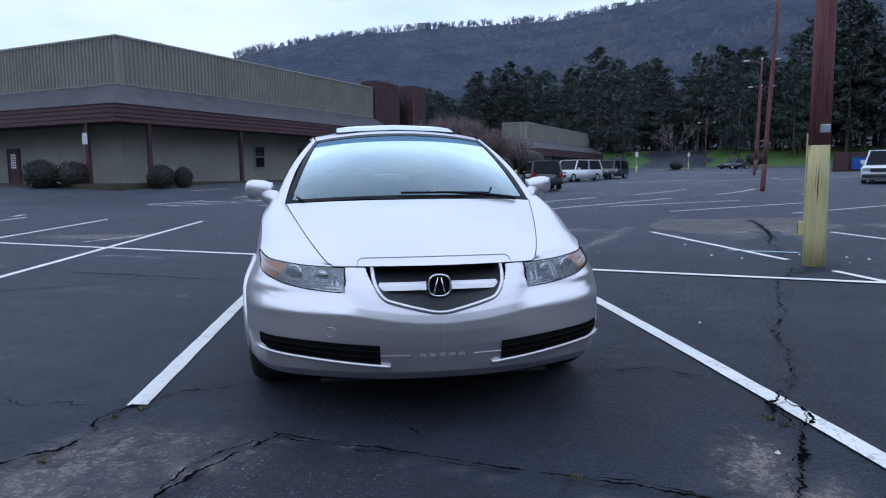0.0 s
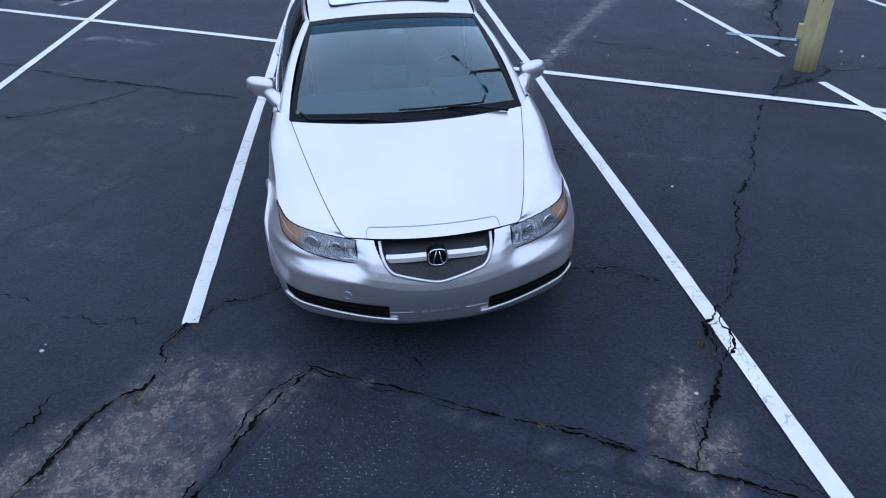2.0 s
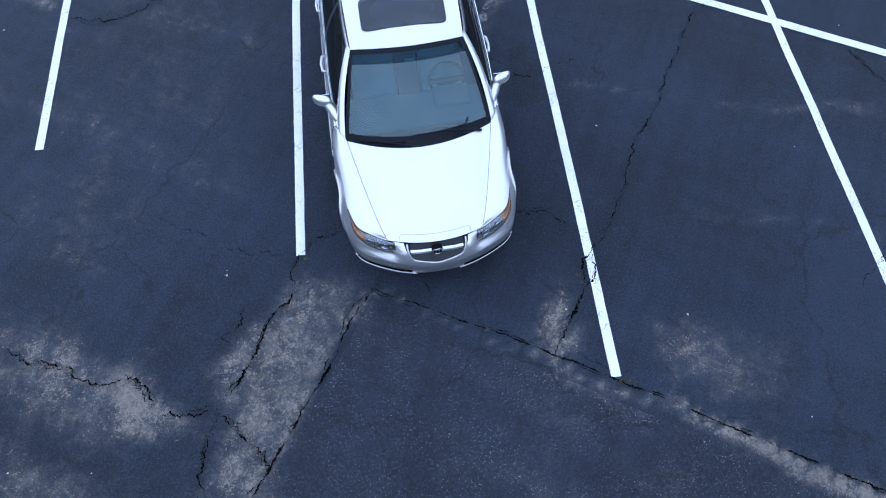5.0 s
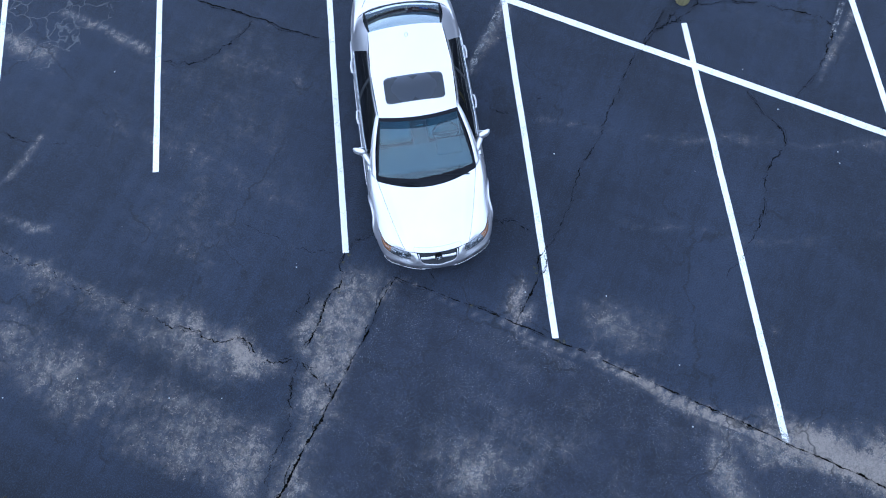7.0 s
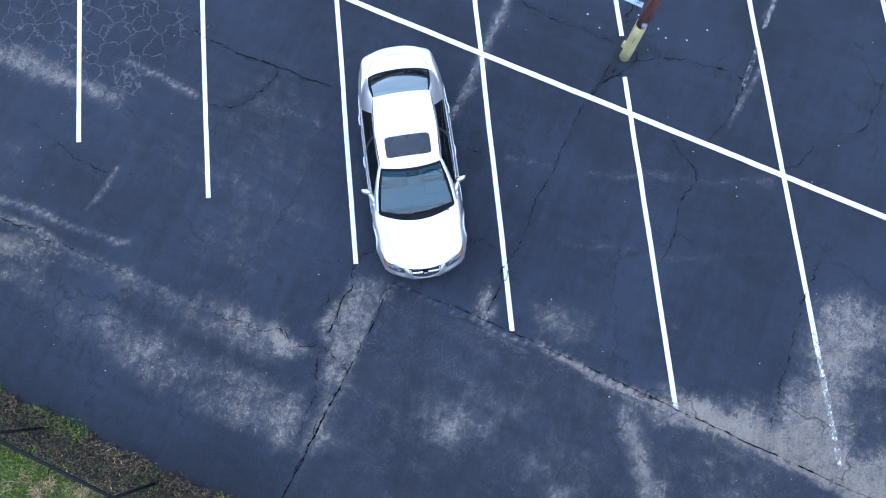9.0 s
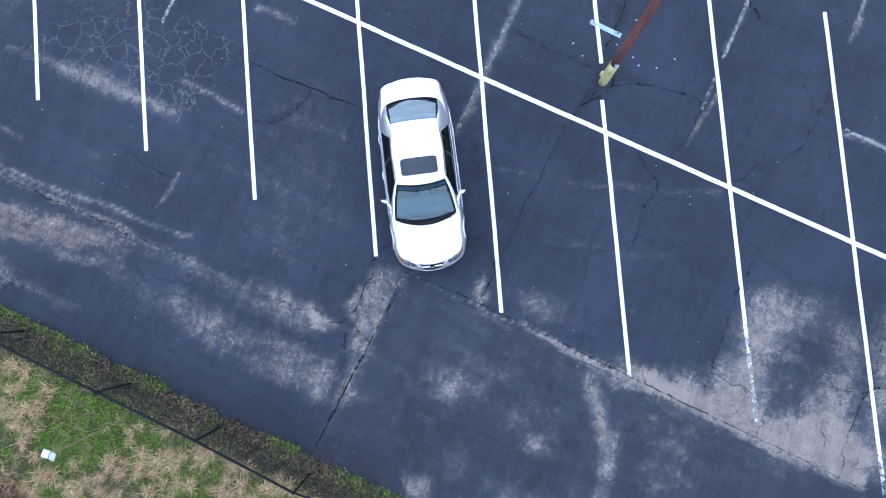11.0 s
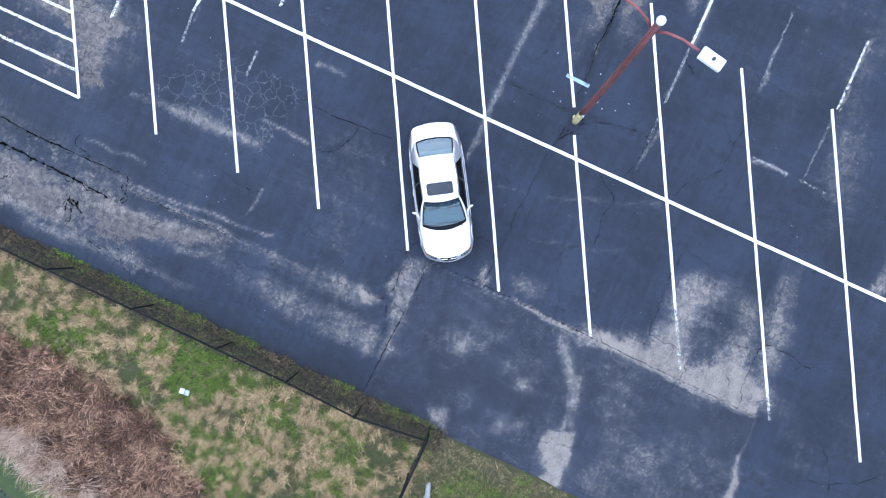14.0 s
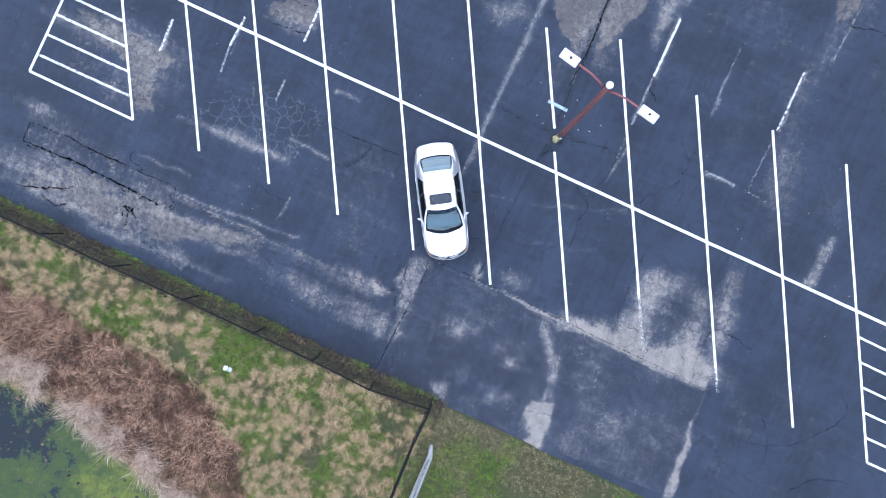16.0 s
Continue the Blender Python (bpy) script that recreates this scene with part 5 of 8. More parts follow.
    housing = mat("headlight housing", (0.34, 0.345, 0.36), (0.20, 0.205, 0.22), 14, 60, 0.28, 0.8, 0.15)
    flute = mat("headlight reflector", (0.62, 0.63, 0.66), (0.30, 0.305, 0.32), 30, 90, 0.14, 0.9, 0.3)
    for sgn in (-1, 1):
        def edges(f):
            return np.interp(f, [0, 0.12, 0.25, 0.4, 0.6, 0.8, 1.0], [0.588, 0.593, 0.603, 0.621, 0.649, 0.684, 0.730]), np.interp(f, [0, 0.3, 0.6, 0.85, 1.0], [0.688, 0.694, 0.708, 0.726, 0.739])

        def lay(f0, f1, low, high, rows, cols, off, bulge=0.0):
            f = np.linspace(f0, f1, cols)
            lo, hi = edges(f)
            t = np.linspace(low, high, rows)[:, None]
            swell = bulge * np.sin(np.pi * np.linspace(0, 1, rows))[:, None] * np.sin(np.pi * np.linspace(0, 1, cols))[None, :] ** 0.5
            i = (i_in + f * (i_out - i_in))[None, :].repeat(rows, 0)
            p = shell(i, lo * (1 - t) + hi * t, off + swell)
            p[..., 0] += ((1 - f) ** 4)[None, :] * (t - 0.5) * 0.026
            return p * (sgn, 1, 1)

        def spot_at(f, tt, off):
            return Vector([float(c) for c in lay(f, f + 0.01, tt, tt + 0.01, 2, 2, off)[0, 0]])

        base = lay(0, 1, 0, 1, 10, 40, 0.002)
        vs, fs = sheet(base)
        lamp = mesh_object("headlight", vs, fs, housing, car, "headlight with projector and amber corner")
        vs, fs = sheet(lay(0.47, 0.985, 0.07, 0.93, 6, 22, 0.004))
        signal = mesh_object("turn_signal", vs, fs, AMBER, lamp, "amber turn signal")
        part("signal_rib", tube([tuple(q) for q in lay(0.49, 0.93, 0.5, 0.52, 2, 18, 0.006)[0]], 0.0022, 5), PAPER, signal, "bright rib along the turn signal", True)
        for f0, wide, low, high in ((0.035, 0.035, 0.24, 0.62), (0.075, 0.022, 0.22, 0.88), (0.205, 0.020, 0.24, 0.90), (0.232, 0.014, 0.20, 0.80), (0.105, 0.090, 0.22, 0.36)):
            vs, fs = sheet(lay(f0, f0 + wide, low, high, 7, 5, 0.003, 0.006))
            mesh_object("reflector_flute", vs, fs, flute, lamp, "curved bright reflector flute")
        vs, fs = sheet(lay(0.03, 0.28, 0.09, 0.15, 3, 20, 0.004, 0.003))
        mesh_object("reflector_step", vs, fs, flute, lamp, "bright step along the foot of the lamp")
        for name, material, label, f, tt, rad in (("projector_lens", PROJECTOR, "grey projector lens", 0.345, 0.54, 0.036), ("reflector_bowl", CHROME, "bright reflector bowl", 0.150, 0.62, 0.023)):
            c, ahead = spot_at(f, tt, 0.003), (spot_at(f, tt, 0.05) - spot_at(f, tt, 0.0)).normalized()
            turn = ahead.to_track_quat("Z", "Y").to_matrix().to_4x4()
            bm = bmesh.new()
            bmesh.ops.create_uvsphere(bm, u_segments=20, v_segments=12, radius=rad, matrix=Matrix.Translation(c) @ turn @ Matrix.Diagonal((1, 1, 0.22, 1)))
            part(name, bm, material, lamp, label, True)
            bm = bmesh.new()
            add_tube(bm, [Matrix.Translation(c + ahead * 0.004) @ turn @ Vector((math.cos(q) * rad * 1.12, math.sin(q) * rad * 1.12, 0)) for q in np.linspace(0, math.tau, 25)], rad * 0.10, 6, False)
            part("bezel", bm, CHROME, lamp, "chrome bezel", True)
        vs, fs = sheet(lay(0, 1, 0, 1, 10, 40, 0.007, 0.006))
        mesh_object("cover", vs, facing(vs, fs, (0.4 * sgn, -1, 0.4)), LAMP_GLASS, lamp, "clear plastic cover").visible_shadow = False
        rimline = np.concatenate([base[0], base[:, -1], base[-1, ::-1], base[::-1, 0]])
        part("gasket", tube([tuple(p) for p in rimline[::2]], 0.0030, 5), DARK_GAP, lamp, "thin dark gasket")

    # grille: dark field, chrome frame, two bars and a badge of plain shapes
    def nose(x, z, off):
        p = shell(index_at(x=abs(x)), z, off)
        return (math.copysign(p[0], x) if x else 0.0, p[1], z)

    xs = np.linspace(-0.314, 0.314, 43)
    field = []
    for t in np.linspace(0, 1, 12):
        field.append([nose(x, min(g_low(x), g_top - 0.004) * (1 - t) + g_top * t, 0.004 - 0.105 * t**0.7) for x in xs])
    field.append([nose(x, g_top + 0.002, -0.03) for x in xs])
    vs, fs = sheet(np.array(field))
    grille = mesh_object("grille", vs, fs, GRILLE, car, "recessed dark grille with two bright bars")
    rim_pts = [nose(x, max(min(g_low(x), g_top - 0.004), 0), 0.006) for x in np.linspace(-0.317, 0.317, 43)]
    part("grille_frame", tube(rim_pts, 0.0088, 8), SILVER, grille, "satin silver grille frame", True)
    for sgn in (-1, 1):
        bm = bmesh.new()
        for z0, z1 in ((0.598, 0.618), (0.618, 0.630)):
            for k in range(12):
                xa, xb = sgn * (0.058 + 0.0183 * k), sgn * (0.058 + 0.0183 * (k + 1))
                o0, o1 = (-0.026, -0.020) if z0 < 0.60 else (-0.020, -0.034)
                bm.faces.new([bm.verts.new(nose(x, z, o)) for x, z, o in ((xa, z0, o0), (xb, z0, o0), (xb, z1, o1), (xa, z1, o1))])
        for xx in (0.058, 0.058 + 0.0183 * 12):
            bm.faces.new([bm.verts.new(nose(sgn * xx, z, o)) for z, o in ((0.598, -0.06), (0.598, -0.026), (0.618, -0.020), (0.630, -0.034), (0.630, -0.06))])
        bmesh.ops.remove_doubles(bm, verts=bm.verts, dist=0.0005)
        part("grille_bar", bm, SILVER, grille, "satin silver horizontal grille bar")
    cx, cy, cz = nose(0, 0.616, -0.012)
    bm = bmesh.new()
    oval = [(0.047 * math.copysign(abs(math.cos(q)) ** 0.75, math.cos(q)), 0.046 * math.copysign(abs(math.sin(q)) ** 0.75, math.sin(q))) for q in np.linspace(0, math.tau, 33)]
    add_tube(bm, [(x, cy - 0.004, cz + z) for x, z in oval], 0.0048, 6, False)
    part("badge_ring", bm, CHROME, grille, "chrome badge ring", True)
    bm = bmesh.new()
    one = [bm.verts.new((x, cy, cz + z)) for x, z in oval[:-1]]
    two = [bm.verts.new((x, cy + 0.05, cz + z)) for x, z in oval[:-1]]
    bm.faces.new(one)
    for k in range(32):
        bm.faces.new((one[k], one[(k + 1) % 32], two[(k + 1) % 32], two[k]))
    part("badge_plate", bm, DARK_GAP, grille, "dark oval badge plate")
    for sgn in (-1, 1):
        part("badge_bar", tube([(sgn * 0.024, cy - 0.003, cz - 0.037), (sgn * 0.007, cy - 0.003, cz + 0.036)], [0.0065, 0.0035], 6), CHROME, grille, "slanting chrome badge bar", True)

    # lower intakes with slats, fog of small details
    for sgn in (-1, 1):
        i0, i1 = index_at(x=0.265), index_at(0.30)
        i = np.linspace(i0, i1, 26)[None, :].repeat(7, 0)
        f = (i[0] - i0) / (i1 - i0)
        t = np.linspace(0, 1, 7)[:, None]
        lo, hi = 0.288 + 0.045 * f + 0.02 * smooth01(f, 0.85, 1), 0.374 + 0.028 * f
        p = shell(i, lo * (1 - t) + hi * t, 0.003) * (sgn, 1, 1)
        vs, fs = sheet(p)
        intake = mesh_object("air_intake", vs, fs, DARK_GAP, car, "black lower air intake with slats")
        for s in (0.36, 0.68):
            pts = shell(i[0], lo * (1 - s) + hi * s, 0.006) * (sgn, 1, 1)
            part("slat", tube([tuple(q) for q in pts[::2]], 0.005, 6), DARK_GAP, intake)
        pts = shell(np.linspace(i0 - 3, i1 + 2, 24), np.interp(np.linspace(0, 1, 24), [0, 1], [0.279, 0.332]), 0.008) * (sgn, 1, 1)
        part("intake_lip", tube([tuple(q) for q in pts], 0.009, 8), SILVER, intake, "raised silver lip", True)
        pts = [nose(sgn * x, 0.327, 0.0005) for x in (0.14, 0.18, 0.22, 0.262)]
        part("bumper_crease", tube(pts, 0.0028, 5), GALVANISED, car)
    for k in range(5):
        x = -0.082 + 0.041 * k
        bm = bmesh.new()
        add_box(bm, x - 0.015, x + 0.015, nose(x, 0.33, 0.0012)[1], nose(x, 0.33, -0.02)[1], 0.318, 0.343, 0.0025)
        part("embossed_bar", bm, SILVER, car, "small embossed plain bar")
    ring = [Vector(nose(-0.47 + 0.022 * math.cos(q), 0.428 + 0.022 * math.sin(q), 0.001)) for q in np.linspace(0, math.tau, 21)]
    part("tow_cover", tube(ring, 0.0022, 5), GALVANISED, car, "round tow hook cover outline")
    skirt = shell(np.linspace(0, index_at(0.62), 40)[None, :].repeat(4, 0), np.linspace(0.20, 0.238, 4)[:, None].repeat(40, 1), -0.02)
    vs, fs = sheet(full(skirt))
    mesh_object("air_dam", vs, fs, BLACK, car, "black lower air dam")

    # an unseen plate, added to keep light from the ground below the bumper
    part("shade_plate", boxed(-0.52, 0.52, 0.24, 0.66, 0.165, 0.185, 0.006), BLACK, car, "unseen black plate added to deepen the shade under the bumper")

    # mirrors
    for sgn in (-1, 1):
        bm = bmesh.new()
        bmesh.ops.create_uvsphere(bm, u_segments=24, v_segments=16, radius=1)
        for q in bm.verts:
            x, y, z = q.co
            sx = math.copysign(abs(x) ** 0.75, x)
            sz = math.copysign(abs(z) ** 0.7, z)
            q.co = (sgn * (0.925 + 0.098 * sx), 1.765 + 0.062 * (y if y < 0 else 0.45 * y) + 0.045 * (sx + 0.2) * 0.6, 1.0 + 0.066 * sz + 0.010 * sx)
        mirror = part("side_mirror", bm, SILVER, car, "silver door mirror", True)
        part("mirror_arm", tube([(sgn * 0.775, 1.50, 0.925), (sgn * 0.82, 1.63, 0.948), (sgn * 0.865, 1.715, 0.962), (sgn * 0.91, 1.755, 0.978)], [0.03, 0.052, 0.045, 0.032], 10), SILVER, mirror, "", True)
        part("mirror_glass", boxed(sgn * 0.925 - 0.082, sgn * 0.925 + 0.082, 1.790, 1.796, 0.95, 1.05, 0.002), CHROME, mirror, "mirror glass")
        for y in (2.33, 3.22):
            p = shell(index_at(y), 0.80, 0.03) * (sgn, 1, 1)
            q = shell(index_at(y + 0.2), 0.805, 0.03) * (sgn, 1, 1)
            m = (p + q) / 2 + np.array([sgn * 0.012, 0, 0])
            part("door_handle", tube([tuple(p - np.array([sgn * 0.03, 0.01, 0])), tuple(p), tuple(m), tuple(q), tuple(q - np.array([sgn * 0.03, -0.01, 0]))], 0.015, 7), SILVER, car, "silver door handle", True)
        for y in (1.483, 2.553, 3.423):
            i = index_at(y)
            pts = [tuple(shell(i, z, 0.001) * (sgn, 1, 1)) for z in np.linspace(0.24, float(np.interp(i, np.arange(421), shoulder)), 12)]
            part("door_gap", tube(pts, 0.004, 5), DARK_GAP, car, "thin dark panel gap")
        side_line = [tuple(shell(index_at(y), 0.47, 0.004) * (sgn, 1, 1)) for y in np.linspace(1.45, 3.3, 20)]
        part("side_moulding", tube(side_line, 0.014, 6), SILVER, car, "silver side moulding", True)
        sill = [tuple(shell(index_at(y), 0.235, 0.0) * (sgn, 1, 1)) for y in np.linspace(1.33, 3.33, 20)]
        part("sill", tube(sill, 0.03, 8), SILVER, car, "silver side sill", True)

    # wipers
    def on_glass(u, t, off=0.012):
        row = glass[int(round(t * 17)), int(round(abs(u) * 23))]
        return (math.copysign(row[0], u), row[1] - 0.3 * off, row[2] + off)

    for a0, a1, pivot in (((-0.90, 0.03), (-0.22, 0.02), (-0.10, 1.10, 0.948)), ((-0.10, 0.03), (0.70, 0.09), (0.62, 1.19, 0.945))):
        blade = [on_glass(a0[0] + (a1[0] - a0[0]) * k / 12, a0[1] + (a1[1] - a0[1]) * k / 12, 0.016) for k in range(13)]
        wiper = part("wiper", tube(blade, 0.007, 6), BORDER, car, "black wiper blade")
        mid = blade[6]
        part("wiper_arm", tube([pivot, tuple((Vector(pivot) + Vector(mid)) / 2 + Vector((0, 0, 0.008))), mid], [0.012, 0.009, 0.007], 6), BORDER, wiper)
    bm = bmesh.new()
    bmesh.ops.create_uvsphere(bm, u_segments=14, v_segments=8, radius=0.03, matrix=Matrix.Translation((0, 3.36, 1.392)) @ Matrix.Diagonal((1, 1.5, 0.7, 1)))
    part("antenna_cap", bm, SILVER, car, "", True)

    # cabin
    part("floor_pan", boxed(-0.80, 0.80, 0.55, 4.55, 0.20, 0.24, 0.01), DARK_GAP, car, "dark underbody")
    part("bulkhead", boxed(-0.70, 0.70, 1.28, 1.36, 0.24, 0.88, 0.02), DARK_GAP, car)
    part("parcel_shelf", boxed(-0.62, 0.62, 3.62, 4.02, 0.98, 1.0, 0.01), DASH, car, "dark parcel shelf")
    for sgn in (-1, 1):
        part("door_lining", boxed(min(sgn * 0.79, sgn * 0.82), max(sgn * 0.79, sgn * 0.82), 1.5, 3.6, 0.26, 0.93, 0.01), DASH, car)
    bm = boxed(-0.70, 0.70, 1.36, 1.80, 0.62, 0.93, 0.05)
    part("dashboard", bm, DASH, car, "dark dashboard", True)
    part("instrument_hood", boxed(0.20, 0.58, 1.55, 1.80, 0.90, 0.985, 0.035), DASH, car, "", True)
    part("console", boxed(-0.12, 0.12, 1.7, 2.7, 0.3, 0.62, 0.03), DASH, car)
    wheel_ring = [(0.38 + 0.19 * math.cos(q), 1.93 + 0.07 * math.sin(q), 0.90 + 0.17 * math.sin(q)) for q in np.linspace(0, math.tau, 29)]
    steer = part("steering_wheel", tube(wheel_ring, 0.016, 8), BLACK, car, "dark steering wheel", True)
    part("wheel_hub", tube([(0.20, 1.93, 0.90), (0.38, 1.90, 0.885), (0.56, 1.93, 0.90)], [0.02, 0.05, 0.02], 8), BLACK, steer, "", True)
    for x in (-0.38, 0.38):
        bm = boxed(x - 0.25, x + 0.25, 2.08, 2.60, 0.42, 0.58, 0.05)
        seat = part("seat", bm, CLOTH, car, "grey leather front seat", True)
        part("backrest", boxed(-0.24, 0.24, -0.07, 0.07, 0, 0.62, 0.06, pose(x, 2.62, 0.52, -16)), CLOTH, seat, "", True)
        part("headrest", boxed(-0.13, 0.13, -0.05, 0.05, 0, 0.17, 0.045, pose(x, 2.82, 1.12, -10)), CLOTH, seat, "", True)
    rear = part("rear_seat", boxed(-0.62, 0.62, 3.0, 3.5, 0.40, 0.58, 0.05), CLOTH, car, "grey leather rear bench", True)
    part("backrest", boxed(-0.62, 0.62, -0.07, 0.07, 0, 0.58, 0.05, pose(0, 3.50, 0.52, -20)), CLOTH, rear, "", True)
    part("rear_view_mirror", boxed(-0.12, 0.12, 2.02, 2.05, 1.245, 1.305, 0.015), DASH, car, "dark rear-view mirror")
    part("toll_tag", boxed(-0.05, 0.05, 1.90, 1.903, 1.262, 1.30, 0.001, None), PAPER, car, "small white tag on the windshield")

    # wheels
    for wy in (0.96, 3.70):
        for sgn in (-1, 1):
            m = pose(sgn * 0.785, wy, 0.32)
            bm = bmesh.new()
            prof = [(0.20, -0.105), (0.265, -0.11), (0.30, -0.10), (0.318, -0.07), (0.32, 0.0), (0.318, 0.07), (0.30, 0.10), (0.265, 0.11), (0.20, 0.105)]
            ring = [[bm.verts.new((x, r_ * math.cos(q), r_ * math.sin(q))) for r_, x in prof] for q in np.linspace(0, math.tau, 37)[:-1]]
            for k in range(36):
                for j in range(len(prof) - 1):
                    bm.faces.new((ring[k][j], ring[k][j + 1], ring[(k + 1) % 36][j + 1], ring[(k + 1) % 36][j]))
            tyre = part("wheel", bm, RUBBER, car, "black tyre on an alloy wheel", True)
            tyre.matrix_basis = m
            bm = bmesh.new()
            for k in range(7):
                q = k * math.tau / 7
                add_tube(bm, [(sgn * 0.085, 0.03 * math.cos(q), 0.03 * math.sin(q)), (sgn * 0.09, 0.205 * math.cos(q), 0.205 * math.sin(q))], [0.03, 0.022], 6)
            add_tube(bm, [(sgn * 0.07, 0, 0), (sgn * 0.10, 0, 0)], [0.06, 0.045], 14)
            add_tube(bm, [(sgn * 0.09, 0.205 * math.cos(q), 0.205 * math.sin(q)) for q in np.linspace(0, math.tau, 33)], 0.013, 6, False)
            part("rim", bm, ALLOY, tyre, "silver alloy rim")
            arch = [(sgn * 0.0 + float(shell(index_at(wy + 0.337 * math.cos(q)), 0.32 + 0.337 * math.sin(q), 0.002)[0]) * sgn, wy + 0.337 * math.cos(q), 0.32 + 0.337 * math.sin(q)) for q in np.linspace(-0.3, math.pi + 0.3, 26)]
            part("arch_lip", tube(arch, 0.016, 7), SILVER, car, "", True)
            part("arch_liner", boxed(min(sgn * 0.5, sgn * 0.62), max(sgn * 0.5, sgn * 0.62), wy - 0.4, wy + 0.4, 0.24, 0.78, 0.02), DARK_GAP, car)
    return car


build_sedan()


# ---- the lamp pole beside the car ----
def lamp_pole(m, name_label, group="lamp poles", lean=(0.0, 0.1), yaw=0.0, height=10.2, box=False, foot=YELLOW_WOOD):
    pole = thing("lamp_pole", m, name_label, "lamp pole", group)

    def at(z):
        bow = 0.03 * math.sin(math.pi * max(0.0, z - 0.2) / height) if box else 0.0
        return (lean[0] * z / height + 0.81 * bow, lean[1] * z / height - 0.59 * bow, z)

    part("pole_foot", tube([at(z) for z in (-0.1, 0.4, 0.9, 1.36)], [0.122, 0.118, 0.114, 0.111], 20), foot, pole, "yellow painted lower pole" if box else "", True)
    part("pole_shaft", tube([at(z) for z in (1.36, 2.5, 4.5, 6.5, 8.5, height)], [0.1125, 0.108, 0.100, 0.092, 0.084, 0.077], 20), MAROON_WOOD, pole, "weathered maroon wooden pole", True)
    bm = bmesh.new()
    bmesh.ops.create_uvsphere(bm, u_segments=18, v_segments=12, radius=0.10, matrix=Matrix.Translation(at(height + 0.10)))
    part("pole_cap", bm, LAMP_WHITE, pole, "round white pole cap", True)
    c, s = math.cos(yaw), math.sin(yaw)
    for sgn in (-1, 1):
        tip = Vector(at(height - 0.25))
        pts = [tip + Vector((sgn * c * d, sgn * s * d, h)) for d, h in ((0.05, -0.25), (0.25, 0.05), (0.55, 0.22), (0.95, 0.24))]
        part("arm", tube([tuple(p) for p in pts], 0.030, 8), ARM_LIT_MAROON, pole, "curved maroon arm, its colour lightened as if lit", True)
        head = Matrix.Translation(pts[-1] + Vector((sgn * c * 0.30, sgn * s * 0.30, 0.0))) @ Matrix.Rotation(yaw, 4, "Z")
        lamp = part("lamp_head", boxed(-0.26, 0.26, -0.135, 0.135, -0.06, 0.06, 0.03, head), LAMP_WHITE, pole, "flat white lamp head")
        part("lamp_lens", boxed(-0.21, 0.21, -0.10, 0.10, -0.085, -0.066, 0.01, head), GALVANISED, lamp)
        part("photocell", tube([tuple(head @ Vector((0.02, 0, 0.06))), tuple(head @ Vector((0.02, 0, 0.11)))], 0.035, 8), BLACK, lamp, "small dark photocell")
    if box:
        shift = Matrix.Translation((at(1.54)[0], at(1.54)[1], 0)) @ Matrix.Rotation(radians(-14), 4, "Z")
        jb = part("junction_box", boxed(-0.045, 0.045, -0.165, -0.09, 1.49, 1.585, 0.012, shift), GALVANISED, pole, "grey metal junction box")
        part("box_lid", boxed(-0.038, 0.038, -0.172, -0.160, 1.497, 1.578, 0.006, shift), GALVANISED, jb)
        part("outlet_box", boxed(-0.175, -0.10, -0.04, 0.05, 0.34, 0.50, 0.012, Matrix.Rotation(radians(-38), 4, "Z")), YELLOW_WOOD, pole, "yellow painted outlet box")
        part("conduit", tube([(at(z)[0] - 0.11, at(z)[1] + 0.05, z) for z in (0.48, 1.0, 1.5)], 0.010, 6), YELLOW_WOOD, pole)
        part("outlet_cover", boxed(-0.182, -0.172, -0.028, 0.036, 0.37, 0.47, 0.004, Matrix.Rotation(radians(-38), 4, "Z")), BLACK, pole, "dark outlet cover")
        rng = random.Random(4)
        for k in range(9):
            q, z = radians(-127) + rng.gauss(0, 0.22), rng.uniform(0.68, 0.95)
            p = [(at(zz)[0] + 0.1145 * math.cos(q), at(zz)[1] + 0.1145 * math.sin(q), zz) for zz in (z, z + 0.1, z + rng.uniform(0.15, 0.3))]
            part("drying_crack", tube(p, [0.0006, 0.0015, 0.0006], 4), DARK_GAP, pole, "dark drying crack in the wood")
        for k in range(14):
            q, z = rng.uniform(0, math.tau), rng.uniform(0.3, 6.0)
            p = [(at(zz)[0] + 0.113 * (1 - 0.032 * zz) * math.cos(q + 0.02 * j), at(zz)[1] + 0.113 * (1 - 0.032 * zz) * math.sin(q + 0.02 * j), zz) for j, zz in enumerate((z, z + 0.3, z + 0.7))]
            part("drying_crack", tube(p, 0.004, 4), DARK_GAP, pole, "dark drying crack in the wood")
    return pole


lamp_pole(pose(4.90, 4.27, 0), "tall wooden lamp pole painted maroon above a yellow foot", lean=(-0.02, 0.09), yaw=radians(-43), box=True)

# ---- the bank: rough grass that falls from the lot's edge to a pond ----
SOIL, _nt, _s = bare("rough grass soil")
_big, _mid, _fine = grain(_nt, 0.55, 6, 0.6), grain(_nt, 3.5, 8, 0.7), grain(_nt, 35, 4, 0.7)
_c = mix_rgb(_nt, step(_nt, calc(_nt, "ADD", calc(_nt, "MULTIPLY", _big, 0.5), calc(_nt, "MULTIPLY", _mid, 0.5)), 0.40, 0.60), (0.046, 0.056, 0.013), (0.080, 0.068, 0.028))
_c = mix_rgb(_nt, attr(_nt, "brown"), _c, (0.03, 0.02, 0.015))
_c = mix_rgb(_nt, attr(_nt, "edge"), _c, (0.032, 0.024, 0.017))
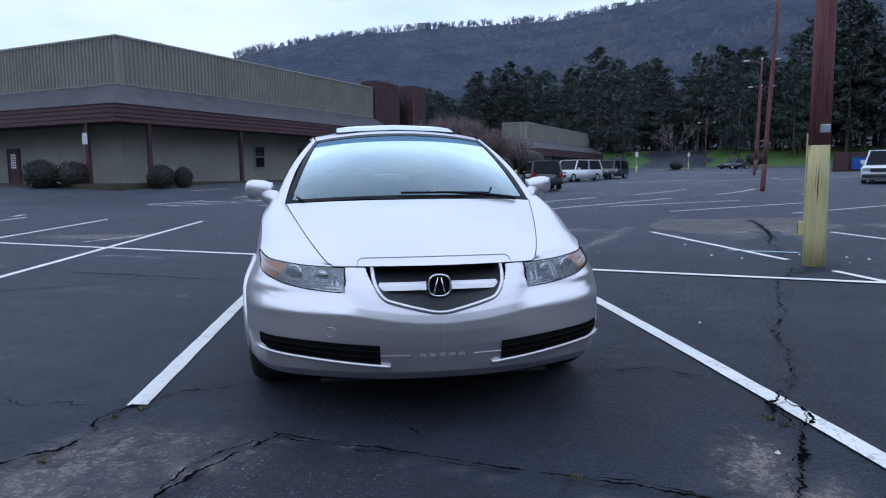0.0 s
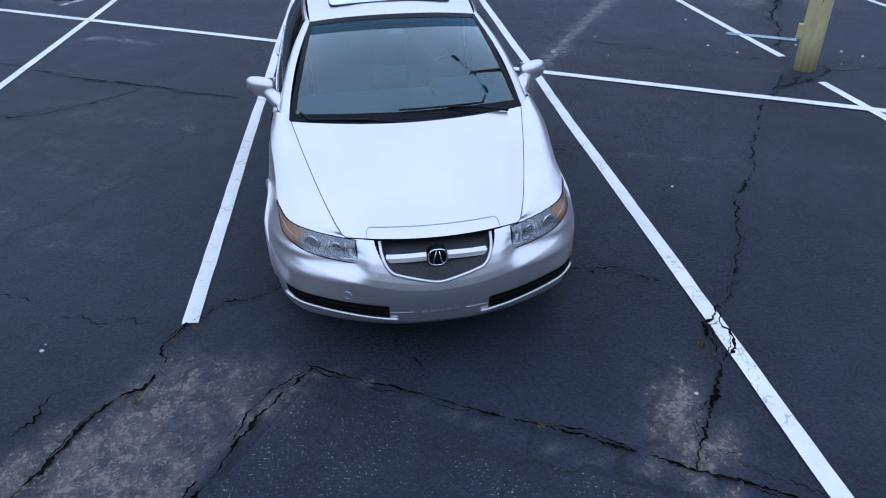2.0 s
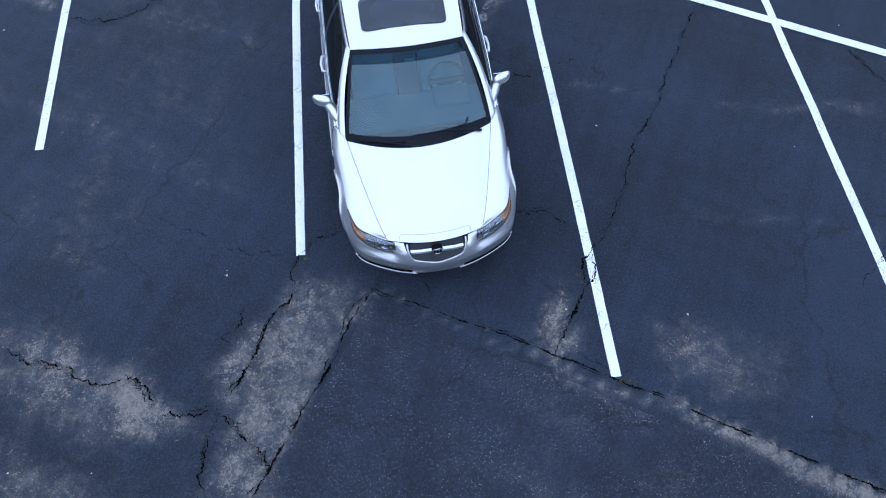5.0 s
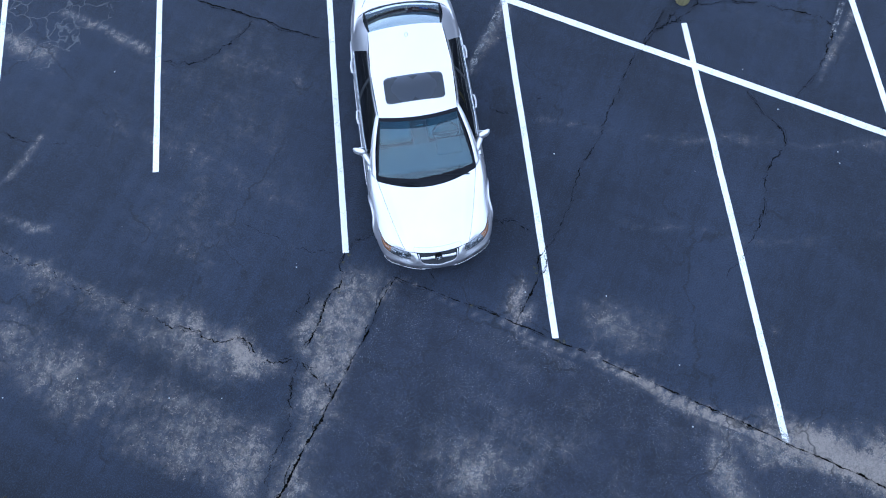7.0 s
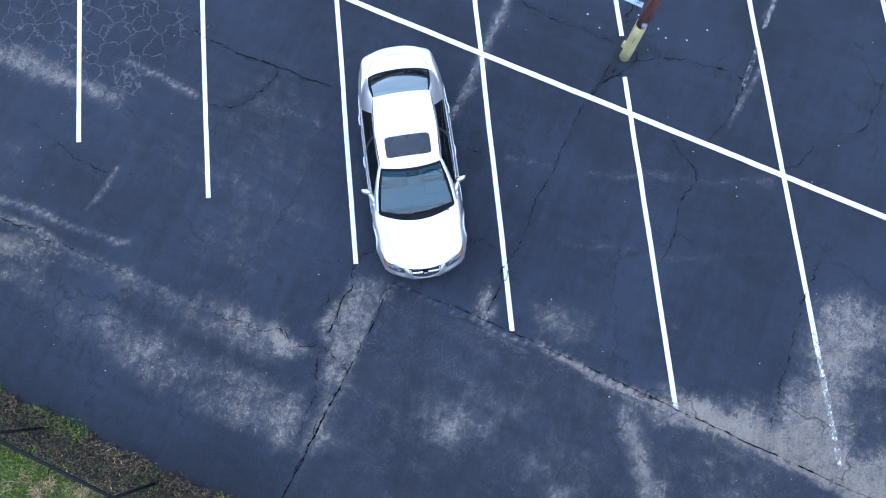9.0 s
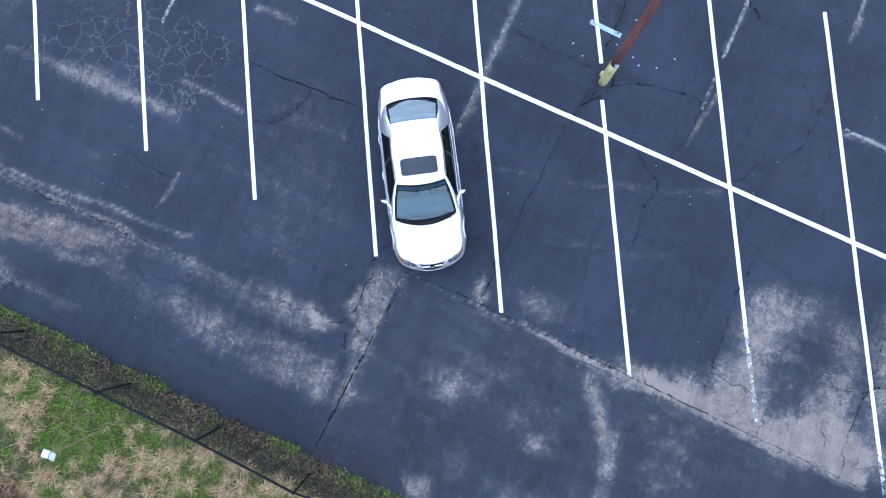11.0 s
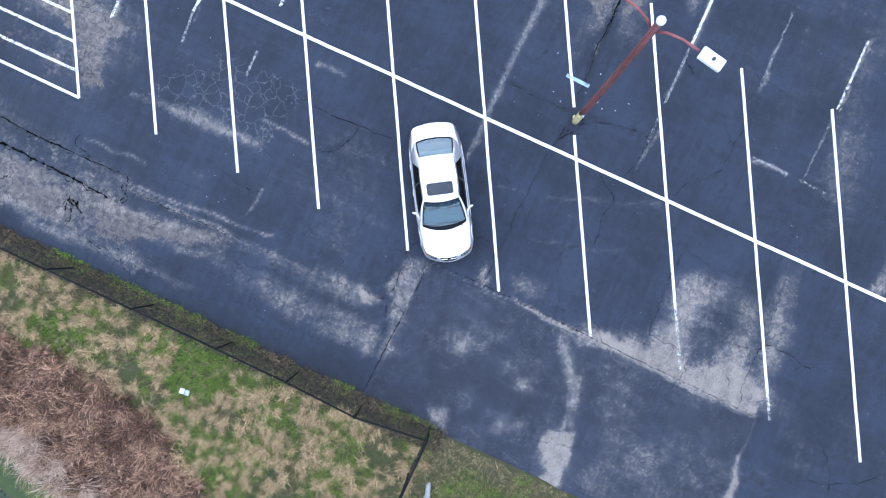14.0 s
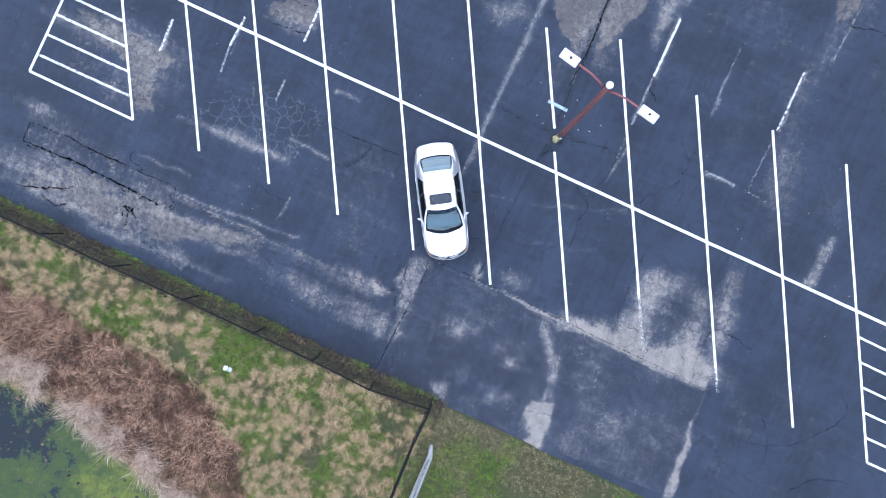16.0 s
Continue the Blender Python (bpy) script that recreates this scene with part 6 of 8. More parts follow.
_c = mix_rgb(_nt, calc(_nt, "MULTIPLY", step(_nt, _fine, 0.45, 0.7), 0.5), _c, (0.03, 0.035, 0.012))
_nt.links.new(_c, _s.inputs["Base Color"])
_s.inputs["Roughness"].default_value = 0.9
relief(_nt, _s, calc(_nt, "ADD", _mid, _fine), 0.8, 0.05)


def bank_xyz(u, w):
    """u metres along the lot's edge, w metres past it."""
    x, y = EDGE_AT.x + EDGE_DIR.x * u + EDGE_OUT.x * w, EDGE_AT.y + EDGE_DIR.y * u + EDGE_OUT.y * w
    z = 0.045 * smooth01(w, -0.05, 0.25) - 0.9 * smooth01(w, 1.5, 8.0) + 0.16 * (clouds(x, y, 1.1, 90) - 0.5) * smooth01(w, 0.1, 1.5)
    z = z - 0.6 * smooth01(w, 7.0, 10.0) * (u < 4)
    return x, y, z


def bank():
    u, w = np.meshgrid(np.linspace(-26, 14, 320), np.r_[np.linspace(-0.12, 1, 16), np.linspace(1.1, 16, 90)])
    w = w + 0.16 * (clouds(u, 0 * u, 0.7, 92) - 0.5) * (w < 0.6) + 0.25 * (clouds(u, 0 * u, 3.0, 93) - 0.5) * (w < 0.6) + 0.10 * smooth01(u, 2, 8)
    x, y, z = bank_xyz(u, w)
    z = np.where(w < np.min(w) + 0.02, -0.03, z)
    z[0] = -0.05
    v, f = sheet(np.stack([x, y, z], -1))
    ob = mesh_object("grass_bank", v, f, SOIL)
    brown = smooth01(w + 1.2 * (clouds(x, y, 1.5, 95) - 0.5), np.interp(u, [-22, -10.7, -8.3, -5.4], [3.2, 3.8, 4.6, 7.8]), np.interp(u, [-22, -10.7, -8.3, -5.4], [4.2, 4.8, 5.6, 8.8])) * (u < -5)
    edge = (1 - smooth01(w + 0.3 * (clouds(x, y, 0.5, 96) - 0.5), 0.35, 1.0)) * (1 - smooth01(u, -1, 1) * 0.7) * (0.4 + 0.6 * clouds(x, y, 1.2, 97))
    for key, values in (("brown", brown), ("edge", edge)):
        ob.data.attributes.new(key, "FLOAT", "POINT").data.foreach_set("value", values.astype(np.float32).ravel())
    tagged(ob, "rough grass bank with dry and green growth beside the lot", "grass bank", kind="structure")


bank()


def blade_material(name, a, b):
    m, nt, s = bare(name)
    isle = nt.nodes.new("ShaderNodeNewGeometry").outputs["Random Per Island"]
    nt.links.new(mix_rgb(nt, calc(nt, "POWER", isle, 1.7), a, b), s.inputs["Base Color"])
    s.inputs["Roughness"].default_value = 0.8
    return m


def tufts(name, material, spots, label, category, parts=9, length=(0.25, 0.5), droop=0.6, width=0.012, seed=5, fan=1.1, lean=None):
    """Many tufts of arching blades in one mesh."""
    rng = random.Random(seed)
    verts, faces = [], []
    for x, y, z, size in spots:
        heading = rng.uniform(0, math.tau) if lean is None else rng.gauss(lean, 0.8)
        for _ in range(parts):
            q = rng.gauss(heading, fan) if droop > 0.5 else rng.uniform(0, math.tau)
            n, reach = rng.uniform(*length) * size, rng.uniform(0.3, 1.0) * droop
            dx, dy, w = math.cos(q), math.sin(q), width * size * rng.uniform(0.6, 1.3)
            bx, by = x + rng.gauss(0, 0.06 * size), y + rng.gauss(0, 0.06 * size)
            base = len(verts)
            for f, lift, k in ((0, 0, 1.0), (0.5, 0.55, 0.8), (1.0, 0.75 - 0.45 * reach, 0.15)):
                px, py, pz = bx + dx * n * reach * f, by + dy * n * reach * f, z + n * lift
                verts += [(px - dy * w * k, py + dx * w * k, pz), (px + dy * w * k, py - dx * w * k, pz)]
            faces += [(base, base + 1, base + 3, base + 2), (base + 2, base + 3, base + 5, base + 4)]
    ob = mesh_object(name, verts, faces, material, smooth=False)
    return tagged(ob, label, category, kind="stuff")


def scatter(n, u0, u1, w0, w1, seed, keep=None, sizes=(0.7, 1.3), gap=0.0):
    rng = random.Random(seed)
    out, taken, tries = [], set(), 0
    while len(out) < n and tries < 400000:
        tries += 1
        u, w = rng.uniform(u0, u1), rng.uniform(w0, w1)
        cell = (int(u / gap), int(w / gap)) if gap else None
        if cell in taken:
            continue
        if keep and rng.random() > keep(u, w):
            continue
        if gap:
            taken.add(cell)
        x, y, z = bank_xyz(np.array(u), np.array(w))
        out.append((float(x), float(y), float(z) - 0.02, rng.uniform(*sizes)))
    return out


def patchy(seed, low, high, size=1.4):
    def f(u, w):
        return float(smooth01(clouds(np.array(u), np.array(w), size, seed), low, high))
    return f


GREEN_BLADE = blade_material("green grass blades", (0.024, 0.066, 0.003), (0.25, 0.37, 0.014))
DRY_BLADE = blade_material("dry straw blades", (0.15, 0.09, 0.032), (0.85, 0.61, 0.34))
PALE_BLADE = blade_material("pale grey straw blades", (0.070, 0.054, 0.020), (0.50, 0.385, 0.20))
REED_BLADE = blade_material("brown reed blades", (0.12, 0.057, 0.030), (0.76, 0.46, 0.285))
DARK_REED = blade_material("dark brown reed blades", (0.010, 0.005, 0.003), (0.25, 0.12, 0.065))
REED_TIP = blade_material("pale reed tips", (0.26, 0.165, 0.105), (0.72, 0.53, 0.40))
HEDGE_LEAF = blade_material("brown and green weed leaves", (0.008, 0.011, 0.005), (0.15, 0.10, 0.055))


def reed_bed(u, w):
    """How thick the reeds stand: a belt between the grass and the pond, with ragged edges."""
    top = np.interp(u, [-22, -13.4, -10.7, -8.3, -6.6, -5.4], [3.0, 3.5, 3.6, 4.4, 5.7, 7.6])
    low = np.interp(u, [-22, -17.7, -14.2, -12.7, -11.2, -9.4, -7.5, -6], [6.9, 6.7, 6.7, 7.5, 8.1, 8.3, 9.3, 10.5])
    ragged = 1.3 * (clouds(np.array(u), np.array(w), 1.1, 114) - 0.5)
    return float(smooth01(w + ragged, top - 0.3, top + 0.5) * (1 - smooth01(w + ragged, low - 0.3, low + 0.2)))


def dry_field(u, w):
    return float(smooth01(clouds(np.array(u), np.array(w), 1.6, 101), 0.30, 0.56)) * (1 - reed_bed(u, w))


def green_field(u, w):
    near = 0.7 + 0.3 * float(np.exp(-(((u + 9.3) / 3.2) ** 2 + ((w - 2.2) / 1.6) ** 2)))
    return float(smooth01(clouds(np.array(u), np.array(w), 1.4, 105), 0.32, 0.52)) * near * (1 - reed_bed(u, w))


tufts("dry_grass_tufts", DRY_BLADE, scatter(560, -22, 0.2, 0.75, 7.2, 11, dry_field, (0.6, 1.25), 0.34), "clumps of dry straw-coloured grass", "dry grass", 130, (0.18, 0.40), 0.95, 0.0042, 12, 2.4)
tufts("pale_grass_tufts", PALE_BLADE, scatter(900, -22, 0.2, 0.7, 9.0, 13, lambda u, w: 1 - 0.8 * reed_bed(u, w), (0.4, 0.9), 0.22), "clumps of pale winter grass", "dry grass", 40, (0.18, 0.42), 0.95, 0.0055, 14, 2.4)
tufts("green_grass", GREEN_BLADE, scatter(19000, -22, 0.2, 0.3, 7.5, 15, green_field, (0.5, 1.0)), "bright green grass between dry clumps", "grass", 8, (0.08, 0.20), 0.7, 0.008, 16)
OLIVE_BLADE = blade_material("olive low grass blades", (0.022, 0.030, 0.006), (0.22, 0.175, 0.07))
tufts("low_grass", OLIVE_BLADE, scatter(9000, -22, 12, 0.5, 9.5, 35, None, (0.5, 1.0)), "short olive grass between the clumps", "grass", 8, (0.10, 0.24), 0.9, 0.008, 36)
tufts("mown_grass", GREEN_BLADE, scatter(4800, -0.3, 10, 0.05, 7.0, 17, patchy(107, 0.50, 0.62, 1.8), (0.6, 1.1)), "short patchy green grass", "grass", 8, (0.06, 0.15), 0.7, 0.010, 18)
tufts("mown_dry_grass", PALE_BLADE, scatter(6500, -0.3, 10, 0.1, 7.0, 19, patchy(108, 0.36, 0.58, 1.5), (0.4, 0.8)), "short patchy dry grass", "dry grass", 10, (0.06, 0.2), 0.8, 0.009, 20)
tufts("reeds", REED_BLADE, scatter(620, -22, -5.2, 2.6, 10.0, 21, reed_bed, (0.6, 1.25), 0.22), "matted brown reeds along the pond", "reeds", 46, (0.35, 0.8), 0.95, 0.0065, 22, 1.2)
tufts("dark_reeds", DARK_REED, scatter(1000, -22, -5.2, 2.6, 10.0, 31, reed_bed, (0.6, 1.2), 0.20), "dark reddish brown reeds along the pond", "reeds", 50, (0.3, 0.75), 0.95, 0.0065, 32, 1.8)
tufts("reed_fringe", REED_TIP, scatter(190, -22, -5.5, 5.4, 10.2, 28, lambda u, w: reed_bed(u, w) * reed_bed(u, w - 1.2) * (1 - reed_bed(u, w + 0.9)) * patchy(117, 0.42, 0.6, 1.0)(u, w), (0.7, 1.4), 0.25), "pale drooping reeds at the water", "reeds", 46, (0.6, 1.1), 1.0, 0.006, 29, 0.6, -2.1)
tufts("edge_weeds", HEDGE_LEAF, scatter(5200, -22, 0.4, -0.06, 0.72, 23, None, (0.5, 1.1)), "dark weeds and dead leaves along the fence", "weeds", 9, (0.08, 0.26), 0.8, 0.018, 24)
tufts("edge_straw", DRY_BLADE, scatter(450, -22, 0.4, -0.04, 0.7, 37, patchy(115, 0.42, 0.62, 1.0), (0.4, 0.8)), "dead straw caught along the fence", "weeds", 9, (0.10, 0.28), 0.9, 0.007, 38)
tufts("edge_green_weeds", GREEN_BLADE, scatter(4200, -26, 0.1, -0.10, 0.36, 25, patchy(111, 0.36, 0.52, 1.2), (0.5, 1.0)), "green weeds at the asphalt's edge", "weeds", 8, (0.06, 0.18), 0.8, 0.014, 26)
crack_weeds = [(-1.46, 0.42, 0.0, 0.35), (-1.58, -0.05, 0, 0.3), (-1.36, 0.52, 0, 0.35), (1.44, -0.12, 0, 0.35), (1.46, -0.2, 0, 0.3), (0.39, -0.56, 0.01, 0.3), (1.62, 0.2, 0, 0.3), (-3.6, -4.2, 0, 1.0), (-3.7, -4.3, 0, 1.0), (-1.9, -0.7, 0, 0.3), (1.58, -1.28, 0, 0.4), (1.66, -1.3, 0, 0.35)]
tufts("crack_weeds", OLIVE_BLADE, [(x, y, z, size * 0.62) for x, y, z, size in crack_weeds for _ in range(5)], "tiny green weeds in the cracks", "weeds", 9, (0.05, 0.13), 0.8, 0.010, 27)

# pond
WATER, _nt, _s = bare("pond water with algae")
_a = calc(_nt, "ADD", attr(_nt, "algae"), calc(_nt, "ADD", calc(_nt, "MULTIPLY", grain(_nt, 0.7, 5, 0.6), 0.9), calc(_nt, "MULTIPLY", grain(_nt, 4.0, 9, 0.8), 0.8)))
_c = mix_rgb(_nt, step(_nt, _a, 1.0, 1.35), (0.040, 0.058, 0.018), (0.125, 0.135, 0.022))
_nt.links.new(mix_rgb(_nt, step(_nt, _a, 0.86, 0.98), (0.007, 0.011, 0.016), _c), _s.inputs["Base Color"])
_nt.links.new(calc(_nt, "MULTIPLY", step(_nt, _a, 0.84, 1.0), 0.6), _s.inputs["Roughness"])
_s.inputs["Specular IOR Level"].default_value = 0.22
relief(_nt, _s, grain(_nt, 8.0, 5), 0.12, 0.02)


def pond():
    u, w = np.meshgrid(np.linspace(-45, 2, 180), np.linspace(6.0, 40, 130))
    x, y, _ = bank_xyz(u, w)
    v, f = sheet(np.stack([x, y, 0 * x - 0.86], -1))
    ob = mesh_object("pond", v, facing(v, f, (0, 0, 1)), WATER)
    algae = 0.16 - 0.26 * np.exp(-(((u + 17) / 2.6) ** 2 + ((w - 8.6) / 1.5) ** 2)) + 0.22 * smooth01(u, -14, -9) + 0.10 * (1 - smooth01(w, 6.6, 7.6))
    ob.data.attributes.new("algae", "FLOAT", "POINT").data.foreach_set("value", algae.astype(np.float32).ravel())
    tagged(ob, "still dark pond with green algae", "water", kind="structure")


pond()
_bm = bmesh.new()
_rng = random.Random(8)
for _ in range(160):
    _x, _y, _z = bank_xyz(np.array(_rng.uniform(-18, -8)), np.array(_rng.uniform(7.2, 11)))
    _r = _rng.uniform(0.03, 0.09)
    _bm.faces.new([_bm.verts.new((float(_x) + _r * math.cos(k), float(_y) + _r * 0.8 * math.sin(k), -0.85)) for k in range(6)])
tagged(part("floating_leaves", _bm, HEDGE_LEAF), "small leaves floating on the pond", "leaves", kind="stuff")


# ---- chain-link fence ----
def wire_mesh(length, height, pitch=0.11):
    verts, faces = [], []

    def wire(a, b, r=0.0030):
        a, b = Vector(a), Vector(b)
        d = (b - a).normalized()
        s, n = Vector((-d.z, 0, d.x)) * r, Vector((0, r, 0))
        i = len(verts)
        verts.extend(tuple(p + o) for p in (a, b) for o in (s + n * 0.3, -s + n * 0.3, -n))
        faces.extend([(i, i + 1, i + 4, i + 3), (i + 1, i + 2, i + 5, i + 4), (i + 2, i, i + 3, i + 5)])

    for k in range(-int(height / pitch), int(length / pitch) + 1):
        x = k * pitch
        for x0, x1 in ((x, x + height), (x + height, x)):
            z0, z1 = 0.05, height + 0.03
            if x1 == x0:
                continue
            lo, hi = max(min(x0, x1), 0), min(max(x0, x1), length)
            if hi - lo < 0.02:
                continue
            def z_of(v):
                return z0 + (v - x0) / (x1 - x0) * (z1 - z0)
            wire((lo, 0, z_of(lo)), (hi, 0, z_of(hi)))
    return verts, faces


def fence(points, height=1.72):
    f = thing("chain_link_fence", pose(0, 0, 0), "black chain-link fence along the edge of the lot", "fence")
    for n, (p, q) in enumerate(zip(points, points[1:])):
        a, b = Vector((*p, 0)), Vector((*q, 0))
        d = b - a
        m = Matrix.Translation(a) @ Matrix.Rotation(math.atan2(d.y, d.x), 4, "Z")
        v, fc = wire_mesh(d.length, height)
        ob = mesh_object("wire_panel", v, fc, FENCE_BLACK, f, "thin black wire mesh", False)
        ob.matrix_basis = m
        tagged(ob, kind="stuff")
        part("top_rail", tube([(*p, height + 0.03), (*q, height + 0.03)], 0.03, 8), FENCE_BLACK, f, "", True)
        part("bottom_wire", tube([(*p, 0.06), (*q, 0.06)], 0.005, 5), FENCE_BLACK, f)
    for n, p in enumerate(points):
        post = part("post", tube([(*p, -0.2), (*p, height + 0.05)], 0.032, 10), FENCE_BLACK, f, "", True)
        bm = bmesh.new()
        bmesh.ops.create_uvsphere(bm, u_segments=10, v_segments=6, radius=0.04, matrix=Matrix.Translation((*p, height + 0.07)))
        part("post_cap", bm, FENCE_BLACK, post, "", True)


fence([(-25.6, 9.15), (-23.1, 7.6), (-20.6, 6.05), (-18.15, 4.55), (-15.70, 3.05), (-13.12, 1.43), (-10.46, -0.2), (-7.87, -1.83), (-5.74, -3.18), (-3.66, -4.58), (-1.42, -5.62), (-2.35, -7.1), (-3.4, -9.0), (-4.5, -11.0), (-5.6, -13.0)])


def fallen_timber():
    t = thing("timber_post", pose(-1.66, -7.5, 0.05, 0, 0, 0), "weathered grey timber lying in the grass", "timber")
    bm = bmesh.new()
    add_tube(bm, [(0, 0, 0.03), (-0.05, -0.1, 0.05), (-0.12, -0.42, 0.07), (-0.2, -0.55, 0.06)], [0.05, 0.085, 0.10, 0.10], 9)
    add_tube(bm, [(-0.13, -0.46, 0.07), (-0.75, -1.55, 0.09), (-1.9, -3.6, 0.1)], [0.12, 0.14, 0.15], 9)
    part("log", bm, TIMBER, t, "split grey timber")
    for k in range(4):
        part("split", tube([(-0.16 - 0.03 * k, -0.55, 0.19), (-0.75 - 0.03 * k, -1.6, 0.225), (-1.3, -2.6, 0.23)], 0.006, 4), DARK_GAP, t, "dark split in the wood")


fallen_timber()


def post_sign():
    base = Vector((-8.61, -2.85, -0.15))
    s = thing("marker_post", Matrix.Translation(base), "thin leaning post with two small white plates", "marker post")
    top = Vector((-0.46, -0.24, 1.85))
    part("stake", tube([(0, 0, -0.1), tuple(top)], 0.022, 8), PALE_BLADE, s, "thin pale wooden stake")
    for k, (dx, dy) in enumerate(((-0.10, 0.04), (0.11, -0.06))):
        part("plate", boxed(-0.075, 0.075, -0.085, 0.085, -0.02, 0.02, 0.006, Matrix.Translation(top + Vector((dx * 0.8, dy * 0.8, 0.02 + 0.02 * k))) @ Matrix.Rotation(radians(-28), 4, "Z") @ Matrix.Rotation(radians(12 - 24 * k), 4, "Y")), GALVANISED if k else LAMP_WHITE, s, "small pale plate")


post_sign()


def litter():
    rng = random.Random(31)
    verts, faces = [], []
    by_pole = [(4.28, 5.37), (4.48, 5.01), (5.38, 5.19), (5.74, 4.8), (5.86, 4.57), (6.3, 4.45), (5.97, 5.76), (4.6, 6.67), (6.79, 4.62)]
    for n in range(230 + len(by_pole)):
        x, y = (rng.uniform(-19, 18), rng.uniform(-10, 13)) if n < 230 else by_pole[n - 230]
        if off_edge(x, y) > -0.1 or (abs(x) < 1 and 0 < y < 4.8):
            continue
        r, q0, base = rng.uniform(0.006, 0.015) + (0.012 if n >= 230 else 0), rng.uniform(0, 6), len(verts)
        z = 0.02 if in_patch(x, y) else 0.006
        for k in range(5):
            verts.append((x + r * math.cos(q0 + k * 1.257) * rng.uniform(0.7, 1.2), y + r * math.sin(q0 + k * 1.257) * rng.uniform(0.6, 1.1), z))
        verts.append((x, y, z + r * 0.8))
        faces += [(base + k, base + (k + 1) % 5, base + 5) for k in range(5)]
    tagged(mesh_object("pebbles", verts, faces, PAPER, smooth=False), "scattered pale pebbles and bits of litter", "pebbles", kind="stuff")


litter()


# ---- the shops: ribbed parapet, shingled skirt roof, maroon fascia on posts ----
def ribbed(bm, p0, p1, z0, z1, pitch=0.42, depth=0.05):
    """A wall of standing ribs from p0 to p1."""
    a, b = Vector((*p0, 0)), Vector((*p1, 0))
    d = b - a
    e = d.normalized()
    out = Vector((e.y, -e.x, 0))
    n = max(1, int(d.length / pitch))
    rows = []
    for k in range(n):
        s = k * d.length / n
        w = d.length / n
        for f, o in ((0, 0), (0.62, 0), (0.72, depth), (0.90, depth)):
            rows.append(a + e * (s + w * f) + out * o)
    rows.append(b)
    low, high = [bm.verts.new((p.x, p.y, z0)) for p in rows], [bm.verts.new((p.x, p.y, z1)) for p in rows]
    for k in range(len(rows) - 1):
        bm.faces.new((low[k], low[k + 1], high[k + 1], high[k]))


def strip(bm, loop_a, loop_b):
    a, b = [bm.verts.new(p) for p in loop_a], [bm.verts.new(p) for p in loop_b]
    for k in range(len(a) - 1):
        bm.faces.new((a[k], a[k + 1], b[k + 1], b[k]))


def shop(label, corner, along, left_len, right_len, floor, tops, reach, posts_left, posts_right, deep=22.0):
    """A corner building; along: bearing of its right front. tops: heights over the floor of fascia foot, eave, skirt top, parapet."""
    e1 = Vector((math.sin(radians(along)), math.cos(radians(along)), 0))
    e2 = Vector((-e1.y, e1.x, 0))
    c = Vector((*corner, 0))
    b = thing("shop_building", pose(0, 0, 0), label, "building")
    foot, eave, skirt, top = (floor + t for t in tops)

    def at(u, v, z=0.0):
        p = c + e1 * u + e2 * v
        return (p.x, p.y, z)

    bm = bmesh.new()
    ribbed(bm, at(0, left_len)[:2], at(0, 0)[:2], floor - 0.4, skirt, 0.30, 0.015)
    ribbed(bm, at(0, 0)[:2], at(right_len, 0)[:2], floor - 0.4, skirt, 0.30, 0.015)
    strip(bm, [at(right_len, 0, floor - 0.4), at(right_len, left_len, floor - 0.4), at(0, left_len, floor - 0.4)], [at(right_len, 0, skirt), at(right_len, left_len, skirt), at(0, left_len, skirt)])
    part("wall", bm, WALL_TAN, b, "tan ribbed wall")
    bm = bmesh.new()
    ribbed(bm, at(0, left_len)[:2], at(0, 0)[:2], skirt - 0.1, top, 0.31, 0.11)
    ribbed(bm, at(0, 0)[:2], at(right_len, 0)[:2], skirt - 0.1, top, 0.31, 0.11)
    strip(bm, [at(right_len, 0, skirt), at(right_len, left_len, skirt), at(0, left_len, skirt)], [at(right_len, 0, top), at(right_len, left_len, top), at(0, left_len, top)])
    part("parapet", bm, TAN, b, "tan standing-seam metal parapet")
    part("parapet_cap", tube([at(-0.06, left_len, top), at(-0.06, -0.06, top), at(right_len, -0.06, top)], 0.08, 6), TAN, b)
    bm = bmesh.new()
    bm.faces.new([bm.verts.new(at(u, v, top - 0.3)) for u, v in ((0, 0), (right_len, 0), (right_len, left_len), (0, left_len))])
    part("roof_deck", bm, SHINGLE, b)
    bm = bmesh.new()
    strip(bm, [at(0.02, left_len, skirt), at(0.02, 0.02, skirt), at(right_len, 0.02, skirt)], [at(-reach, left_len, eave), at(-reach, -reach, eave), at(right_len, -reach, eave)])
    part("skirt_roof", bm, SHINGLE, b, "grey shingled skirt roof")
    part("skirt_flashing", tube([at(-0.05, left_len, skirt + 0.03), at(-0.05, -0.05, skirt + 0.03), at(right_len, -0.05, skirt + 0.03)], 0.06, 5), CONCRETE, b, "pale flashing")
    for k in range(4):
        z0, z1 = foot + (eave - foot) * k / 4, foot + (eave - foot) * (k + 0.9) / 4
        bm = bmesh.new()
        o = -reach + 0.06 + 0.02 * k * 0
        strip(bm, [at(o - 0.03, left_len, z0), at(o - 0.03, o - 0.03, z0), at(right_len, o - 0.03, z0)], [at(o, left_len, z1), at(o, o, z1), at(right_len, o, z1)])
        strip(bm, [at(o, left_len, z1), at(o, o, z1), at(right_len, o, z1)], [at(o + 0.12, left_len, z1), at(o + 0.12, o + 0.12, z1), at(right_len, o + 0.12, z1)])
        part("fascia_board", bm, MAROON, b, "maroon fascia board")
    bm = bmesh.new()
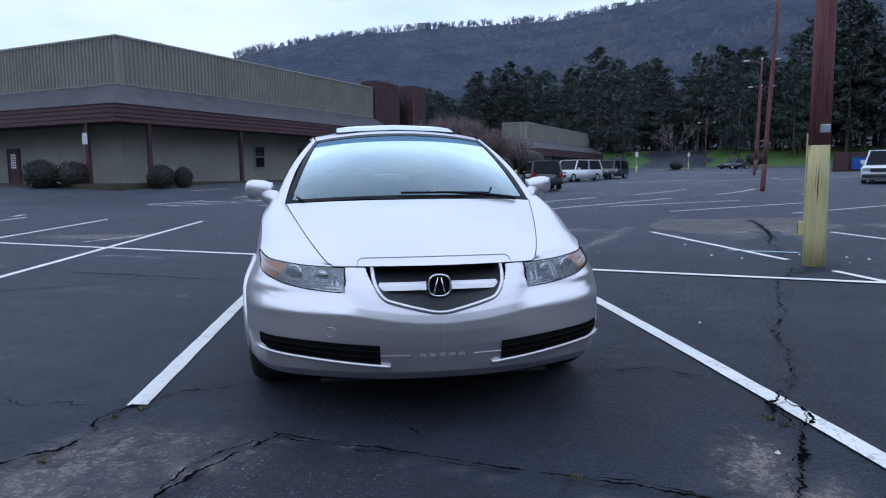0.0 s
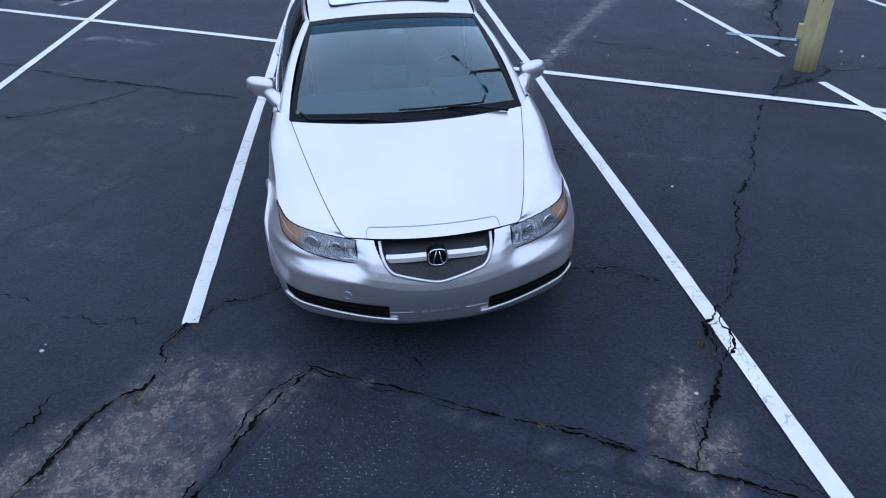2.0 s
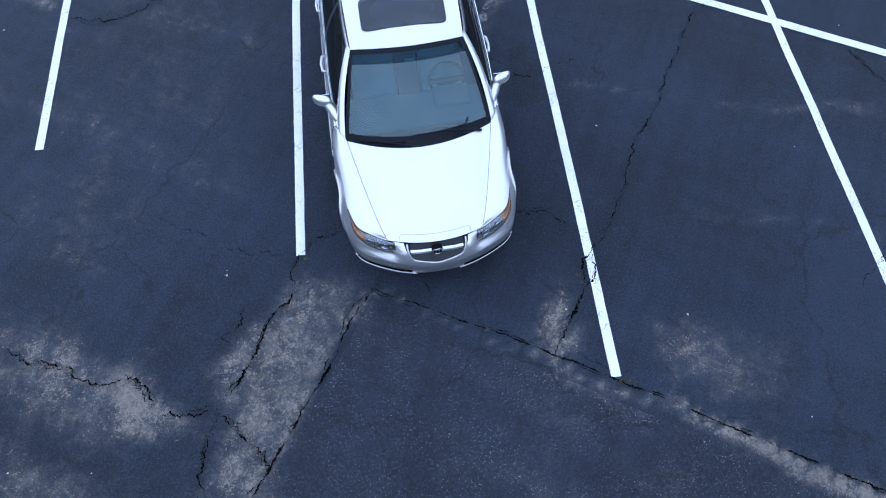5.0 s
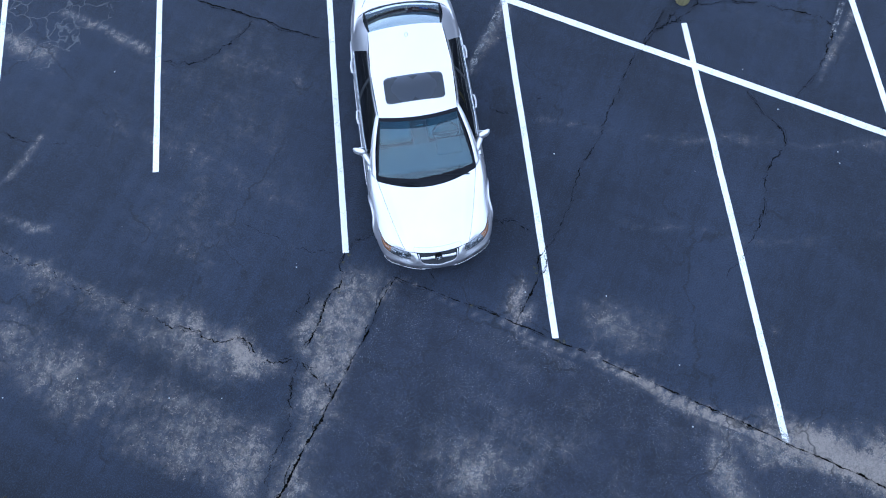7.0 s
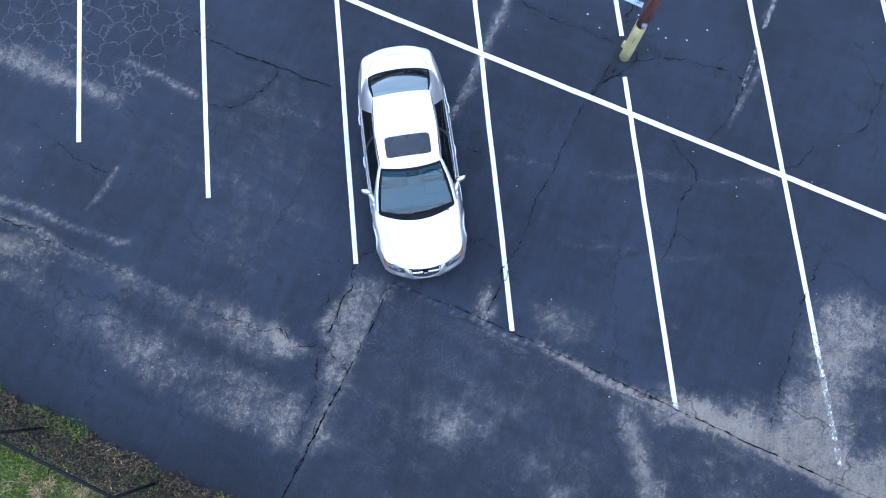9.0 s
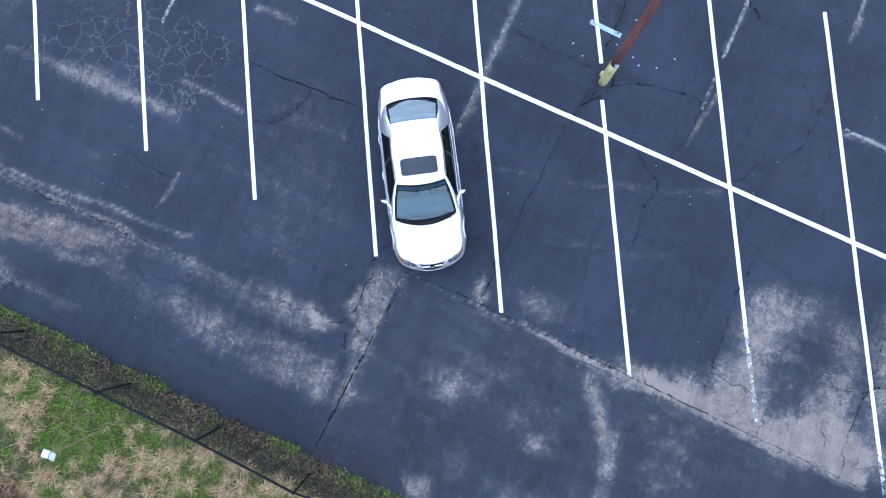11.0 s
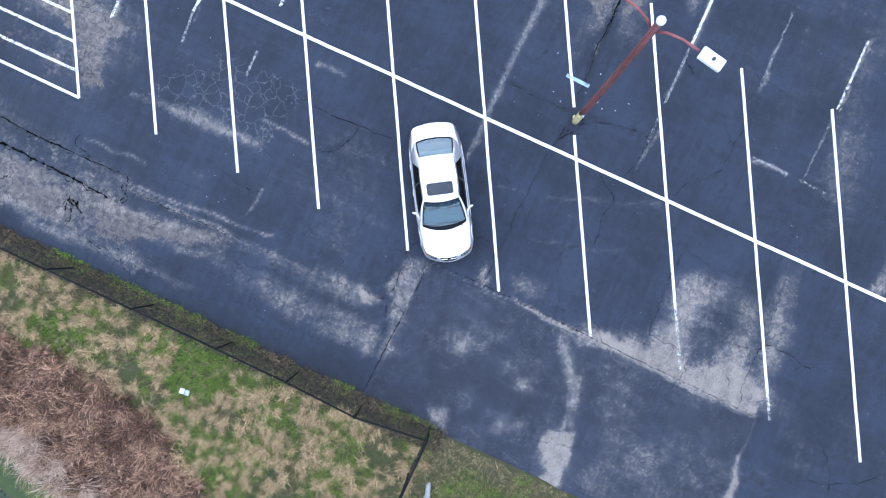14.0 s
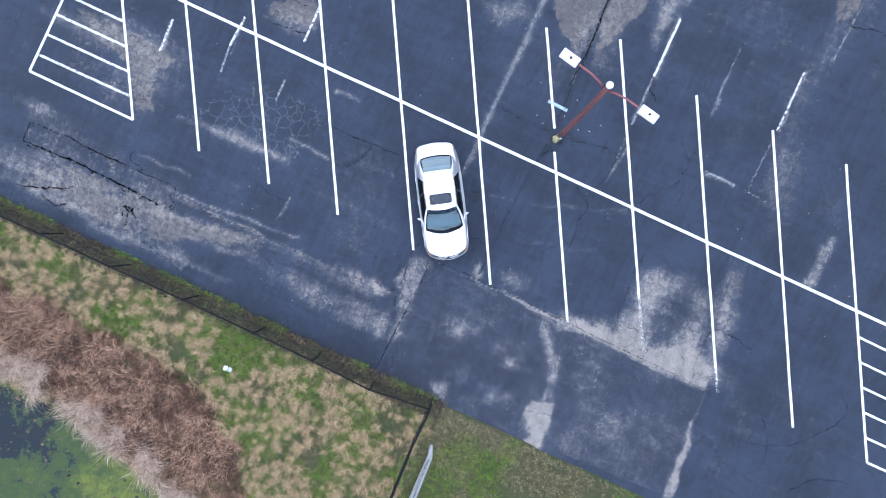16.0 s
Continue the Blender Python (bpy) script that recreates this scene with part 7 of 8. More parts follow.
    strip(bm, [at(-reach + 0.1, left_len, foot + 0.05), at(-reach + 0.1, -reach + 0.1, foot + 0.05), at(right_len, -reach + 0.1, foot + 0.05)], [at(0, left_len, foot + 0.05), at(0, 0, foot + 0.05), at(right_len, 0, foot + 0.05)])
    part("soffit", bm, MAROON, b, "maroon soffit")
    bm = bmesh.new()
    add_box(bm, -0.5, 0.5, -0.5, 0.5, 0, 1)
    for q in bm.verts:
        u = -reach - 0.6 if q.co.x < 0 else right_len
        v = -reach - 0.6 if q.co.y < 0 else left_len
        q.co = at(u, v, floor - 0.55 if q.co.z < 0.5 else floor + 0.0)
    part("planted_strip", bm, MULCH, b, "low strip of mulch and thin grass")
    for u, v in [(-reach + 0.25, q) for q in posts_left] + [(q, -reach + 0.25) for q in posts_right]:
        m = Matrix.Translation(at(u, v)) @ Matrix.Rotation(math.atan2(e1.y, e1.x), 4, "Z")
        part("canopy_post", boxed(-0.11, 0.11, -0.11, 0.11, floor, foot + 0.1, 0.02, m), MAROON, b, "maroon wooden post")
    return b, at, e1


def wall_pose(at, u, v, z, side):
    p, q = Vector(at(u, v, z)), Vector(at(u + 1, v, z)) if side == "right" else Vector(at(u, v - 1, z))
    return Matrix.Translation(p) @ Matrix.Rotation(math.atan2(q.y - p.y, q.x - p.x), 4, "Z")


def shop_window(b, m, w=0.95, h=1.45):
    win = part("window", boxed(-w / 2, w / 2, -0.05, 0.06, 0, h, 0.0, m), FAR_GLASS, b, "dark barred sash window")
    for x0, x1, z0, z1 in ((-w / 2 - 0.06, -w / 2, -0.06, h + 0.06), (w / 2, w / 2 + 0.06, -0.06, h + 0.06), (-w / 2, w / 2, h, h + 0.06), (-w / 2, w / 2, -0.06, 0.0), (-w / 2, w / 2, h * 0.48, h * 0.53)):
        part("frame_bar", boxed(x0, x1, -0.09, 0.05, z0, z1, 0.0, m), CONCRETE, win, "pale window frame")
    for k in range(1, 4):
        part("glazing_bar", boxed(-w / 2 + w * k / 4 - 0.012, -w / 2 + w * k / 4 + 0.012, -0.075, 0.0, h * 0.53, h, 0.0, m), CONCRETE, win)


def shop_door(b, m, notice):
    door = part("door", boxed(-0.5, 0.5, -0.05, 0.06, 0, 2.1, 0.0, m), MAROON, b, "maroon door")
    for x0, x1, z0, z1 in ((-0.6, -0.5, 0, 2.2), (0.5, 0.6, 0, 2.2), (-0.5, 0.5, 2.1, 2.2)):
        part("door_frame", boxed(x0, x1, -0.08, 0.05, z0, z1, 0.0, m), MAROON, door)
    part("door_knob", tube([tuple(m @ Vector((0.38, -0.06, 1.0))), tuple(m @ Vector((0.38, -0.13, 1.0)))], 0.04, 8), CHROME, door)
    if notice:
        n = part("notice", boxed(-0.22, 0.22, -0.075, -0.052, 0.95, 1.85, 0.0, m), PAPER, door, "white notice with unreadable lines")
        for k in range(5):
            part("text_bar", boxed(-0.16, 0.16, -0.08, -0.074, 1.05 + 0.15 * k, 1.11 + 0.15 * k, 0.0, m), GREY_CAR, n, "plain dark bar")


MAIN, at_main, dir_main = shop("large tan shop building with shingled skirt roof and maroon posts", (-12.8, 39.5), 33.6, 34.0, 28.0, 0.75, (3.3, 4.27, 5.62, 8.3), 2.3, [0.2, 9.4, 18.3, 24.4], [0.1, 7.6, 15.2, 23.2])
for u in (11.8, 16.8, 24.1):
    shop_window(MAIN, wall_pose(at_main, u, -0.03, 1.7, "right"))
shop_door(MAIN, wall_pose(at_main, 20.6, -0.04, 0.76, "right"), False)
shop_door(MAIN, wall_pose(at_main, -0.04, 9.7, 0.76, "left"), True)
part("post_notice", boxed(-0.2, 0.2, -0.2, -0.165, 2.9, 3.5, 0.0, Matrix.Translation(at_main(-2.05, 0.2)) @ Matrix.Rotation(math.atan2(dir_main.y, dir_main.x) - math.pi / 2, 4, "Z")), PAPER, MAIN, "small white notice with unreadable lines")
part("roof_unit", boxed(-1.4, 1.4, -1.0, 1.0, 8.9, 9.75, 0.05, Matrix.Translation(at_main(5.5, 4.0))), GALVANISED, MAIN, "grey rooftop unit")


def tower():
    """The maroon ribbed tower and slanting fin at the end of the large shop."""
    t = thing("entrance_tower", pose(0, 0, 0), "maroon ribbed metal tower with a slanting grey roof and fin", "tower")

    def ring(u0, u1, v0, v1):
        return [at_main(u, v)[:2] for u, v in ((u0, v0), (u1, v0), (u1, v1), (u0, v1), (u0, v0))]

    bm = bmesh.new()
    loop = ring(28.1, 32.6, -0.35, 1.2)
    for p, q in zip(loop, loop[1:]):
        ribbed(bm, p, q, 0.3, 9.75, 0.5, 0.06)
    part("tower_block", bm, MAROON, t, "maroon ribbed metal")
    bm = bmesh.new()
    loop = ring(35.6, 38.4, -0.35, 1.2)
    for p, q in zip(loop, loop[1:]):
        ribbed(bm, p, q, 0.3, 10.1, 0.5, 0.06)
    part("fin", bm, MAROON, t, "maroon ribbed metal fin")
    bm = bmesh.new()
    strip(bm, [at_main(32.6, -0.2, 9.2), at_main(32.6, 1.1, 9.2)], [at_main(35.6, -0.2, 4.8), at_main(35.6, 1.1, 4.8)])
    strip(bm, [at_main(32.6, 0.9, 0.4), at_main(35.6, 0.9, 0.4)], [at_main(32.6, 0.9, 9.2), at_main(35.6, 0.9, 9.2)])
    part("slanting_roof", bm, SHINGLE, t, "slanting grey shingle roof")
    bm = bmesh.new()
    ribbed(bm, at_main(31.2, -1.0)[:2], at_main(60, -1.0)[:2], 0.3, 5.0, 0.6, 0.04)
    part("link_wall", bm, TAN, t, "tan link wall")


tower()

FAR_CORNER = away(15.25, 88)
FARSHOP, at_far, _d = shop("low tan shop building with maroon fascia behind parked cars", (FAR_CORNER.x, FAR_CORNER.y), 33.6, 3.2, 33.0, 0.6, (2.5, 3.4, 4.7, 6.7), 2.6, [1.0], [4.0, 10.0, 16.0, 22.0, 28.0, 33.0])
for u in (6.5, 12.5, 18.5, 25.0):
    shop_window(FARSHOP, wall_pose(at_far, u, -0.03, 1.5, "right"), 1.8, 1.5)


# ---- parked cars in the distance ----
def far_car(label, m, paint, length, width, height, hood, boxy, group="distant parked cars"):
    car = thing("car", m, label, "car", group)
    h0, belt = 0.30, height * 0.56
    prof = [(0, h0 + 0.05), (0.02, belt * 0.75), (0.12, belt * 0.88), (hood, belt), (length - 0.25 if boxy else length - 0.5, belt + 0.03), (length - 0.03, belt * 0.95), (length, h0 + 0.1), (length - 0.1, h0 - 0.05), (0.15, h0 - 0.08)]
    bm = bmesh.new()
    rings = []
    for s, k in ((-1, 0.93), (-1, 1.0), (1, 1.0), (1, 0.93)):
        inset = 0.05 if k < 1 else 0.0
        rings.append([bm.verts.new((s * width / 2 * (1.0 if k < 1 else 0.93), y * (1 - inset * 0.2) + inset * 0.1 * length * 0.2, z)) for y, z in prof])
    rings = [rings[0], rings[1], rings[2], rings[3]]
    order = [rings[1], rings[0]], [rings[2], rings[3]]
    n = len(prof)
    for a, b in ((rings[0], rings[3]),):
        for k in range(n):
            bm.faces.new((a[k], a[(k + 1) % n], b[(k + 1) % n], b[k]))
    bm.faces.new(rings[0])
    bm.faces.new(rings[3][::-1])
    for r_ in (rings[1], rings[2]):
        for q in r_:
            bm.verts.remove(q)
    bmesh.ops.bevel(bm, geom=list(bm.edges), offset=0.06, segments=2, affect="EDGES")
    part("body", bm, paint, car, "", True)
    y0, y1 = hood, length - (0.12 if boxy else 0.95)
    yt0, yt1 = hood + (0.55 if boxy else 0.75), y1 - (0.18 if boxy else 0.75)
    bm = bmesh.new()
    w0, w1 = width / 2 * 0.95, width / 2 * 0.78
    low = [bm.verts.new(p) for p in ((-w0, y0, belt - 0.02), (w0, y0, belt - 0.02), (w0, y1, belt), (-w0, y1, belt))]
    high = [bm.verts.new(p) for p in ((-w1, yt0, height - 0.04), (w1, yt0, height - 0.04), (w1, yt1, height - 0.04), (-w1, yt1, height - 0.04))]
    for k in range(4):
        bm.faces.new((low[k], low[(k + 1) % 4], high[(k + 1) % 4], high[k]))
    bm.faces.new(high)
    part("cabin_glass", bm, FAR_GLASS, car, "dark windows")
    part("roof", boxed(-w1 - 0.01, w1 + 0.01, yt0 - 0.03, yt1 + 0.03, height - 0.05, height, 0.02), paint, car)
    for s in (-1, 1):
        for ya, yb, wide in ((y0, yt0, 0.05), (y1, yt1, 0.06), ((y0 + y1) / 2, (yt0 + yt1) / 2, 0.045)):
            part("pillar", tube([(s * w0, ya, belt - 0.02), (s * w1, yb, height - 0.03)], wide, 6), paint, car)
        part("headlight", boxed(min(s * width * 0.27, s * width * 0.46), max(s * width * 0.27, s * width * 0.46), 0.0, 0.12, belt * 0.68, belt * 0.84, 0.02), GALVANISED, car, "pale headlight")
        part("tail_light", boxed(min(s * width * 0.38, s * width * 0.475), max(s * width * 0.38, s * width * 0.475), length - 0.12, length + 0.01, belt * 0.75, belt * 1.08, 0.02), RED_LENS, car, "red tail light")
        part("mirror", boxed(min(s * width * 0.47, s * width * 0.57), max(s * width * 0.47, s * width * 0.57), y0 + 0.3, y0 + 0.42, belt, belt + 0.14, 0.03), paint, car)
        for y in (0.85, length - 0.85):
            wheel = part("wheel", tube([(s * (width / 2 - 0.2), y, 0.33), (s * (width / 2 + 0.005), y, 0.33)], 0.33, 18), RUBBER, car, "black tyre")
            part("hubcap", tube([(s * (width / 2 - 0.02), y, 0.33), (s * (width / 2 + 0.015), y, 0.33)], 0.2, 12), ALLOY, wheel, "silver hubcap")
    part("bumper", boxed(-width * 0.46, width * 0.46, length - 0.05, length + 0.06, 0.35, 0.55, 0.03), BLACK, car, "dark rear bumper")
    part("bumper", boxed(-width * 0.46, width * 0.46, -0.06, 0.06, 0.35, 0.55, 0.03), BLACK, car, "dark front bumper")
    part("front_grille", boxed(-width * 0.26, width * 0.26, -0.03, 0.1, belt * 0.62, belt * 0.82, 0.02), BLACK, car, "dark front grille")
    part("plate", boxed(-0.15, 0.15, length + 0.05, length + 0.075, 0.58, 0.72, 0.0), PAPER, car, "blank pale plate")
    return car


def park(bearing, distance, heading, *args):
    """heading: bearing of the way its nose points."""
    far_car(args[0], Matrix.Translation(away(bearing, distance)) @ Matrix.Rotation(radians(180 - heading), 4, "Z"), *args[1:])


park(16.1, 43.0, 8, "dark grey boxy hatchback parked with its tail to the lane", GREY_CAR, 4.1, 1.8, 1.62, 1.15, True)
park(17.7, 53.0, 235, "white minivan parked beside a dark hatchback", WHITE_CAR, 4.8, 1.95, 1.68, 1.1, True)
park(21.0, 59.0, 225, "dark car parked behind the white minivan", GREY_CAR, 4.5, 1.85, 1.6, 1.2, True)
park(30.35, 102.0, 250, "dark sedan parked alone at the far side of the lot", GREY_CAR, 4.7, 1.82, 1.45, 1.3, False)
park(40.7, 46.5, 226, "white pickup-style van facing the lot", WHITE_CAR, 5.6, 2.0, 1.95, 1.3, True)

for bearing, distance, h, tilt in ((33.2, 38.0, 9.9, 0.40), (32.6, 69.0, 10.2, 0.3), (32.75, 95.0, 10.2, 0.2), (29.1, 130.0, 7.5, 0.1), (41.8, 98.0, 10.2, 0.1)):
    lamp_pole(Matrix.Translation(away(bearing, distance)), "tall maroon wooden lamp pole standing in the lot", lean=(0.84 * tilt, -0.54 * tilt), yaw=radians(-33), height=h, foot=MAROON_WOOD)


# ---- dumpster pens ----
def dumpster_pen(center, turn, label):
    m = Matrix.Translation(center) @ Matrix.Rotation(turn, 4, "Z")
    pen = thing("dumpster_pen", m, label, "fence")
    for k in range(16):
        x = -2.6 + 0.33 * k
        part("board", boxed(x, x + 0.31, 1.6, 1.64, 0, 1.9, 0.0), MAROON, pen)
    for s in (-1, 1):
        for k in range(9):
            y = -1.3 + 0.33 * k
            part("board", boxed(min(s * 2.6, s * 2.66), max(s * 2.6, s * 2.66), y, y + 0.31, 0, 1.9, 0.0), MAROON, pen)
        part("gate", boxed(min(s * 1.35, s * 2.6), max(s * 1.35, s * 2.6), -1.45, -1.37, 0.1, 1.9, 0.01), MAROON, pen, "maroon gate leaf")
    d = thing("dumpster", m, "blue steel dumpster with dark lids", "dumpster")
    bm = boxed(-0.95, 0.95, -0.7, 0.8, 0.15, 1.35, 0.03)
    part("bin", bm, BLUE_STEEL, d, "blue steel bin")
    part("lid", boxed(-0.98, 0.0, -0.75, 0.85, 1.36, 1.46, 0.03), BLACK, d, "dark plastic lid")
    part("lid", boxed(0.01, 0.98, -0.75, 0.85, 1.36, 1.46, 0.03), BLACK, d, "dark plastic lid")
    part("emblem_panel", boxed(-0.25, 0.25, -0.72, -0.70, 0.75, 1.1, 0.0), PAPER, d, "plain pale panel")
    for x in (-0.8, 0.8):
        part("caster", tube([(x, -0.6, 0.0), (x, -0.6, 0.16)], 0.08, 8), BLACK, d)
        part("side_pocket", boxed(min(x * 1.19, x * 1.32), max(x * 1.19, x * 1.32), -0.5, 0.6, 0.8, 0.95, 0.0), BLUE_STEEL, d)


dumpster_pen(away(8.6, 38.5), radians(-10), "maroon board pen round a blue dumpster near the shops")
dumpster_pen(away(39.6, 82.0), radians(-38), "maroon board pen round a blue dumpster beside the lawn")


def island(center, turn, a, b, label):
    m = Matrix.Translation(center) @ Matrix.Rotation(turn, 4, "Z")
    bm = bmesh.new()
    rings = [[bm.verts.new((a * k * math.copysign(abs(math.cos(q)) ** 0.5, math.cos(q)), b * k * math.copysign(abs(math.sin(q)) ** 0.5, math.sin(q)), z)) for q in np.linspace(0, math.tau, 33)[:-1]] for k, z in ((1.0, -0.2), (1.0, 0.13), (0.97, 0.15), (0.9, 0.15))]
    for p, q in zip(rings, rings[1:]):
        for k in range(32):
            bm.faces.new((p[k], p[(k + 1) % 32], q[(k + 1) % 32], q[k]))
    ob = part("kerb", bm, CONCRETE)
    ob.matrix_world = m
    tagged(ob, label, "kerb", kind="structure")
    bm = bmesh.new()
    bm.faces.new([bm.verts.new((a * 0.9 * math.copysign(abs(math.cos(q)) ** 0.5, math.cos(q)), b * 0.9 * math.copysign(abs(math.sin(q)) ** 0.5, math.sin(q)), 0.145)) for q in np.linspace(0, math.tau, 33)[:-1]])
    ob = part("planting_bed", bm, BARK)
    ob.matrix_world = m
    tagged(ob, "brown mulch bed inside a kerb", "planting bed", kind="structure")


island(away(6.5, 36.0), radians(-12), 5.5, 1.4, "low concrete kerb round a bed near the shops")
island(away(27.0, 101.0), 0, 3.0, 1.5, "low concrete kerb round a bed with a bare tree")


def sign_post(p, label, height=2.3, plate=True, bollard=False):
    s = thing("sign_post", Matrix.Translation(p), label, "sign post", "yellow sign posts")
    part("sleeve", tube([(0, 0, 0), (0, 0, 1.05)], 0.085, 12), YELLOW_WOOD, s, "yellow bollard foot", True)
    if plate:
        part("mast", tube([(0, 0, 1.0), (0, 0, height)], 0.03, 8), GALVANISED, s)
        part("plate", boxed(-0.16, 0.16, -0.05, -0.03, height - 0.5, height, 0.01), PAPER, s, "pale blank sign plate")


for bearing, distance in ((3.1, 31.0), (24.0, 68.0), (27.9, 96.0)):
    sign_post(away(bearing, distance), "sign on a pole with a yellow foot")
for bearing, distance in ((13.4, 46.5), (14.4, 48.0), (12.6, 47.0)):
    sign_post(away(bearing, distance), "short yellow bollard by the shops", plate=False)


# ---- bushes and trees ----
def leaf_ball(rng, verts, faces, c, rx, rz, count, size):
    for _ in range(count):
        q, h, r = rng.uniform(0, math.tau), rng.uniform(-1, 1), rng.uniform(0.72, 1.04)
        s = math.sqrt(1 - h * h)
        p = Vector((c[0] + rx * r * s * math.cos(q), c[1] + rx * r * s * math.sin(q), c[2] + rz * r * h))
        a = Vector((rng.gauss(0, 1), rng.gauss(0, 1), rng.gauss(0, 1))).normalized()
        b = a.orthogonal().normalized()
        k, i = size * rng.uniform(0.6, 1.4), len(verts)
        verts += [tuple(p + a * k), tuple(p + b * k * 0.6), tuple(p - a * k), tuple(p - b * k * 0.6)]
        faces.append((i, i + 1, i + 2, i + 3))


def bush(p, r, h, seed, label="round clipped dark evergreen bush"):
    rng = random.Random(seed)
    b = thing("bush", Matrix.Translation(p), label, "bush", "clipped bushes")
    verts, faces = [], []
    for k in range(3):
        leaf_ball(rng, verts, faces, (rng.gauss(0, r * 0.08), rng.gauss(0, r * 0.08), h * 0.52), r * (1 - 0.12 * k), h * 0.5 * (1 - 0.1 * k), 1500, 0.05)
    mesh_object("crown", verts, faces, BUSH, b, "", False)
    bm = bmesh.new()
    bmesh.ops.create_icosphere(bm, subdivisions=3, radius=1, matrix=Matrix.Translation((0, 0, h * 0.5)) @ Matrix.Diagonal((r * 0.82, r * 0.82, h * 0.42, 1)))
    part("heart", bm, BUSH, b)
    part("stem", tube([(0, 0, -0.1), (0, 0, h * 0.4)], 0.06, 6), BARK, b)


for n, (bearing, distance, r, h) in enumerate(((-21.6, 43.8, 0.98, 1.62), (-19.7, 43.2, 0.90, 1.55), (-13.75, 41.0, 0.74, 1.40), (-12.2, 41.2, 0.50, 1.25), (13.2, 62.0, 1.3, 2.2), (15.4, 66.0, 2.0, 2.9), (12.3, 58.0, 1.2, 1.9), (27.0, 98.0, 0.9, 1.3), (22.6, 84.0, 1.4, 2.0), (32.6, 121.0, 1.6, 2.4))):
    bush(away(bearing, distance, -0.12 if distance < 45 else 0.0), r, h, 40 + n)


def pine_shape(seed, height):
    """Trunk and crown of one pine: whorls of drooping boughs with ragged needle clumps."""
    rng = random.Random(seed)
    bm = bmesh.new()
    bend = rng.uniform(-0.5, 0.5)
    add_tube(bm, [(bend * (z / height) ** 2, 0.3 * math.sin(z * 0.2), z) for z in np.linspace(-0.5, height * 0.97, 7)], [0.30, 0.28, 0.25, 0.2, 0.15, 0.09, 0.03], 7)
    start = height * rng.uniform(0.10, 0.28)
    verts, faces = [], []
    z = start
    while z < height:
        f = (z - start) / (height - start)
        spread = (height * 0.19) * (0.5 + 0.6 * math.sin(math.pi * min(1, 0.12 + 0.66 * f))) * (1 - f**7) + 0.4
        for _ in range(rng.randint(3, 5)):
            q, length = rng.uniform(0, math.tau), spread * rng.uniform(0.5, 1.15)
            tip = Vector((math.cos(q) * length, math.sin(q) * length, z + length * rng.uniform(-0.15, 0.3)))
            root = Vector((bend * (z / height) ** 2, 0, z))
            if rng.random() < 0.7:
                add_tube(bm, [tuple(root), tuple(tip)], [0.06, 0.02], 4, False)
            for k in range(3):
                p = root.lerp(tip, 0.5 + 0.25 * k)
                size = rng.uniform(0.65, 1.1) * (0.6 + height / 40)
                for _ in range(20):
                    a = Vector((rng.gauss(0, 1), rng.gauss(0, 1), rng.gauss(0.15, 0.5))).normalized() * size * rng.uniform(0.4, 1.1)
                    b = Vector((rng.gauss(0, 1), rng.gauss(0, 1), rng.gauss(0, 0.6))).normalized() * size * 0.15
                    i = len(verts)
                    verts += [tuple(p + b), tuple(p + a * 0.7 + b * 0.7), tuple(p + a), tuple(p + a * 0.4 - b)]
                    faces.append((i, i + 1, i + 2, i + 3))
        z += rng.uniform(0.65, 1.15)
    return bm, verts, faces


def pine(seed, height):
    t = thing("pine_tree", pose(0, 0, 0), "tall dark green pine at the edge of the lot", "tree", "pines round the lot")
    bm, v, f = pine_shape(seed, height)
    part("trunk", bm, BARK, t, "grey-brown trunk")
    mesh_object("crown", v, f, NEEDLES, t, "ragged dark needle crown", False)
    return t


PINES = [pine(60 + k, h) for k, h in enumerate((24, 27, 21, 25, 18, 22))]
rng = random.Random(77)
n = 0
for row, (distance, step_deg) in enumerate(((143, 1.9), (149, 1.4), (156, 1.2), (164, 1.1), (174, 0.95))):
    b = -2.0 if row else 19.0
    while b < 50:
        here = b + rng.uniform(-0.7, 0.7)
        far = distance + rng.uniform(-6, 6)
        b += step_deg * rng.uniform(0.75, 1.25)
        if row == 0 and 24.5 < here < 30.5:
            continue
        k = n % 6
        size = rng.uniform(0.8, 1.1) * (0.98 if here > 37 else 0.77 if here > 22 else 0.70 if here > 10 else 0.58)
        m = Matrix.Translation(away(here, far, -0.3)) @ Matrix.Rotation(rng.uniform(0, 6.28), 4, "Z") @ Matrix.Diagonal((size, size, size, 1))
        if n < 6:
            PINES[k].matrix_world = m
            made = PINES[k]
        else:
            made = copy_thing(PINES[k], m)
            made.matrix_world = m
        n += 1

for seed, (bearing, distance, size) in enumerate(((23.0, 116, 0.62), (31.5, 124, 0.7), (33.8, 145, 0.8), (35.6, 142, 0.9), (38.5, 140, 0.95), (42.5, 108, 0.9), (45.0, 100, 1.0), (21.0, 122, 0.75))):
    m = Matrix.Translation(away(bearing, distance, -0.3)) @ Matrix.Rotation(seed * 1.1, 4, "Z") @ Matrix.Diagonal((size, size, size, 1))
    copy_thing(PINES[seed % 6], m).matrix_world = m


# young pines fill the gaps between the trunks
b = 4.0
while b < 50:
    here = b + rng.uniform(-0.4, 0.4)
    b += rng.uniform(0.7, 1.1)
    size = rng.uniform(0.30, 0.46)
    m = Matrix.Translation(away(here, 164 + rng.uniform(-8, 16), -2.5)) @ Matrix.Rotation(rng.uniform(0, 6.28), 4, "Z") @ Matrix.Diagonal((size * 1.5, size * 1.5, size, 1))
    copy_thing(PINES[rng.randrange(6)], m).matrix_world = m

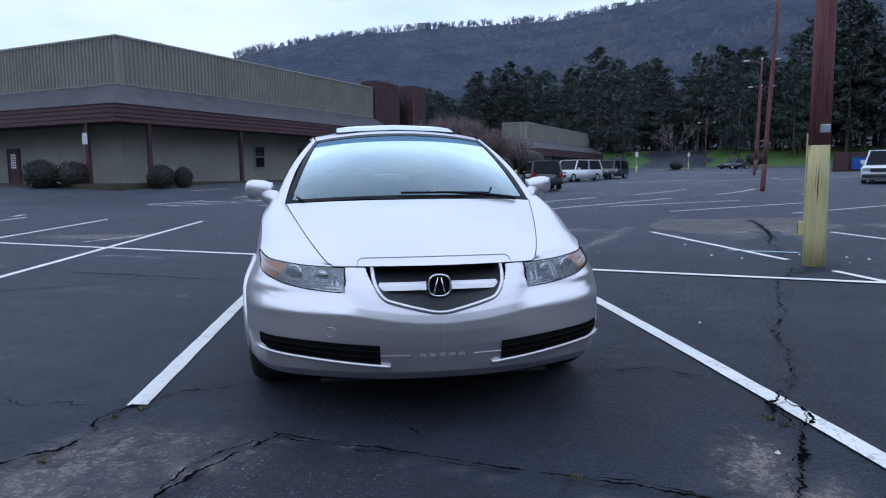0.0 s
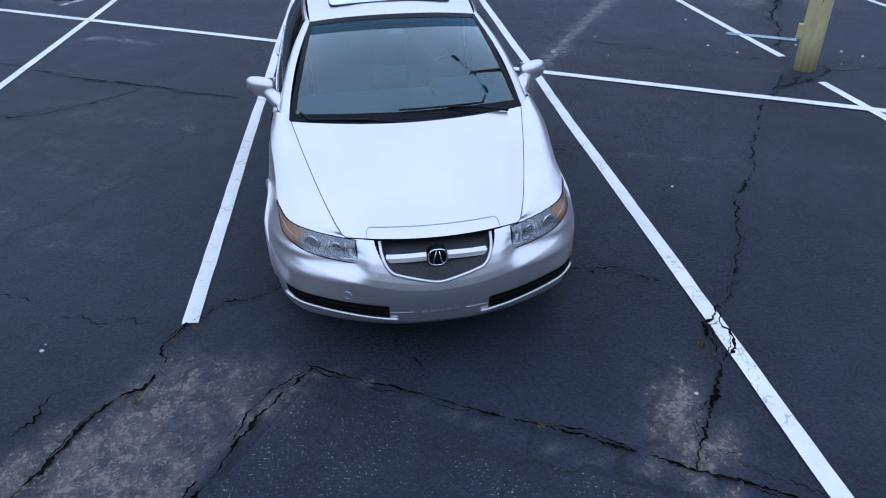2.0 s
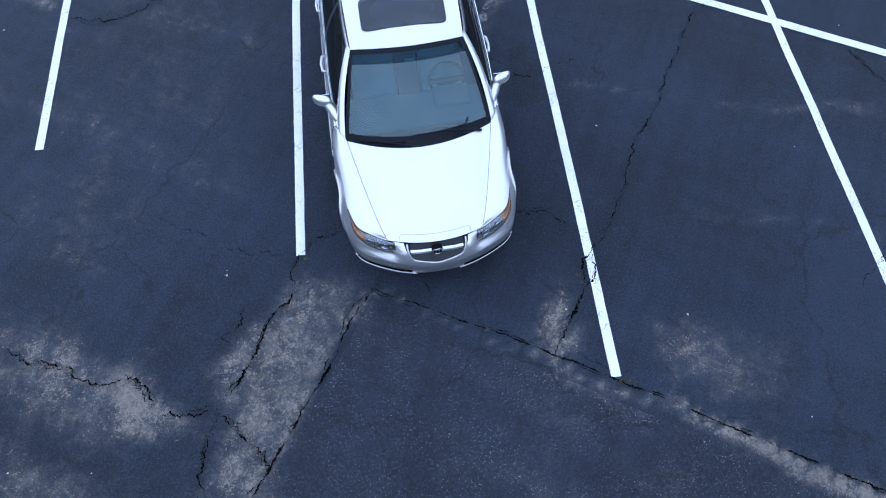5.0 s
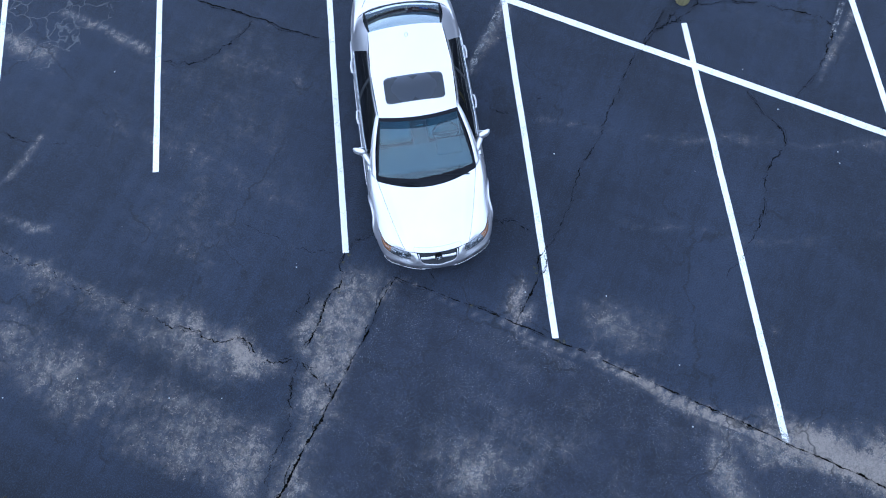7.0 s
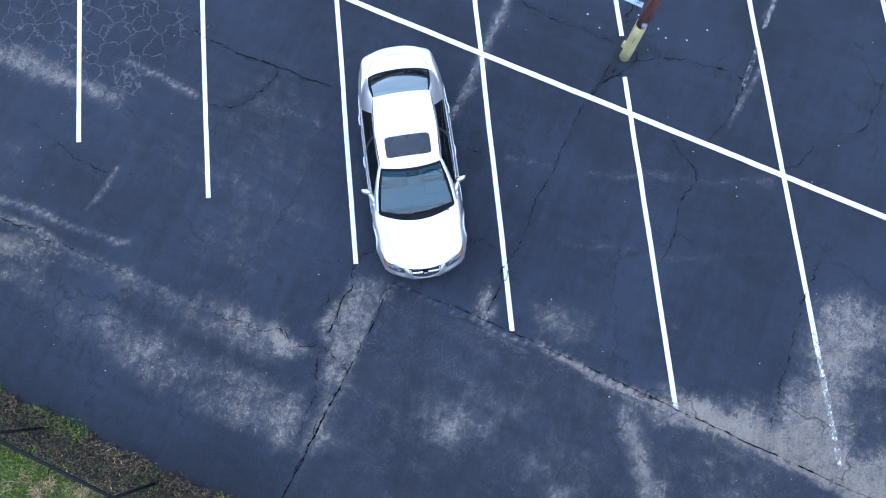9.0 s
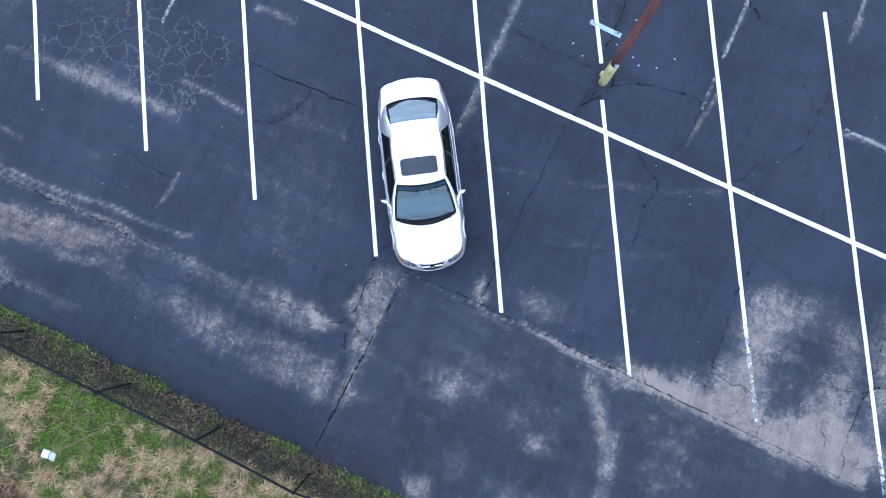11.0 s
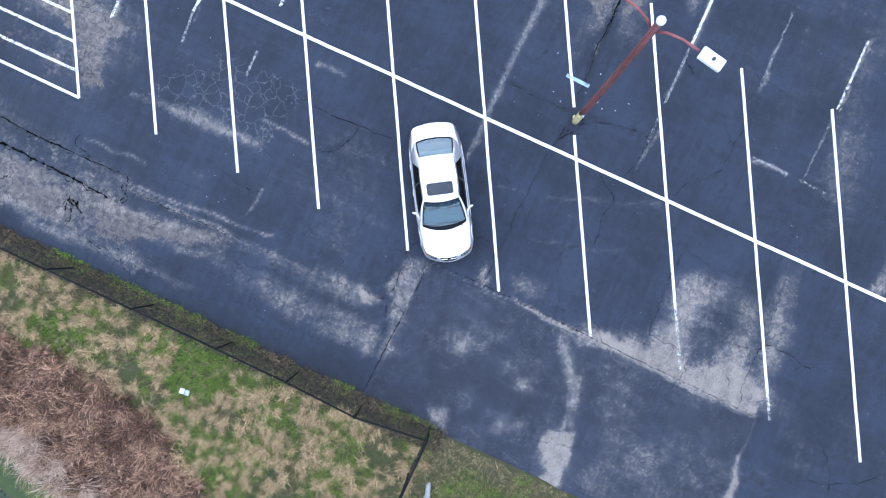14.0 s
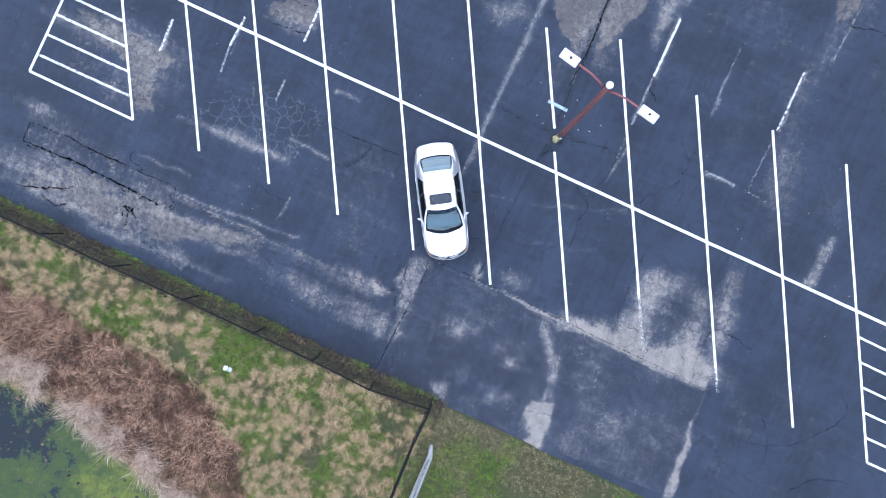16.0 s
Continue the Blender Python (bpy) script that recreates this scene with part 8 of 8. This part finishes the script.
# woods close the place behind the start of the walk and on both sides
b = 56.0
while b < 322:
    far = 62 + 16 * rng.random() + (40 if b < 80 or b > 280 else 0)
    size = rng.uniform(0.9, 1.25)
    x, y = far * math.sin(radians(b)), far * math.cos(radians(b))
    m = Matrix.Translation((x, y, -1.5)) @ Matrix.Rotation(rng.uniform(0, 6.28), 4, "Z") @ Matrix.Diagonal((size, size, size, 1))
    copy_thing(PINES[rng.randrange(6)], m).matrix_world = m
    b += rng.uniform(2.6, 4.2)


def bare_tree(p, height, spread, seed, label, depth=5):
    rng = random.Random(seed)
    t = thing("bare_tree", Matrix.Translation(p), label, "tree", "bare winter trees")
    trunk, limbs = bmesh.new(), bmesh.new()

    def grow(a, d, length, r, level):
        b = a + d * length
        add_tube(trunk if level < 2 else limbs, [tuple(a), tuple((a + b) / 2 + Vector((rng.gauss(0, 0.03), rng.gauss(0, 0.03), 0)) * length), tuple(b)], [r, r * 0.85, r * 0.65], 5 if level < 2 else 3, False)
        if level >= depth:
            return
        for _ in range(rng.randint(2, 4)):
            v = (d + Vector((rng.gauss(0, spread), rng.gauss(0, spread), rng.gauss(0.15, 0.25)))).normalized()
            grow(a + d * length * rng.uniform(0.55, 1.0), v, length * rng.uniform(0.6, 0.85), max(r * 0.6, 0.017), level + 1)

    stems = 1 if spread < 0.5 else 7
    for k in range(stems):
        d = Vector((rng.gauss(0, 0.18 * (stems > 1)), rng.gauss(0, 0.18 * (stems > 1)), 1)).normalized()
        grow(Vector((rng.gauss(0, 0.1), rng.gauss(0, 0.1), -0.1)), d, height * 0.30, 0.02 * height * (0.6 if stems > 1 else 0.8), 0)
    part("trunk", trunk, BARK, t, "grey trunk")
    tagged(part("twig_spray", limbs, TWIGS, t, "fine brown twigs"), kind="stuff")


bare_tree(away(26.9, 100.0), 8.5, 0.42, 3, "small bare tree in a kerbed bed")
for k, (bearing, distance, h) in enumerate(((7.4, 62.0, 6.8), (8.6, 60.0, 7.0), (9.8, 63.0, 7.0), (10.9, 66.0, 6.6), (11.9, 64.0, 6.0), (9.2, 66.0, 7.2), (12.7, 66.0, 5.6), (10.4, 60.0, 6.6))):
    bare_tree(away(bearing, distance), h, 0.55, 20 + k, "bare reddish crape myrtle by the shops", 5)
bare_tree(away(14.6, 63.0), 4.8, 0.42, 33, "small bare tree by the shops")


# ---- the wooded ridge behind ----
RIDGE = [(-40, 80), (-14, 126), (-8.3, 164), (-6, 178), (0, 198), (7, 212), (14, 216), (18, 219), (26, 239), (33, 254), (45, 285), (60, 280), (90, 200)]


def ridge_height(bearing):
    return np.interp(bearing, [b for b, _ in RIDGE], [h for _, h in RIDGE])


def hill():
    b, f = np.meshgrid(np.linspace(-40, 90, 420), np.linspace(0, 1, 90))
    d = 190 + 850 * f
    x, y = EYE0[0] + d * np.sin(np.radians(b)), EYE0[1] + d * np.cos(np.radians(b))
    crest = ridge_height(b)
    z = 4 + (crest - 4) * (0.10 * f + 0.5 * smooth01(f, 0.15, 1.0) + 0.40 * f**2.4)
    z = z + smooth01(f, 0.05, 0.3) * (1 - smooth01(f, 0.93, 1.0)) * (26 * (clouds(x, y, 160, 201) - 0.5) + 9 * (clouds(x, y, 22, 205, 3) - 0.5))
    z = z + smooth01(f, 0.1, 0.3) * 3.0 * (clouds(x, y, 6, 209, 2) - 0.5)
    v, fc = sheet(np.stack([x, y, z], -1))
    m, nt, s = bare("wooded hillside with painted haze")
    # the blue-grey tones put the haze of distance into the slope's colour
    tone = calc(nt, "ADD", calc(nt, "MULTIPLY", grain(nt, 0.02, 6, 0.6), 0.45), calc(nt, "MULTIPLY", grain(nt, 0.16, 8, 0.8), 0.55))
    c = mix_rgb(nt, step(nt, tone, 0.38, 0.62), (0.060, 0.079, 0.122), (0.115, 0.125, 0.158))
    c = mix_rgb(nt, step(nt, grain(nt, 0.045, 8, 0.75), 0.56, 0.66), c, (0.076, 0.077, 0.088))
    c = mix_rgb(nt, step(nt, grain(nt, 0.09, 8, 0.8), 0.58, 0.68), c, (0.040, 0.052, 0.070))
    nt.links.new(c, s.inputs["Base Color"])
    s.inputs["Roughness"].default_value, s.inputs["Specular IOR Level"].default_value = 1.0, 0.05
    relief(nt, s, grain(nt, 0.3, 6, 0.8), 1.0, 4.0)
    tagged(mesh_object("wooded_ridge", v, fc, m), "long ridge wooded with bare winter trees, haze painted in its colour", "hill", kind="structure")
    # bare woods standing on the slope and the crest
    rng = random.Random(9)
    verts, faces = [], []
    for k in range(5200):
        onto = k < 1000
        bb, ff = rng.uniform(-8, 46), 1.0 - 0.02 * rng.random() if onto else rng.uniform(0.08, 0.97)
        d = 190 + 850 * ff
        x, y = EYE0[0] + d * math.sin(radians(bb)), EYE0[1] + d * math.cos(radians(bb))
        crest = float(ridge_height(bb))
        zz = 4 + (crest - 4) * (0.10 * ff + 0.5 * float(smooth01(ff, 0.15, 1.0)) + 0.40 * ff**2.4) - (0 if onto else 3)
        h = rng.uniform(4, 13) * (1.0 if onto else 0.9)
        if onto and float(clouds(np.array(bb * 3.0), np.array(0.0), 1.0, 300)) < 0.42:
            h *= 0.35
        s = Vector((math.cos(radians(bb)), -math.sin(radians(bb)), 0))
        base = Vector((x, y, zz - 1))
        for _ in range(9 if onto else 7):
            w = rng.uniform(0.06, 0.20)
            top = base + s * rng.gauss(0, h * 0.22) + Vector((0, 0, h * rng.uniform(0.6, 1.05)))
            foot = base + Vector((0, 0, h * rng.uniform(0, 0.4)))
            i = len(verts)
            verts += [tuple(foot - s * w), tuple(foot + s * w), tuple(top + s * w * 2.0), tuple(top - s * w * 2.0)]
            faces.append((i, i + 1, i + 2, i + 3))
    # pale blue-grey: the woods' colour holds the distant haze as well
    woods = mat("far bare woods with painted haze", (0.12, 0.125, 0.155), (0.20, 0.20, 0.225), 0.02, 0.3, 1.0, 0, 0.0, 0, None, 0, 0.05)
    tagged(mesh_object("ridge_woods", verts, faces, woods, smooth=False), "bare winter woods on the ridge and its crest, tinted blue-grey for haze", "woods", kind="stuff")


hill()


def ridge_house(bearing, label):
    d = 1036.0
    x, y = EYE0[0] + d * math.sin(radians(bearing)), EYE0[1] + d * math.cos(radians(bearing))
    h = thing("house", Matrix.Translation((x, y, float(ridge_height(bearing)) - 1.0)) @ Matrix.Rotation(radians(-bearing), 4, "Z"), label, "house", "houses on the ridge")
    part("wall", boxed(-9, 9, -5, 5, 0, 5.5), LAMP_WHITE, h, "pale wall")
    bm = bmesh.new()
    a = [bm.verts.new(p) for p in ((-10, -6, 5.4), (10, -6, 5.4), (10, 6, 5.4), (-10, 6, 5.4))]
    r_ = [bm.verts.new(p) for p in ((-9, 0, 8.6), (9, 0, 8.6))]
    for q in ((a[0], a[1], r_[1], r_[0]), (a[2], a[3], r_[0], r_[1]), (a[1], a[2], r_[1]), (a[3], a[0], r_[0])):
        bm.faces.new(q)
    part("roof", bm, SHINGLE, h, "grey roof")
    for x in (-6, -2, 2, 6):
        part("window", boxed(x - 0.9, x + 0.9, -5.06, -4.98, 1.5, 3.6), FAR_GLASS, h)


for bearing in (7.0, 22.5, 24.8, 28.2, 30.3):
    ridge_house(bearing, "pale house with a grey roof on the ridge crest")
